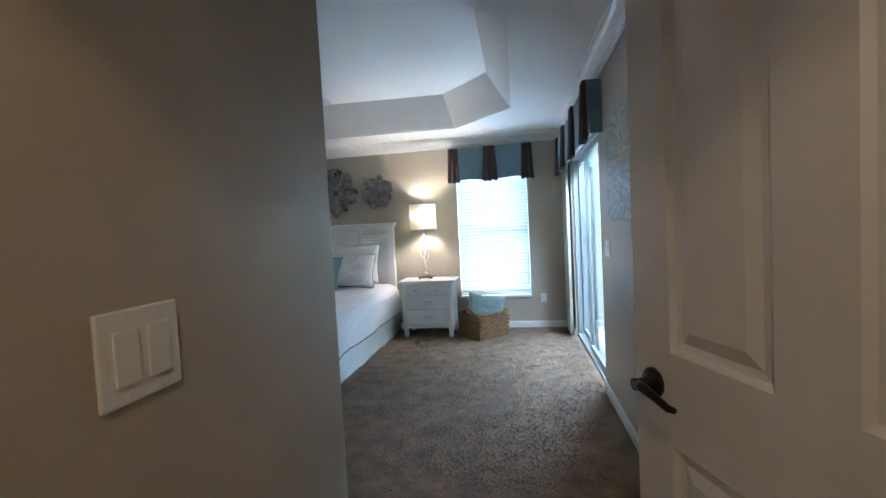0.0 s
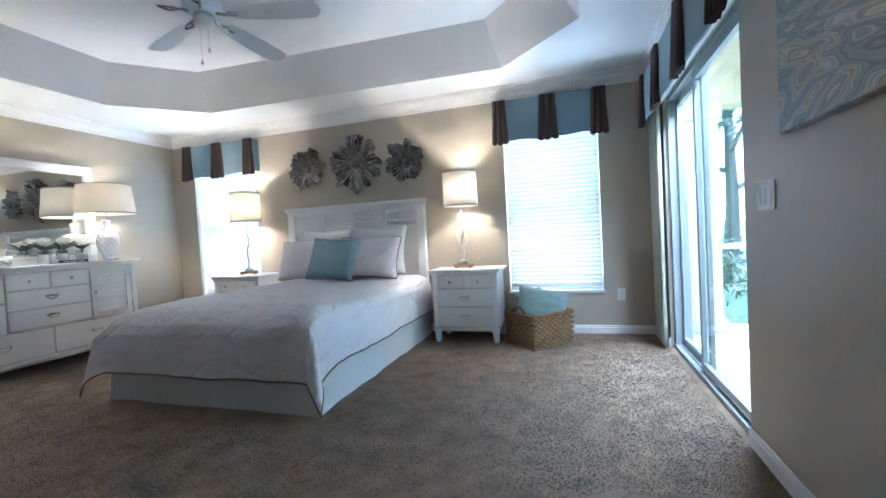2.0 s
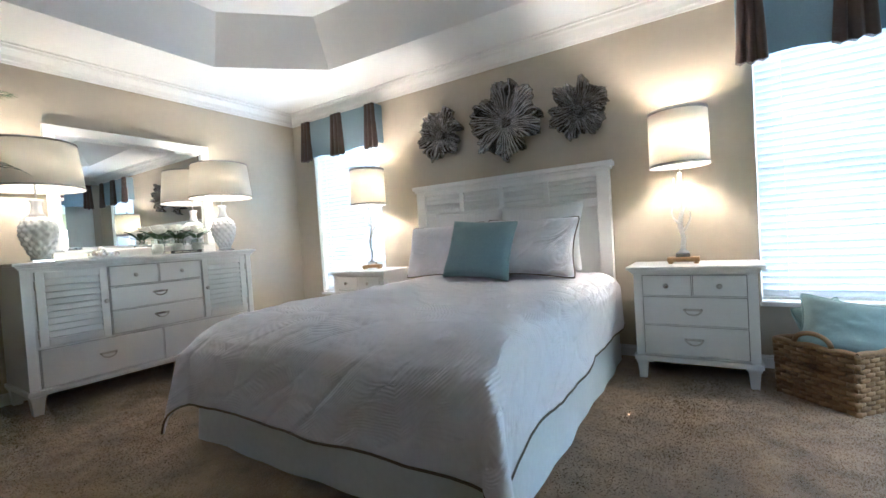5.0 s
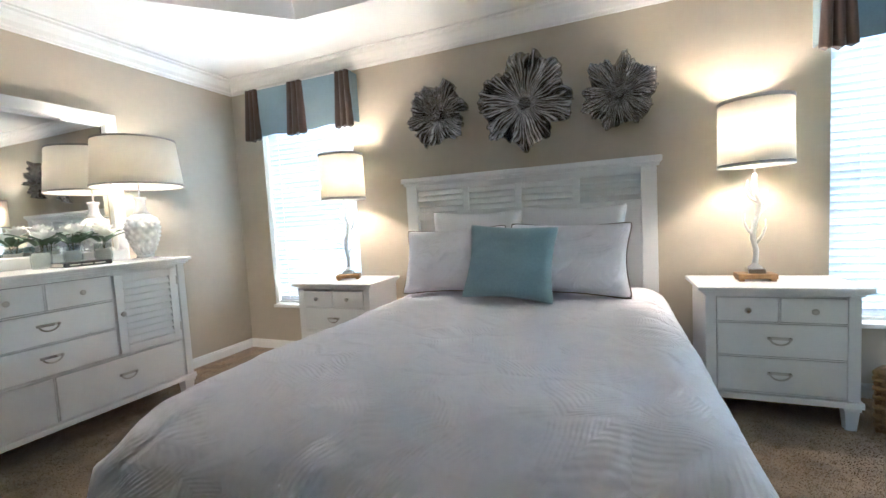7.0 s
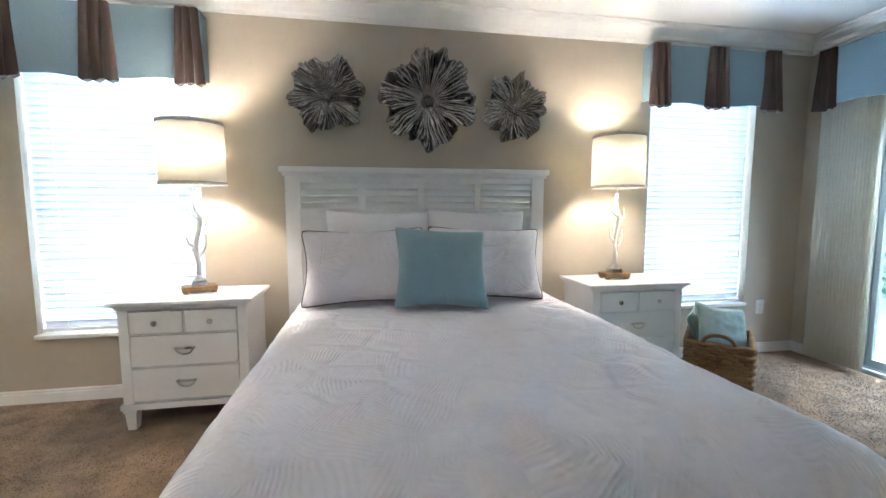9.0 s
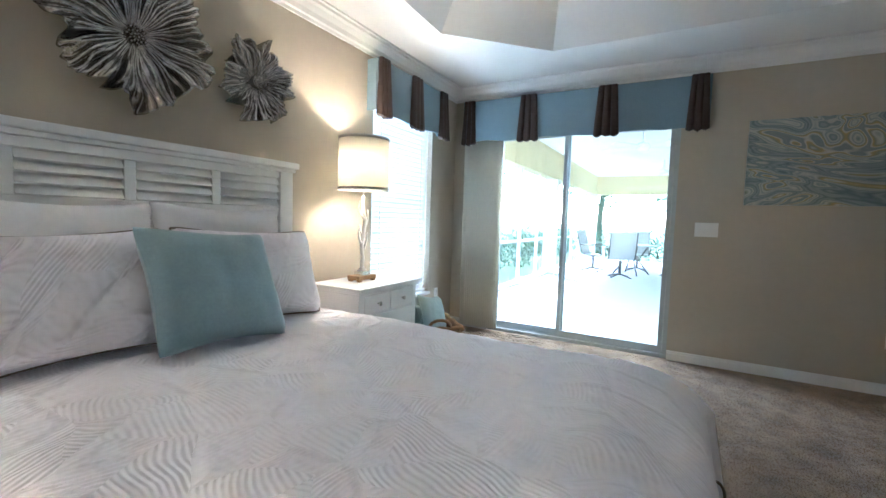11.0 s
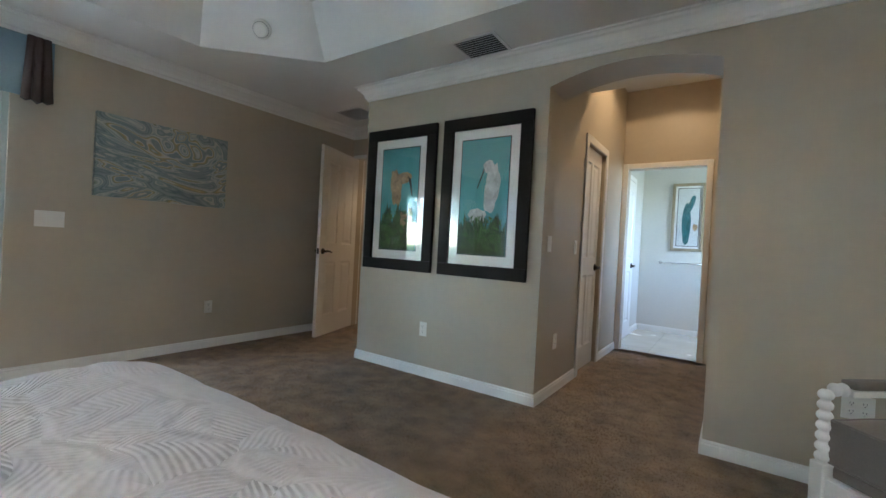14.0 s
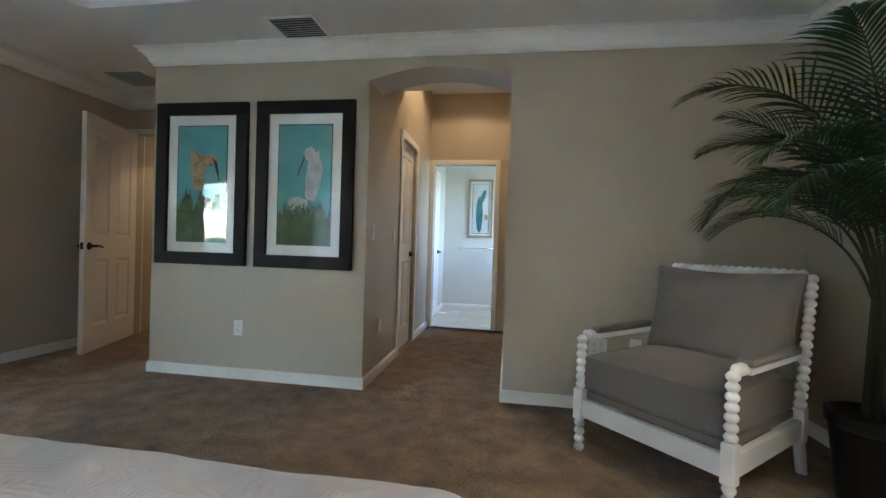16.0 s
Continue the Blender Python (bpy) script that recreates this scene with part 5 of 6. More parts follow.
def swirl_mat():
    m = bpy.data.materials.new("abstract_swirl_paint")
    m.use_nodes = True
    t = m.node_tree
    N, L = t.nodes.new, t.links.new
    b = t.nodes["Principled BSDF"]
    geo = N("ShaderNodeNewGeometry")
    mp = N("ShaderNodeMapping")
    mp.inputs["Scale"].default_value = (1, 1.0, 1.5)
    mp.inputs["Rotation"].default_value = (0.5, 0, 0)
    L(geo.outputs["Position"], mp.inputs[0])
    nz = N("ShaderNodeTexNoise")
    nz.inputs["Scale"].default_value, nz.inputs["Detail"].default_value, nz.inputs["Distortion"].default_value = 1.0, 1.2, 5.0
    L(mp.outputs[0], nz.inputs["Vector"])
    wv = N("ShaderNodeMath")
    wv.operation = "MULTIPLY"
    wv.inputs[1].default_value = 4.6
    L(nz.outputs["Fac"], wv.inputs[0])
    fr = N("ShaderNodeMath")
    fr.operation = "PINGPONG"
    fr.inputs[1].default_value = 1.0
    n2 = N("ShaderNodeTexNoise")
    n2.inputs["Scale"].default_value, n2.inputs["Detail"].default_value = 14, 6
    L(geo.outputs["Position"], n2.inputs["Vector"])
    ad = N("ShaderNodeMath")
    ad.operation = "MULTIPLY_ADD"
    ad.inputs[1].default_value = 0.14
    L(n2.outputs["Fac"], ad.inputs[0])
    L(wv.outputs[0], ad.inputs[2])
    L(ad.outputs[0], fr.inputs[0])
    rp = N("ShaderNodeValToRGB")
    cr = rp.color_ramp
    cr.elements[0].position, cr.elements[0].color = 0.0, (0.13, 0.19, 0.20, 1)
    cr.elements[1].position, cr.elements[1].color = 1.0, (0.25, 0.29, 0.27, 1)
    for p, c in ((0.12, (0.30, 0.34, 0.33, 1)), (0.24, (0.18, 0.24, 0.24, 1)), (0.34, (0.48, 0.47, 0.41, 1)), (0.44, (0.25, 0.30, 0.29, 1)), (0.54, (0.51, 0.50, 0.45, 1)), (0.64, (0.25, 0.27, 0.21, 1)), (0.73, (0.38, 0.30, 0.13, 1)), (0.80, (0.54, 0.51, 0.43, 1)), (0.90, (0.20, 0.25, 0.25, 1))):
        e = cr.elements.new(p)
        e.color = c
    L(fr.outputs[0], rp.inputs[0])
    L(rp.outputs[0], b.inputs["Base Color"])
    b.inputs["Roughness"].default_value = 0.35
    bp = N("ShaderNodeBump")
    bp.inputs["Strength"].default_value, bp.inputs["Distance"].default_value = 0.5, 0.004
    L(fr.outputs[0], bp.inputs["Height"])
    L(bp.outputs[0], b.inputs["Normal"])
    return m


SWIRL = swirl_mat()
art = thing("canvas_painting", "abstract blue-grey and gold swirl painting on unframed canvas", "painting", pose(XE, 2.588, 1.628, 0, 0, -90))
bm = bmesh.new()
box(bm, -0.498, 0.498, -0.042, -0.004, -0.318, 0.318, bevel=0.003)
part("canvas", bm, SWIRL, art)
solid("stretcher", (-0.48, 0.48, -0.0038, -0.0005, -0.30, 0.30), OAK, art)

# ---- framed prints ----
SKYTEAL = mk("teal_print_sky", (0.12, 0.38, 0.40), 0.7, var=0.12, s1=3, s2=14, bump=0)
PRINTGREEN = mk("print_foliage_green", (0.045, 0.085, 0.03), 0.7, var=0.6, s1=14, s2=40, bump=0)
PRINTGREEN2 = mk("print_leaf_green", (0.09, 0.20, 0.05), 0.7, var=0.5, s1=14, s2=40, bump=0)
PRINTTAN = mk("print_tan", (0.40, 0.28, 0.15), 0.7, var=0.5, s1=16, s2=50, bump=0)
PRINTWHITE = mk("print_white", (0.58, 0.61, 0.59), 0.7, var=0.28, s1=12, s2=50, bump=0)
PRINTDARK = mk("print_dark", (0.03, 0.035, 0.03), 0.7, var=0.3, bump=0)
PRINTBLUE = mk("print_deep_teal", (0.05, 0.16, 0.17), 0.7, var=0.6, s1=20, s2=60, bump=0)
PAPER = mk("print_paper", (0.66, 0.68, 0.66), 0.7, var=0.04, bump=0)
GOLD = mk("champagne_frame", (0.42, 0.36, 0.25), 0.4, metal=0.6, var=0.15, bump=0.05)


def flat_shape(name, outline, depth, material, parent):
    """A thin slip of coloured paper on the print, its outline from a radius rule or corner list."""
    bm = bmesh.new()
    bm.faces.new([bm.verts.new((x, depth, z)) for x, z in outline])
    return part(name, bm, material, parent)


def blob(cx, cz, rx, rz, n=28, wob=0.0, lean=0.0, seed=0):
    noise.seed_set(seed + 2)
    out = []
    for k in range(n):
        a = 2 * math.pi * k / n
        f = 1 + wob * noise.noise(Vector((math.cos(a) * 2, math.sin(a) * 2, seed)))
        z = rz * math.sin(a) * f
        out.append((cx + rx * math.cos(a) * f + lean * z, cz + z))
    return out


def framed(m, w, h, fw, matw, shapes, label, frame_mat=BLACKWOOD, field=SKYTEAL, group="framed prints"):
    p = thing("framed_print", label, "framed print", m, group)
    bm = bmesh.new()
    d = -0.036
    for b in ((-w / 2, w / 2, -h / 2, -h / 2 + fw), (-w / 2, w / 2, h / 2 - fw, h / 2), (-w / 2, -w / 2 + fw, -h / 2 + fw, h / 2 - fw), (w / 2 - fw, w / 2, -h / 2 + fw, h / 2 - fw)):
        box(bm, b[0], b[1], d, -0.002, b[2], b[3], bevel=0.005)
    part("frame", bm, frame_mat, p, "wide frame")
    iw, ih = w / 2 - fw, h / 2 - fw
    solid("mat_board", (-iw, iw, -0.012, -0.004, -ih, ih), MATBOARD, p, "white mat board")
    bm = bmesh.new()
    jw, jh = iw - matw + 0.008, ih - matw + 0.008
    box(bm, -jw, jw, -0.0135, -0.0125, -jh, jh)
    part("inner_mat", bm, PRINTDARK, p, "thin dark inner mat")
    pw, ph = iw - matw, ih - matw
    pr = solid("print", (-pw, pw, -0.015, -0.014, -ph, ph), field, p)
    for i, (nm, outline, material) in enumerate(shapes):
        clipped = [(max(-pw + 0.001, min(pw - 0.001, x)), max(-ph + 0.001, min(ph - 0.001, z))) for x, z in outline]
        flat_shape(nm, clipped, -0.0155 - 0.0006 * i, material, pr)
    g = solid("glazing", (-iw, iw, -0.024, -0.022, -ih, ih), PICGLASS, p)
    g.visible_shadow = False
    return p


def foliage(pw, ph, top, seed):
    """A ragged mass of foliage: a broken skyline of leaf tips."""
    random.seed(seed)
    out = []
    n = 34
    for i in range(n):
        x = -pw + 2 * pw * i / n
        z = -ph + top * (0.78 + 0.28 * random.random() + 0.12 * math.sin(i * 0.6 + seed))
        out += [(x, z - 0.03 * random.random()), (x + pw / n * random.uniform(0.2, 1.2), z + random.uniform(0.0, 0.045))]
    return [(-pw, -ph)] + out + [(pw, out[-1][1]), (pw, -ph)]


def leaf_spray(p, pw, ph, top, seed):
    """Small printed leaves in two greens over the foliage mass."""
    random.seed(seed)
    pr = next(o for o in p.children if o.name.startswith("print"))
    for material, n in ((PRINTGREEN2, 120), (PRINTGREEN, 70)):
        bm = bmesh.new()
        for k in range(n):
            x, z = random.uniform(-pw + 0.03, pw - 0.03), -ph + 0.03 + (top + 0.01) * random.random() ** 1.1
            a, ln, w = random.uniform(0.2, 2.9), random.uniform(0.014, 0.026), random.uniform(0.004, 0.008)
            ca, sa = math.cos(a), math.sin(a)
            y = -0.0192 - 0.00001 * k
            bm.faces.new([bm.verts.new((x + ca * u - sa * v, y, z + sa * u + ca * v)) for u, v in ((-ln, 0), (-ln * 0.2, -w), (ln, 0), (-ln * 0.2, w))])
        part("leaf_shape", bm, material, pr)


PW, PH, FWID, MTW = 0.752, 1.212, 0.092, 0.083
pw, ph = PW / 2 - FWID - MTW, PH / 2 - FWID - MTW
# the prints are seen from the north, so local x runs to the west
tan_print = framed(pose(-0.503, YS, 1.450, 0, 0, 180), PW, PH, FWID, MTW, [
    ("tan_shape", blob(-0.035, 0.10, 0.062, 0.155, wob=0.35, lean=-0.12, seed=2), PRINTTAN),
    ("tan_shape", blob(0.045, 0.175, 0.085, 0.050, wob=0.2, lean=0.3, seed=5), PRINTTAN),
    ("dark_shape", [(0.09, 0.19), (0.125, 0.165), (0.150, 0.02), (0.140, 0.02)], PRINTDARK),
    ("foliage_shape", foliage(pw, ph, 0.34, 4), PRINTGREEN),
    ("tan_shape", blob(0.06, -0.17, 0.035, 0.070, wob=0.3, seed=7), PRINTTAN)],
    "teal print with tan shapes over foliage, wide espresso frame")
white_print = framed(pose(-1.327, YS, 1.450, 0, 0, 180), PW, PH, FWID, MTW, [
    ("white_shape", blob(0.070, 0.06, 0.062, 0.175, wob=0.3, lean=0.10, seed=3), PRINTWHITE),
    ("white_shape", blob(0.035, 0.225, 0.045, 0.050, wob=0.2, seed=6), PRINTWHITE),
    ("dark_shape", [(-0.005, 0.215), (0.004, 0.20), (-0.050, 0.06), (-0.056, 0.07)], PRINTDARK),
    ("white_shape", blob(-0.045, -0.145, 0.075, 0.060, wob=0.4, seed=9), PRINTWHITE),
    ("foliage_shape", foliage(pw, ph, 0.27, 11), PRINTGREEN)],
    "teal print with white shapes over foliage, wide espresso frame")
leaf_spray(tan_print, pw, ph, 0.30, 3)
leaf_spray(white_print, pw, ph, 0.24, 8)
framed(pose(-2.335, BY, 1.655, 0, 0, 180), 0.41, 0.955, 0.04, 0.035, [
    ("teal_shape", blob(-0.02, -0.09, 0.055, 0.30, wob=0.15, lean=-0.0, seed=4), PRINTBLUE),
    ("teal_shape", blob(0.035, 0.19, 0.035, 0.12, wob=0.2, lean=0.25, seed=8), PRINTBLUE),
    ("tan_shape", blob(0.09, -0.14, 0.032, 0.045, wob=0.3, seed=8), PRINTTAN)],
    "pale print with a long teal shape in a champagne frame", GOLD, PAPER, "bathroom prints")

# ---- ceiling vents and smoke detector ----


def vent(x0, x1, y0, y1, n, label):
    v = thing("ceiling_vent", label, "ceiling vent", pose((x0 + x1) / 2, (y0 + y1) / 2, CZ))
    w, d = (x1 - x0) / 2, (y1 - y0) / 2
    bm = bmesh.new()
    for b in ((-w, w, -d, -d + 0.025), (-w, w, d - 0.025, d), (-w, -w + 0.025, -d + 0.025, d - 0.025), (w - 0.025, w, -d + 0.025, d - 0.025)):
        box(bm, *b, -0.008, -0.001, bevel=0.002)
    part("frame", bm, TRIM, v)
    solid("backing", (-w + 0.025, w - 0.025, -d + 0.025, d - 0.025, -0.0015, -0.0005), DARKSLOT, v)
    for k in range(n):
        y = -d + 0.025 + (k + 0.5) * (2 * d - 0.05) / n
        s = solid("slat", (-w + 0.026, w - 0.026, -0.010, 0.010, -0.0007, 0.0007), TRIM, v)
        s.matrix_basis = pose(0, y, -0.009, -38, 0, 0)
    return v


vent(-1.545, -1.195, 1.51, 1.81, 9, "white slatted air vent in the ceiling")
vent(0.37, 0.79, 0.76, 1.13, 14, "white return air grille in the entry ceiling")
# the south-east chamfer of the tray carries the detector
c0, c1 = Vector((TX1, TY0 + CH, CZ)), Vector((TX1 - CH, TY0, CZ))
t0, t1 = Vector((*octi[0], TZ)), Vector((*octi[7], TZ))
mid = (c0 + c1) / 2 * 0.56 + (t0 + t1) / 2 * 0.44
nrm = (c1 - c0).cross(t0 - c0).normalized()
if nrm.dot(Vector((ccx, ccy, CZ)) - mid) < 0:
    nrm = -nrm
det = thing("smoke_detector", "round white smoke detector on the tray slope", "smoke detector", Matrix.Translation(mid + nrm * 0.001) @ nrm.to_track_quat("Z", "Y").to_matrix().to_4x4())
bm = bmesh.new()
lathe(bm, [(0.070, 0.0), (0.070, 0.018), (0.062, 0.026)], 32)
part("base", bm, PLASTIC, det)
bm = bmesh.new()
lathe(bm, [(0.054, 0.0265), (0.052, 0.040), (0.040, 0.046), (0.012, 0.047)], 32)
part("cover", bm, PLASTIC, det)
bm = bmesh.new()
for k in range(20):
    a = 2 * math.pi * k / 20
    box(bm, 0.0545 * math.cos(a) - 0.003, 0.0545 * math.cos(a) + 0.003, 0.0545 * math.sin(a) - 0.003, 0.0545 * math.sin(a) + 0.003, 0.027, 0.036)
part("grille", bm, DARKSLOT, det)

# ---- spool armchair ----
chair = thing("armchair", "white spool-turned armchair with taupe linen cushions", "armchair", pose(-3.698, 2.041, 0, 0, 0, -48))
HWc, HDc = 0.35, 0.36


def spool(bm, p0, p1, r=0.026, pitch=0.040):
    """A string of turned beads from p0 to p1."""
    p0, p1 = Vector(p0), Vector(p1)
    ln = (p1 - p0).length
    n = max(1, round(ln / pitch))
    prof = []
    for i in range(n):
        z0 = ln * i / n
        h = ln / n
        for k in range(6):
            u = k / 6
            prof.append((0.010 + (r - 0.010) * math.sin(math.pi * u) ** 0.6 if u else 0.014, z0 + h * u))
    prof.append((0.014, ln))
    m = (p1 - p0).to_track_quat("Z", "Y").to_matrix().to_4x4()
    lathe(bm, prof, 14, p0, m=m)


for sx in (-1, 1):
    x = sx * HWc
    bm = bmesh.new()
    spool(bm, (x, HDc, 0.0), (x, HDc, 0.165))
    part("foot", bm, WHITE, chair, "turned bead foot", smooth=True)
    solid("front_block", (x - 0.026, x + 0.026, HDc - 0.026, HDc + 0.026, 0.1655, 0.325), WHITE, chair, bevel=0.006)
    bm = bmesh.new()
    spool(bm, (x, HDc, 0.3255), (x, HDc, 0.60))
    part("front_post", bm, WHITE, chair, "turned bead post", smooth=True)
    for ya, yb in ((HDc - 0.02, HDc - 0.09), (-HDc + 0.10, -HDc + 0.02)):
        bm = bmesh.new()
        spool(bm, (x, ya, 0.60), (x, yb, 0.60), r=0.026, pitch=0.035)
        part("arm_spool", bm, WHITE, chair, "turned bead arm end", smooth=True)
    solid("arm_rail", (x - 0.03, x + 0.03, -HDc + 0.095, HDc - 0.085, 0.578, 0.602), WHITE, chair, bevel=0.005)
    bm = bmesh.new()
    box(bm, x - 0.032, x + 0.032, -HDc + 0.105, HDc - 0.095, 0.603, 0.637, bevel=0.015)
    smooth_by_angle(part("arm_pad", bm, GREYFAB, chair, "taupe padded arm"), 60)
    bm = bmesh.new()
    spool(bm, (x, -HDc, 0.325), (x, -HDc - 0.10, 0.96))
    part("back_post", bm, WHITE, chair, "turned bead post", smooth=True)
    solid("back_block", (x - 0.026, x + 0.026, -HDc - 0.026, -HDc + 0.026, 0.1655, 0.3245), WHITE, chair, bevel=0.006)
    bm = bmesh.new()
    tube(bm, [(x, -HDc - 0.05, 0.0), (x, -HDc, 0.165)], 0.024, 10)
    part("back_leg", bm, WHITE, chair, smooth=True)
    solid("side_rail", (x - 0.016, x + 0.016, -HDc + 0.0265, HDc - 0.0265, 0.185, 0.275), WHITE, chair, bevel=0.004)
for y in (HDc, -HDc):
    solid("seat_rail", (-HWc + 0.0265, HWc - 0.0265, y - 0.016, y + 0.016, 0.185, 0.275), WHITE, chair, bevel=0.004)
bm = bmesh.new()
spool(bm, (-HWc + 0.02, -HDc - 0.10, 0.96), (HWc - 0.02, -HDc - 0.10, 0.96), r=0.024)
part("top_rail", bm, WHITE, chair, "turned bead rail", smooth=True)
bm = bmesh.new()
box(bm, -HWc + 0.018, HWc - 0.018, -HDc + 0.018, HDc - 0.018, 0.2755, 0.318, bevel=0.01)
part("seat_deck", bm, GREYFAB, chair, "taupe upholstered seat deck")


def cushion_block(name, w, d, h, m, parent, puff=0.03):
    bm = bmesh.new()
    n = 18
    g = {}
    for k, sgn in enumerate((1, -1)):
        for i in range(n + 1):
            for j in range(n + 1):
                u, v = 2 * i / n - 1, 2 * j / n - 1
                e = ((1 - abs(u) ** 6) * (1 - abs(v) ** 6)) ** 0.5
                z = sgn * (h / 2 - 0.012 + puff * (1 - u * u) * (1 - v * v) + 0.012 * e) + 0.004 * noise.noise(Vector((u * 3, v * 3, sgn)))
                g[k, i, j] = bm.verts.new((u * w / 2, v * d / 2, z))
        for i in range(n):
            for j in range(n):
                q4 = (g[k, i, j], g[k, i + 1, j], g[k, i + 1, j + 1], g[k, i, j + 1])
                bm.faces.new(q4 if sgn > 0 else q4[::-1])
    edge = [(i, 0) for i in range(n)] + [(n, j) for j in range(n)] + [(i, n) for i in range(n, 0, -1)] + [(0, j) for j in range(n, 0, -1)]
    top, bot, midv = [], [], []
    for i, j in edge:
        c = g[0, i, j].co
        midv.append(bm.verts.new((c.x * 1.012, c.y * 1.012, 0)))
        top.append(c.copy())
        bot.append(g[1, i, j].co.copy())
    for k in range(len(edge)):
        k2 = (k + 1) % len(edge)
        (i, j), (i2, j2) = edge[k], edge[k2]
        bm.faces.new((g[0, i, j], midv[k], midv[k2], g[0, i2, j2]))
        bm.faces.new((midv[k], g[1, i, j], g[1, i2, j2], midv[k2]))
    c = part(name, bm, GREYFAB, parent, "taupe linen cushion", smooth=False)
    smooth_by_angle(c, 55)
    c.matrix_basis = m
    for loop in (top, bot):
        b2 = bmesh.new()
        loop_tube(b2, loop, 0.005, 6)
        part("welt", b2, GREYFAB, c, smooth=True)
    return c


cushion_block("seat_cushion", 0.655, 0.69, 0.185, pose(0, 0.012, 0.413), chair)
bmc, edgec = pillow_mesh(0.73, 0.53, 0.22, 55, 0.42)
bc = part("back_cushion", bmc, GREYFAB, chair, "taupe linen back cushion", smooth=True)
bc.matrix_basis = pose(0, -HDc + 0.055, 0.715, 13, 0, 0)
b2 = bmesh.new()
loop_tube(b2, edgec, 0.005, 6)
part("welt", b2, GREYFAB, bc, smooth=True)

# ---- palm ----
PX, PY = -4.37, 2.27
palm = thing("potted_palm", "tall green areca palm in a black square-shouldered pot", "potted plant", pose(PX, PY, 0))
bm = bmesh.new()
lathe(bm, [(0.125, 0.0), (0.130, 0.01), (0.165, 0.33), (0.178, 0.34), (0.180, 0.385), (0.166, 0.388), (0.160, 0.35)], 36, cap=False)
bm.faces.new([bm.verts.new((0.125 * math.cos(2 * math.pi * k / 36), 0.125 * math.sin(2 * math.pi * k / 36), 0.0)) for k in range(36)])
part("pot", bm, POTBLACK, palm, "glossy black pot", smooth=False)
bm = bmesh.new()
lathe(bm, [(0.001, 0.372), (0.06, 0.376), (0.12, 0.368), (0.161, 0.36)], 24, cap=False)
part("soil", bm, SOIL, palm, "dark moss")
random.seed(21)


def frond(az, lean, length, rise, z0, seed):
    """One arching frond: a tapering rachis with two rows of long narrow leaflets."""
    random.seed(seed)
    pts = []
    d = Vector((math.cos(az), math.sin(az), 0))
    side0 = Vector((-d.y, d.x, 0))
    n = 26
    p, ang = Vector((d.x * 0.03, d.y * 0.03, z0)), radians(rise)
    for i in range(n + 1):
        pts.append(p.copy())
        p = p + (d * math.cos(ang) + Vector((0, 0, 1)) * math.sin(ang)) * length / n
        ang -= radians(lean) / n * (0.4 + 1.2 * i / n)
    bm = bmesh.new()
    tube(bm, pts, [0.008 * (1 - 0.82 * i / n) for i in range(n + 1)], 6)
    st = part("rachis", bm, STEM, None, "green frond stalk", smooth=True)
    bm = bmesh.new()
    m = 32
    for i in range(m):
        u = 0.34 + 0.66 * i / (m - 1)
        f = u * n
        k = min(int(f), n - 1)
        base = pts[k].lerp(pts[k + 1], f - k)
        tang = (pts[min(k + 1, n)] - pts[k]).normalized()
        up = side0.cross(tang).normalized()
        if up.z < 0:
            up = -up
        ln = 0.32 * math.sin(math.pi * (0.22 + 0.74 * (u - 0.34) / 0.66)) ** 0.8 * random.uniform(0.85, 1.1)
        for sgn in (-1, 1):
            sw = 0.95 - 0.75 * (u - 0.34) / 0.66
            dirv = (side0 * sgn * (0.35 + sw * 0.7) + tang * (0.75 + 0.4 * (1 - sw)) + up * 0.28).normalized()
            wd = 0.0062
            prev = None
            q = base.copy()
            for s in range(6):
                v = s / 5
                half = wd * (math.sin(math.pi * (0.12 + 0.88 * v)) ** 0.8) if s < 5 else 0.0006
                wv = dirv.cross(up).normalized()
                ridge = up * half * 0.35
                cur = [bm.verts.new(q + wv * half), bm.verts.new(q - ridge), bm.verts.new(q - wv * half)]
                if prev:
                    bm.faces.new((prev[0], prev[1], cur[1], cur[0]))
                    bm.faces.new((prev[1], prev[2], cur[2], cur[1]))
                prev = cur
                q = q + dirv * ln / 5
                dirv = (dirv + Vector((0, 0, -0.16 - 0.10 * v))).normalized()
    part("leaf_fringe", bm, LEAF, st, "narrow drooping leaflets")
    return st


# azimuth, bend, length, first rise, height of the sheath
spec = [(5, 112, 1.58, 88, 1.15), (-15, 66, 1.3, 86, 1.0), (30, 130, 1.3, 84, 0.95), (-25, 120, 1.0, 80, 0.95), (0, 125, 1.15, 85, 1.0), (22, 120, 1.2, 86, 1.1), (-30, 100, 1.25, 86, 1.1),
        (60, 95, 1.45, 86, 1.0), (95, 110, 1.35, 84, 0.95), (130, 60, 1.15, 86, 0.95), (-70, 80, 1.15, 86, 0.95),
        (170, 40, 1.15, 88, 1.0), (-120, 45, 1.2, 88, 1.0),
        (45, 84, 1.6, 87, 1.05), (-8, 135, 1.2, 86, 0.95), (84, 66, 1.75, 80, 1.15), (72, 92, 1.55, 76, 1.0), (110, 150, 0.95, 80, 0.98), (78, 165, 0.85, 78, 0.95), (135, 150, 0.80, 75, 0.92)]
spec = [(radians(s[0]), s[1] * 1.12, s[2] * 0.80, s[3] - 4, s[4] - 0.10) for s in spec]
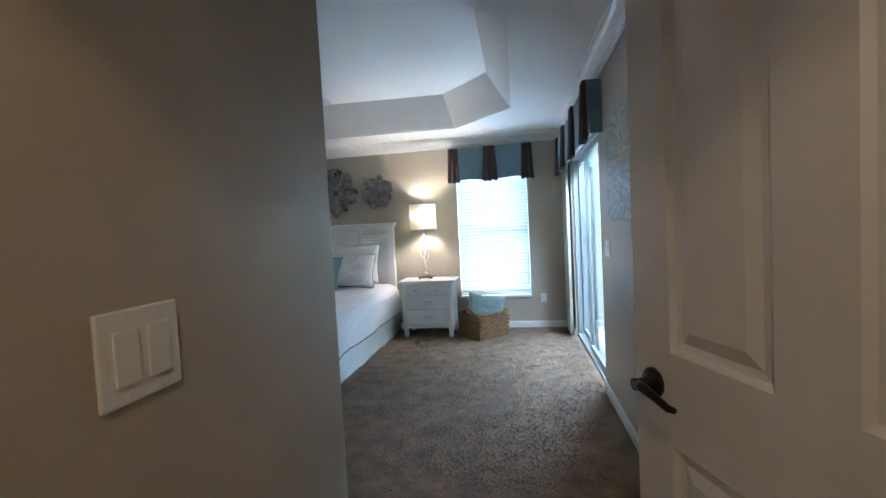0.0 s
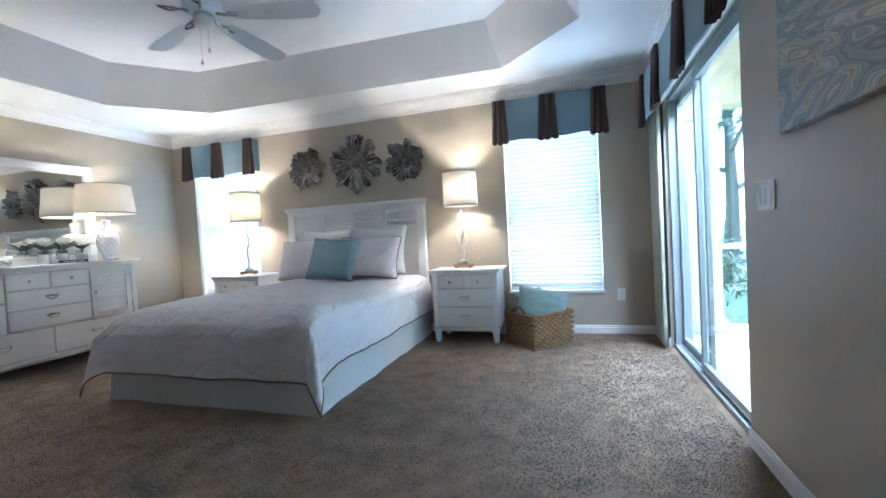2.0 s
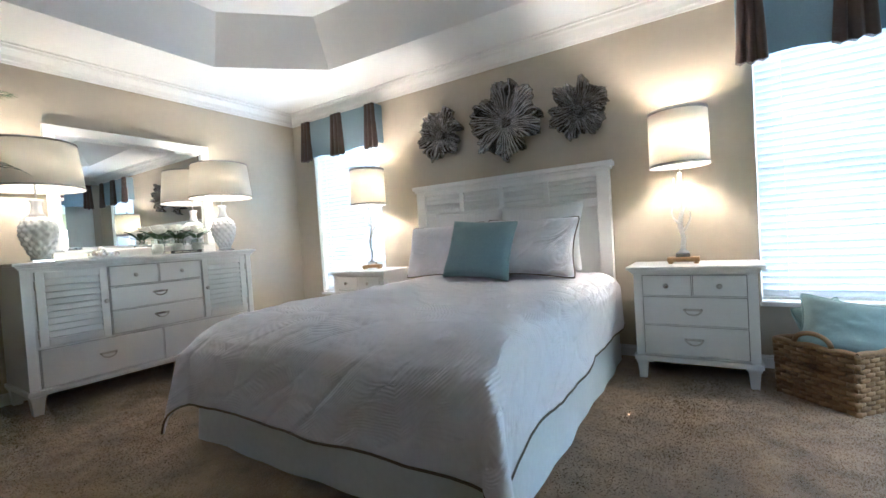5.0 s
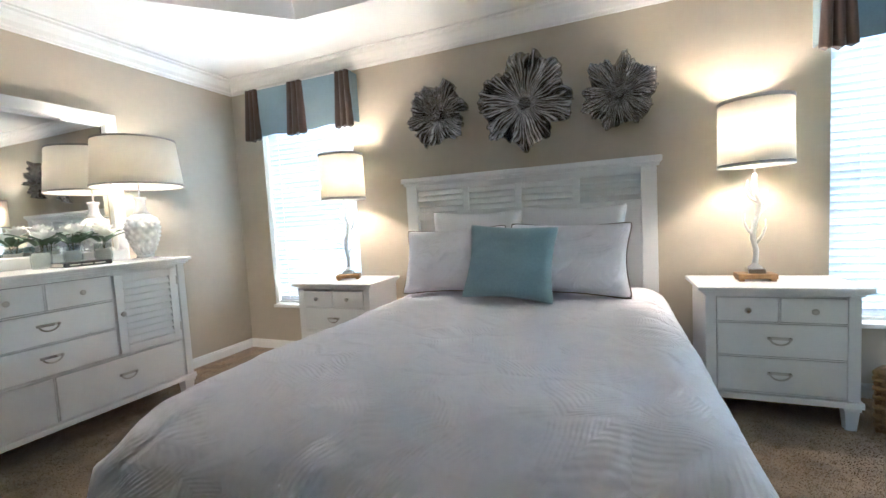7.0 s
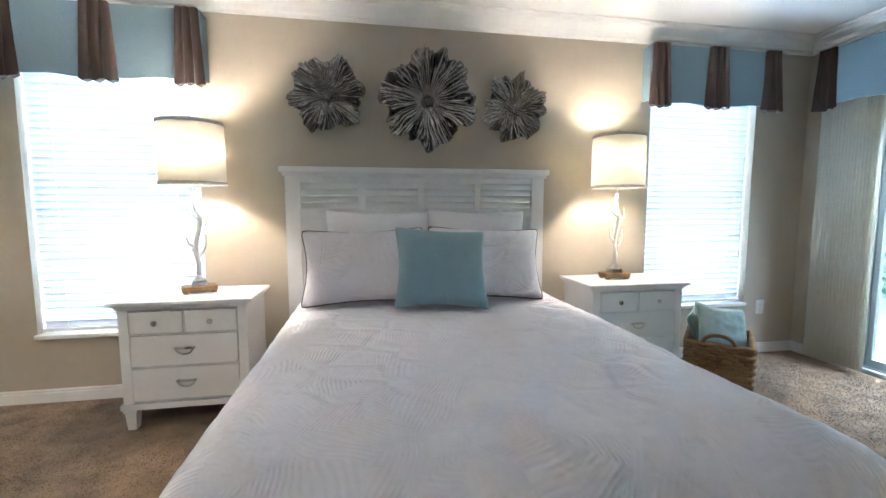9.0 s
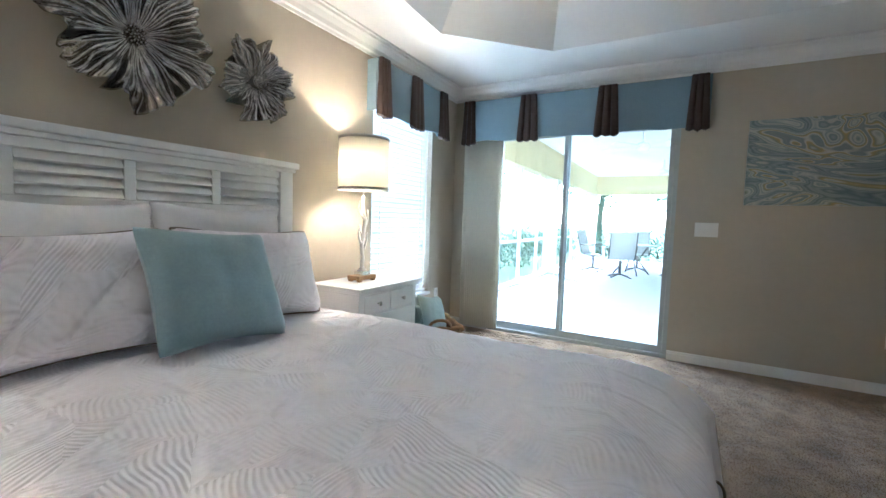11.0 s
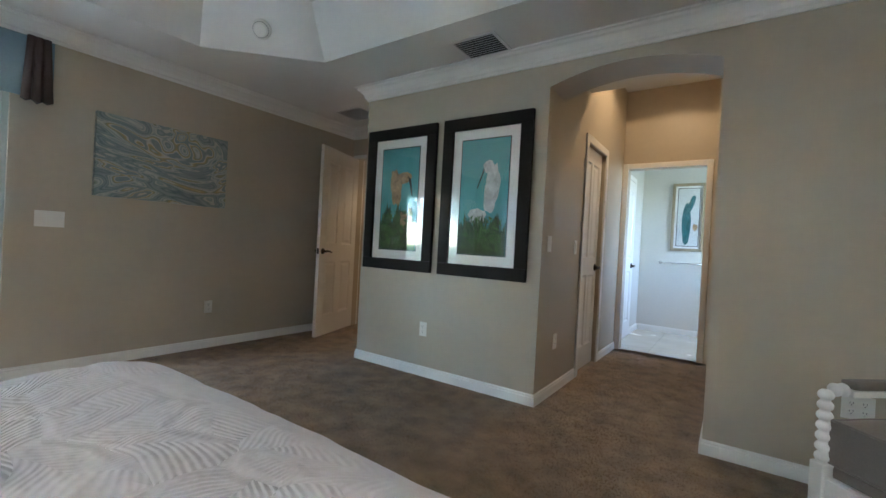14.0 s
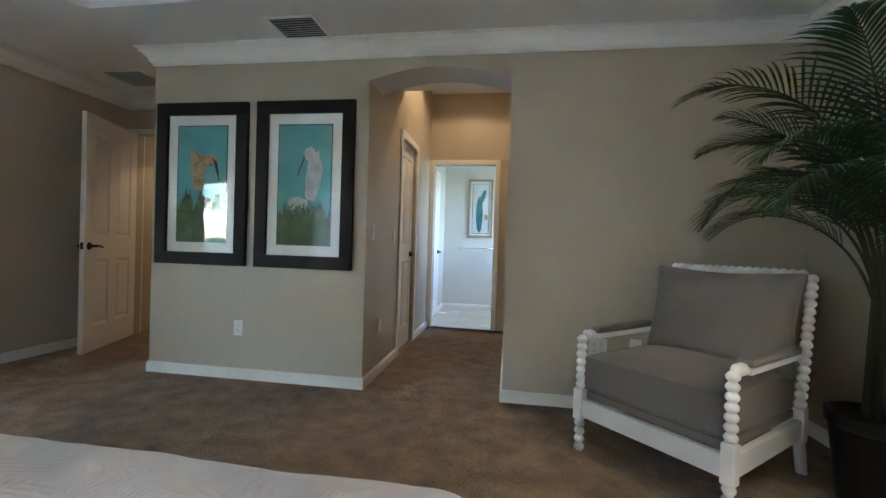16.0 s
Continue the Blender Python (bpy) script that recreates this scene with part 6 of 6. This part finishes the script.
for k, (azm, lean, ln, rise, z0) in enumerate(spec):
    # the wall and ceiling keep the fronds short on their sides
    dx, dy = math.cos(azm), math.sin(azm)
    if dx < -0.3:
        ln, lean, rise = ln * 0.80, lean * 0.45, 86
    st = frond(azm, lean, ln, rise, z0, 100 + k)
    st.name = "frond"
    st.parent = palm
    # keep leaves off the wall and ceiling
    over = max(v.co.z for o in (st, *st.children) for v in o.data.vertices) - (CZ - 0.12)
    for o in (st, *st.children):
        for v in o.data.vertices:
            v.co.z -= max(0.0, over)
    for o in (st, *st.children):
        for v in o.data.vertices:
            if v.co.x < XW - PX + 0.03:
                v.co.x = XW - PX + 0.03 + 0.02 * random.random()
            if v.co.y < YS - PY + 0.03:
                v.co.y = YS - PY + 0.03 + 0.02 * random.random()
for k in range(7):
    a = k * 0.9
    bm = bmesh.new()
    tube(bm, [(0.05 * math.cos(a), 0.05 * math.sin(a), 0.365), (0.04 * math.cos(a), 0.04 * math.sin(a), 0.7), (0.03 * math.cos(a), 0.03 * math.sin(a), 1.02)], [0.010, 0.009, 0.007], 8)
    part("cane", bm, STEM, palm, "ringed green cane", smooth=True)

# ---- things on the dresser ----
ZD = 0.9575
PETAL = mk("white_silk_petal", (0.78, 0.78, 0.74), 0.8, var=0.05, bump=0.1, trans=0.25)
FLEAF = mk("magnolia_leaf", (0.03, 0.075, 0.025), 0.4, var=0.4, s1=20, bump=0.05)
CLEAR = glass_mat("vase_glass", (0.93, 0.95, 0.95))
bouquet_spots = ((-4.40, 4.02, 0.0), (-4.43, 4.19, 1.7), (-4.40, 4.34, 3.1))
for bxp, byp, rot in bouquet_spots:
    va = thing("flower_vase", "clear glass vase of white magnolia blooms", "vase", pose(bxp, byp, ZD, 0, 0, math.degrees(rot)), "magnolia vases")
    bm = bmesh.new()
    lathe(bm, [(0.040, 0.0), (0.046, 0.004), (0.050, 0.06), (0.044, 0.115), (0.047, 0.125), (0.044, 0.125), (0.041, 0.115), (0.046, 0.06), (0.042, 0.010)], 24, cap=False)
    bm.faces.new([bm.verts.new((0.040 * math.cos(-2 * math.pi * k / 24), 0.040 * math.sin(-2 * math.pi * k / 24), 0.0)) for k in range(24)])
    part("vase", bm, CLEAR, va, "clear glass vase", smooth=True)
    bm = bmesh.new()
    lathe(bm, [(0.038, 0.012), (0.042, 0.06), (0.038, 0.09)], 18)
    part("water_beads", bm, PETAL, va, "white pebbles in the vase", smooth=True)
    random.seed(int(rot * 10) + 5)
    for fl in range(2):
        a = rot + fl * 2.6
        cx, cy, cz = 0.045 * math.cos(a), 0.045 * math.sin(a), 0.165 + 0.03 * fl
        bm = bmesh.new()
        for ringi, (np_, tilt, sc) in enumerate(((4, 25, 0.045), (6, 62, 0.062))):
            for k in range(np_):
                pa = 2 * math.pi * k / np_ + ringi * 0.5
                rows = []
                for i in range(6):
                    u = i / 5
                    wdt = sc * 0.62 * math.sin(math.pi * (0.08 + 0.86 * u)) ** 0.7
                    out = sc * u * math.sin(radians(tilt))
                    upz = sc * u * math.cos(radians(tilt)) + 0.012 * u * u
                    row = []
                    for j in range(5):
                        v = (j / 4 - 0.5) * 2
                        ox, oy = out + 0.006 * v * v, wdt * v
                        row.append(bm.verts.new((cx + ox * math.cos(pa) - oy * math.sin(pa), cy + ox * math.sin(pa) + oy * math.cos(pa), cz + upz + 0.010 * v * v)))
                    rows.append(row)
                for i in range(5):
                    for j in range(4):
                        bm.faces.new((rows[i][j], rows[i][j + 1], rows[i + 1][j + 1], rows[i + 1][j]))
        part("bloom", bm, PETAL, va, "white open bloom", smooth=True)
        bm = bmesh.new()
        tube(bm, [(0, 0, 0.03), (cx * 0.5, cy * 0.5, 0.11), (cx, cy, cz + 0.004)], 0.003, 6)
        part("stem", bm, STEM, va)
    for k in range(7):
        a = k * 0.9 + rot
        bm = bmesh.new()
        rows = []
        for i in range(7):
            u = i / 6
            r = 0.02 + 0.12 * u
            wdt = 0.024 * math.sin(math.pi * (0.05 + 0.93 * u))
            z = 0.13 + 0.11 * u * (1.1 - 0.5 * u) * (0.6 + 0.5 * (k % 3) / 2)
            rows.append([bm.verts.new((r * math.cos(a) - s * wdt * math.sin(a), r * math.sin(a) + s * wdt * math.cos(a), z + 0.006 * abs(s))) for s in (-1, 0, 1)])
        for i in range(6):
            for j in range(2):
                bm.faces.new((rows[i][j], rows[i][j + 1], rows[i + 1][j + 1], rows[i + 1][j]))
        part("leaf", bm, FLEAF, va, "glossy dark green leaf", smooth=True)
BOOKBLACK = mk("black_book_cloth", (0.012, 0.012, 0.013), 0.5, var=0.2, bump=0.05)
BOOKPAGE = mk("book_pages", (0.62, 0.60, 0.53), 0.9, bump=0.1)
bk = thing("book", "closed black hardback book lying on the dresser", "book", pose(-4.30, 4.16, ZD, 0, 0, 86))
bm = bmesh.new()
box(bm, -0.12, 0.12, -0.085, 0.085, 0.0, 0.003)
box(bm, -0.12, 0.12, -0.085, 0.085, 0.023, 0.026)
box(bm, -0.12, 0.12, -0.088, -0.085, 0.0, 0.026)
part("cover", bm, BOOKBLACK, bk)
solid("pages", (-0.115, 0.115, -0.0845, 0.081, 0.0035, 0.0225), BOOKPAGE, bk)
bm = bmesh.new()
for k, (a, b) in enumerate(((-0.09, -0.04), (-0.03, 0.02), (0.03, 0.085))):
    box(bm, a, b, -0.0892, -0.0882, 0.010, 0.016)
part("spine_marks", bm, BOOKPAGE, bk, "pale unreadable spine marks")
orn = thing("ornament", "cluster of faceted silver glass balls", "ornament", pose(-4.20, 3.56, ZD))
random.seed(6)
bm = bmesh.new()
for k in range(15):
    a, r = k * 2.4, 0.02 * math.sqrt(k)
    z = 0.026 + 0.022 * max(0, 1.6 - r / 0.03)
    bmesh.ops.create_icosphere(bm, subdivisions=1, radius=0.022 + 0.004 * random.random(), matrix=Matrix.Translation((r * math.cos(a), r * math.sin(a) * 1.3, z)))
part("balls", bm, CHROME, orn)

# ---- bathroom ----
bar = thing("towel_bar", "chrome towel bar under the print", "towel bar", pose(-2.34, BY, 1.005))
bm = bmesh.new()
tube(bm, [(-0.32, 0.06, 0), (0.32, 0.06, 0)], 0.009, 10)
part("rod", bm, CHROME, bar, smooth=True)
for x in (-0.32, 0.32):
    bm = bmesh.new()
    lathe(bm, [(0.024, 0.0), (0.024, 0.008), (0.011, 0.014), (0.011, 0.055), (0.015, 0.06), (0.012, 0.074)], 16, (x, 0, 0), m=Matrix.Rotation(radians(-90), 4, "X"))
    part("bracket", bm, CHROME, bar, smooth=True)
tile_me = None
for i in range(5):
    for j in range(4):
        x, y = -3.50 + 0.455 * i + 0.22, BY + 0.24 + 0.455 * j
        if tile_me is None:
            bm = bmesh.new()
            box(bm, -0.2245, 0.2245, -0.2245, 0.2245, -0.0055, 0.0, bevel=0.0015)
            o = part("tile", bm, TILE, bath_floor)
            tile_me = o.data
        else:
            o = new("tile", tile_me)
            o.parent = bath_floor
        o.matrix_basis = pose(x, y, 0.0)

# ---- patio beyond the sliding door ----
GZ = -0.05
patio = tagged(solid("pavement", (XE + T, 12.4, 0.9, 6.35, GZ - 0.1, GZ), PATIO), "pale pavered covered patio floor", "patio floor", kind="structure")
tagged(solid("ground", (-900, 900, -900, 900, GZ - 0.35, GZ - 0.12), GRASS), "green lawn reaching to the horizon", "lawn", kind="structure")
tagged(solid("ceiling_patio", (XE + T, 12.4, 0.9, 6.45, 2.72, 2.84), CEIL), "white patio ceiling", "ceiling", kind="structure")
wall("wall_patio_south", 0, XE + T, 12.4, 0.75, 0.9, 2.72, material=STUCCO, z0=GZ)
for nm, b in (("beam_north", (XE + T, 12.4, 5.98, 6.22, 2.12, 2.72)), ("beam_east", (12.1, 12.34, 0.9, 5.98, 2.12, 2.72))):
    tagged(solid(nm, b, STUCCO), "cream stucco patio beam", "beam", kind="structure")
col = thing("column", "square white patio column under the beam", "column", pose(6.9, 6.1, GZ), "patio columns")
solid("shaft", (-0.13, 0.13, -0.13, 0.13, 0.12, 2.05), TRIM, col)
solid("base", (-0.16, 0.16, -0.16, 0.16, 0.0, 0.12), TRIM, col)
solid("capital", (-0.16, 0.16, -0.16, 0.16, 2.05, 2.17), TRIM, col)
copy_thing(col, pose(12.2, 6.1, GZ))
copy_thing(col, pose(1.62, 6.1, GZ))
copy_thing(col, pose(12.2, 2.4, GZ))
screen = thing("screen_enclosure", "white aluminium patio screen framing", "screen", pose(0, 6.1, GZ))
for x in (2.6, 3.6, 4.7, 5.8, 8.0, 9.1, 10.2, 11.2):
    solid("post", (x - 0.03, x + 0.03, -0.025, 0.025, 0.0, 2.17), TRIM, screen)
for x0, x1 in ((1.78, 6.74), (7.06, 12.04)):
    for z in (0.02, 0.82):
        solid("rail", (x0, x1, -0.02, 0.02, z - 0.025, z + 0.025), TRIM, screen)


def patio_fan(m):
    f = thing("patio_fan", "white five-blade patio ceiling fan", "ceiling fan", m, "patio fans")
    bm = bmesh.new()
    tube(bm, [(0, 0, -0.22), (0, 0, 0)], 0.014, 8)
    part("downrod", bm, TRIM, f)
    bm = bmesh.new()
    lathe(bm, [(0.03, -0.36), (0.09, -0.34), (0.11, -0.29), (0.08, -0.23), (0.02, -0.22)], 20)
    part("motor", bm, TRIM, f, smooth=True)
    for k in range(5):
        bl = solid("blade", (0.12, 0.66, -0.065, 0.065, -0.004, 0.004), TRIM, f)
        bl.matrix_basis = pose(0, 0, -0.30, 0, 0, 72 * k) @ pose(0, 0, 0, 12, 0, 0)
    return f


pf = patio_fan(pose(4.9, 4.1, 2.72))
copy_thing(pf, pose(8.6, 3.9, 2.72, 0, 0, 30))


def patio_chair(m):
    c = thing("patio_chair", "grey sling swivel patio chair on a dark base", "patio chair", m, "patio dining chairs")
    for sx in (-1, 1):
        bm = bmesh.new()
        tube(bm, [(sx * 0.27, 0.30, 0.42), (sx * 0.27, 0.05, 0.40), (sx * 0.27, -0.20, 0.44), (sx * 0.27, -0.36, 1.02)], 0.015, 8)
        tube(bm, [(sx * 0.29, -0.26, 0.66), (sx * 0.30, 0.10, 0.66), (sx * 0.29, 0.26, 0.62), (sx * 0.27, 0.28, 0.43)], 0.014, 8)
        part("side_frame", bm, DARKMETAL, c, smooth=True)
    bm = bmesh.new()
    prof = [(0.29, 0.425), (0.05, 0.395), (-0.18, 0.435), (-0.27, 0.70), (-0.355, 1.0)]
    rows = [[bm.verts.new((x, y, z + dz)) for x in (-0.255, 0.255) for dz in (0, 0.006)] for y, z in prof]
    for a, b in zip(rows, rows[1:]):
        bm.faces.new((a[0], b[0], b[2], a[2]))
        bm.faces.new((a[1], a[3], b[3], b[1]))
        bm.faces.new((a[0], a[1], b[1], b[0]))
        bm.faces.new((a[2], b[2], b[3], a[3]))
    part("sling", bm, SLINGCHAIR, c, "grey mesh sling")
    bm = bmesh.new()
    tube(bm, [(0, 0, 0.06), (0, 0, 0.39)], 0.03, 10)
    for k in range(4):
        a = k * math.pi / 2 + 0.78
        tube(bm, [(0, 0, 0.09), (0.30 * math.cos(a), 0.30 * math.sin(a), 0.018)], 0.017, 8)
    part("swivel_base", bm, DARKMETAL, c)
    return c


ch = patio_chair(pose(7.25, 4.60, GZ, 0, 0, -75))
for m in (pose(8.2, 3.55, GZ, 0, 0, 20), pose(8.3, 5.35, GZ, 0, 0, 170), pose(9.2, 4.4, GZ, 0, 0, 95)):
    copy_thing(ch, m)
tb = thing("patio_table", "round glass-topped patio table on a dark base", "patio table", pose(8.2, 4.45, GZ))
bm = bmesh.new()
lathe(bm, [(0.60, 0.70), (0.61, 0.71), (0.60, 0.72)], 40)
part("tabletop", bm, SLINGCHAIR, tb, "pale tabletop")
bm = bmesh.new()
for k in range(4):
    a = k * math.pi / 2 + 0.4
    tube(bm, [(0.42 * math.cos(a), 0.42 * math.sin(a), 0.0), (0.16 * math.cos(a), 0.16 * math.sin(a), 0.35), (0.38 * math.cos(a), 0.38 * math.sin(a), 0.70)], 0.018, 8)
part("leg_frame", bm, DARKMETAL, tb)


def leaf_cloud(bm, centre, radii, n, size, rng):
    for _ in range(n):
        while True:
            p = Vector((rng.uniform(-1, 1), rng.uniform(-1, 1), rng.uniform(-1, 1)))
            if 0.25 < p.length < 1:
                break
        c = Vector(centre) + Vector((p.x * radii[0], p.y * radii[1], p.z * radii[2]))
        a, b = Vector((rng.uniform(-1, 1), rng.uniform(-1, 1), rng.uniform(-1, 1))).normalized(), None
        b = a.orthogonal().normalized() * size * rng.uniform(0.5, 1.0)
        a = a * size * rng.uniform(0.8, 1.6)
        bm.faces.new([bm.verts.new(c + o) for o in (-a, b * 0.6, a, -b * 0.6)])


rng = random.Random(17)
bm = bmesh.new()
for k in range(26):
    leaf_cloud(bm, (1.5 + k * 0.55, 7.6 + 0.25 * math.sin(k * 1.3), GZ + 0.45), (0.5, 0.5, 0.55 + 0.15 * math.sin(k * 2.1)), 230, 0.06, rng)
for k in range(10):
    leaf_cloud(bm, (14.2 + 0.3 * math.sin(k), 0.6 + k * 0.65, GZ + 0.45), (0.5, 0.5, 0.6), 200, 0.06, rng)
hedge = tagged(part("hedge", bm, GREEN), "clipped green hedge along the patio", "hedge", kind="stuff")


def tree(x, y, h, seed):
    t = thing("tree", "leafy green garden tree behind the hedge", "tree", pose(x, y, GZ - 0.12), "garden trees")
    r = random.Random(seed)
    bm = bmesh.new()
    tube(bm, [(0, 0, 0), (0.08, 0.03, h * 0.3), (0.02, -0.06, h * 0.6), (0.05, 0, h * 0.85)], [0.16, 0.12, 0.08, 0.03], 8)
    tips = []
    for k in range(7):
        a, z = k * 2.4, h * (0.35 + 0.07 * k)
        e = (1.2 * math.cos(a) * (1 - k * 0.06), 1.2 * math.sin(a) * (1 - k * 0.06), z + 0.7)
        tube(bm, [(0.05, 0, z), (e[0] * 0.5, e[1] * 0.5, z + 0.25), e], [0.06, 0.04, 0.015], 6)
        tips.append(e)
    part("trunk", bm, STEM, t)
    bm = bmesh.new()
    for e in tips + [(0, 0, h * 0.9), (0.3, 0.2, h)]:
        leaf_cloud(bm, e, (0.85, 0.85, 0.6), 260, 0.09, r)
    part("crown", bm, GREEN, t, "uneven leafy crown")


for k, (x, y, h) in enumerate(((3.2, 10.5, 5.0), (6.4, 11.5, 5.6), (9.5, 10.2, 4.6), (12.8, 11.0, 5.2), (16.5, 6.5, 5.0), (17.5, 3.4, 4.6), (-2.5, 11.5, 5.2))):
    tree(x, y, h, 30 + k)

# ---- corridor and hall ceiling lights ----


def downlight(x, y, z, energy, label, spread=155):
    d = thing("ceiling_light", label, "ceiling light", pose(x, y, z), "recessed lights")
    bm = bmesh.new()
    lathe(bm, [(0.055, -0.002), (0.078, -0.003), (0.082, -0.008), (0.058, -0.010), (0.055, -0.002)], 28, cap=False)
    part("trim_ring", bm, TRIM, d)
    bm = bmesh.new()
    lathe(bm, [(0.001, -0.004), (0.054, -0.004)], 24, cap=False)
    part("lens", bm, LENS, d, "glowing lens")
    lamp("hall_light", "SPOT", energy, (1.0, 0.62, 0.28), look((x, y, z - 0.02), (x, y + 0.0001, 0)), radius=0.04, spot=radians(spread))


downlight(0.50, -0.30, CZ, 0.85, "round recessed corridor light, lit warm", 110)
downlight(-2.3, 0.1, 2.94, 0.85, "round recessed hall light, lit warm")
# lamp filling an assumed window opening, out of view, to light the bathroom
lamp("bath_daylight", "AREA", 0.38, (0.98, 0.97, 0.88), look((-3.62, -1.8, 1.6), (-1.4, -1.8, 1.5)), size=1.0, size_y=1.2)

# ---- carpet pile: short leaning tufts, brushed in patches ----


def carpet_pile(x0, x1, y0, y1, per_m2, seed):
    g = np.random.default_rng(seed)
    n = int((x1 - x0) * (y1 - y0) * per_m2)
    px, py = g.uniform(x0, x1, n), g.uniform(y0, y1, n)
    # slow brushing field and a quicker swirl
    fa = np.sin(px * 2.3 + 1.7 * np.sin(py * 1.9)) + np.sin(py * 3.1 + 1.3 * np.sin(px * 2.7)) + 0.8 * np.sin(px * 7.1 + 2.0 * np.sin(py * 5.3)) + 0.6 * np.sin(py * 11.0 + 3.0 * np.sin(px * 9.0))
    ang = fa * 1.4 + g.normal(0, 0.9, n)
    lean = g.uniform(0.003, 0.007, n)
    hgt = g.uniform(0.0018, 0.0042, n)
    wa = g.uniform(0, np.pi, n)
    hw = g.uniform(0.0012, 0.0028, n)
    wx, wy = np.cos(wa) * hw, np.sin(wa) * hw
    tx, ty = px + np.cos(ang) * lean, py + np.sin(ang) * lean
    co = np.empty((n, 4, 3), dtype=np.float32)
    co[:, 0] = np.stack([px - wx, py - wy, np.full(n, -0.001)], 1)
    co[:, 1] = np.stack([px + wx, py + wy, np.full(n, -0.001)], 1)
    co[:, 2] = np.stack([tx + wx * 0.8, ty + wy * 0.8, hgt], 1)
    co[:, 3] = np.stack([tx - wx * 0.8, ty - wy * 0.8, hgt], 1)
    me = bpy.data.meshes.new("carpet_pile")
    me.vertices.add(n * 4)
    me.vertices.foreach_set("co", co.reshape(-1))
    me.loops.add(n * 4)
    me.loops.foreach_set("vertex_index", np.arange(n * 4, dtype=np.int32))
    me.polygons.add(n)
    me.polygons.foreach_set("loop_start", np.arange(n, dtype=np.int32) * 4)
    me.polygons.foreach_set("loop_total", np.full(n, 4, dtype=np.int32))
    me.update()
    me.validate()
    me.materials.append(CARPET)
    ob = new("carpet_pile", me)
    return tagged(ob, "dense taupe brown carpet tufts brushed in patches", "carpet pile", kind="stuff")


carpet_pile(XW + 0.02, XE - 0.02, YS + 0.02, YN - 0.02, 22000, 5)
carpet_pile(XC + 0.02, XE - 0.02, 0.0, YS + 0.02, 16000, 6)
carpet_pile(AX0 + 0.02, AX1 - 0.02, HY, YS + 0.02, 12000, 7)
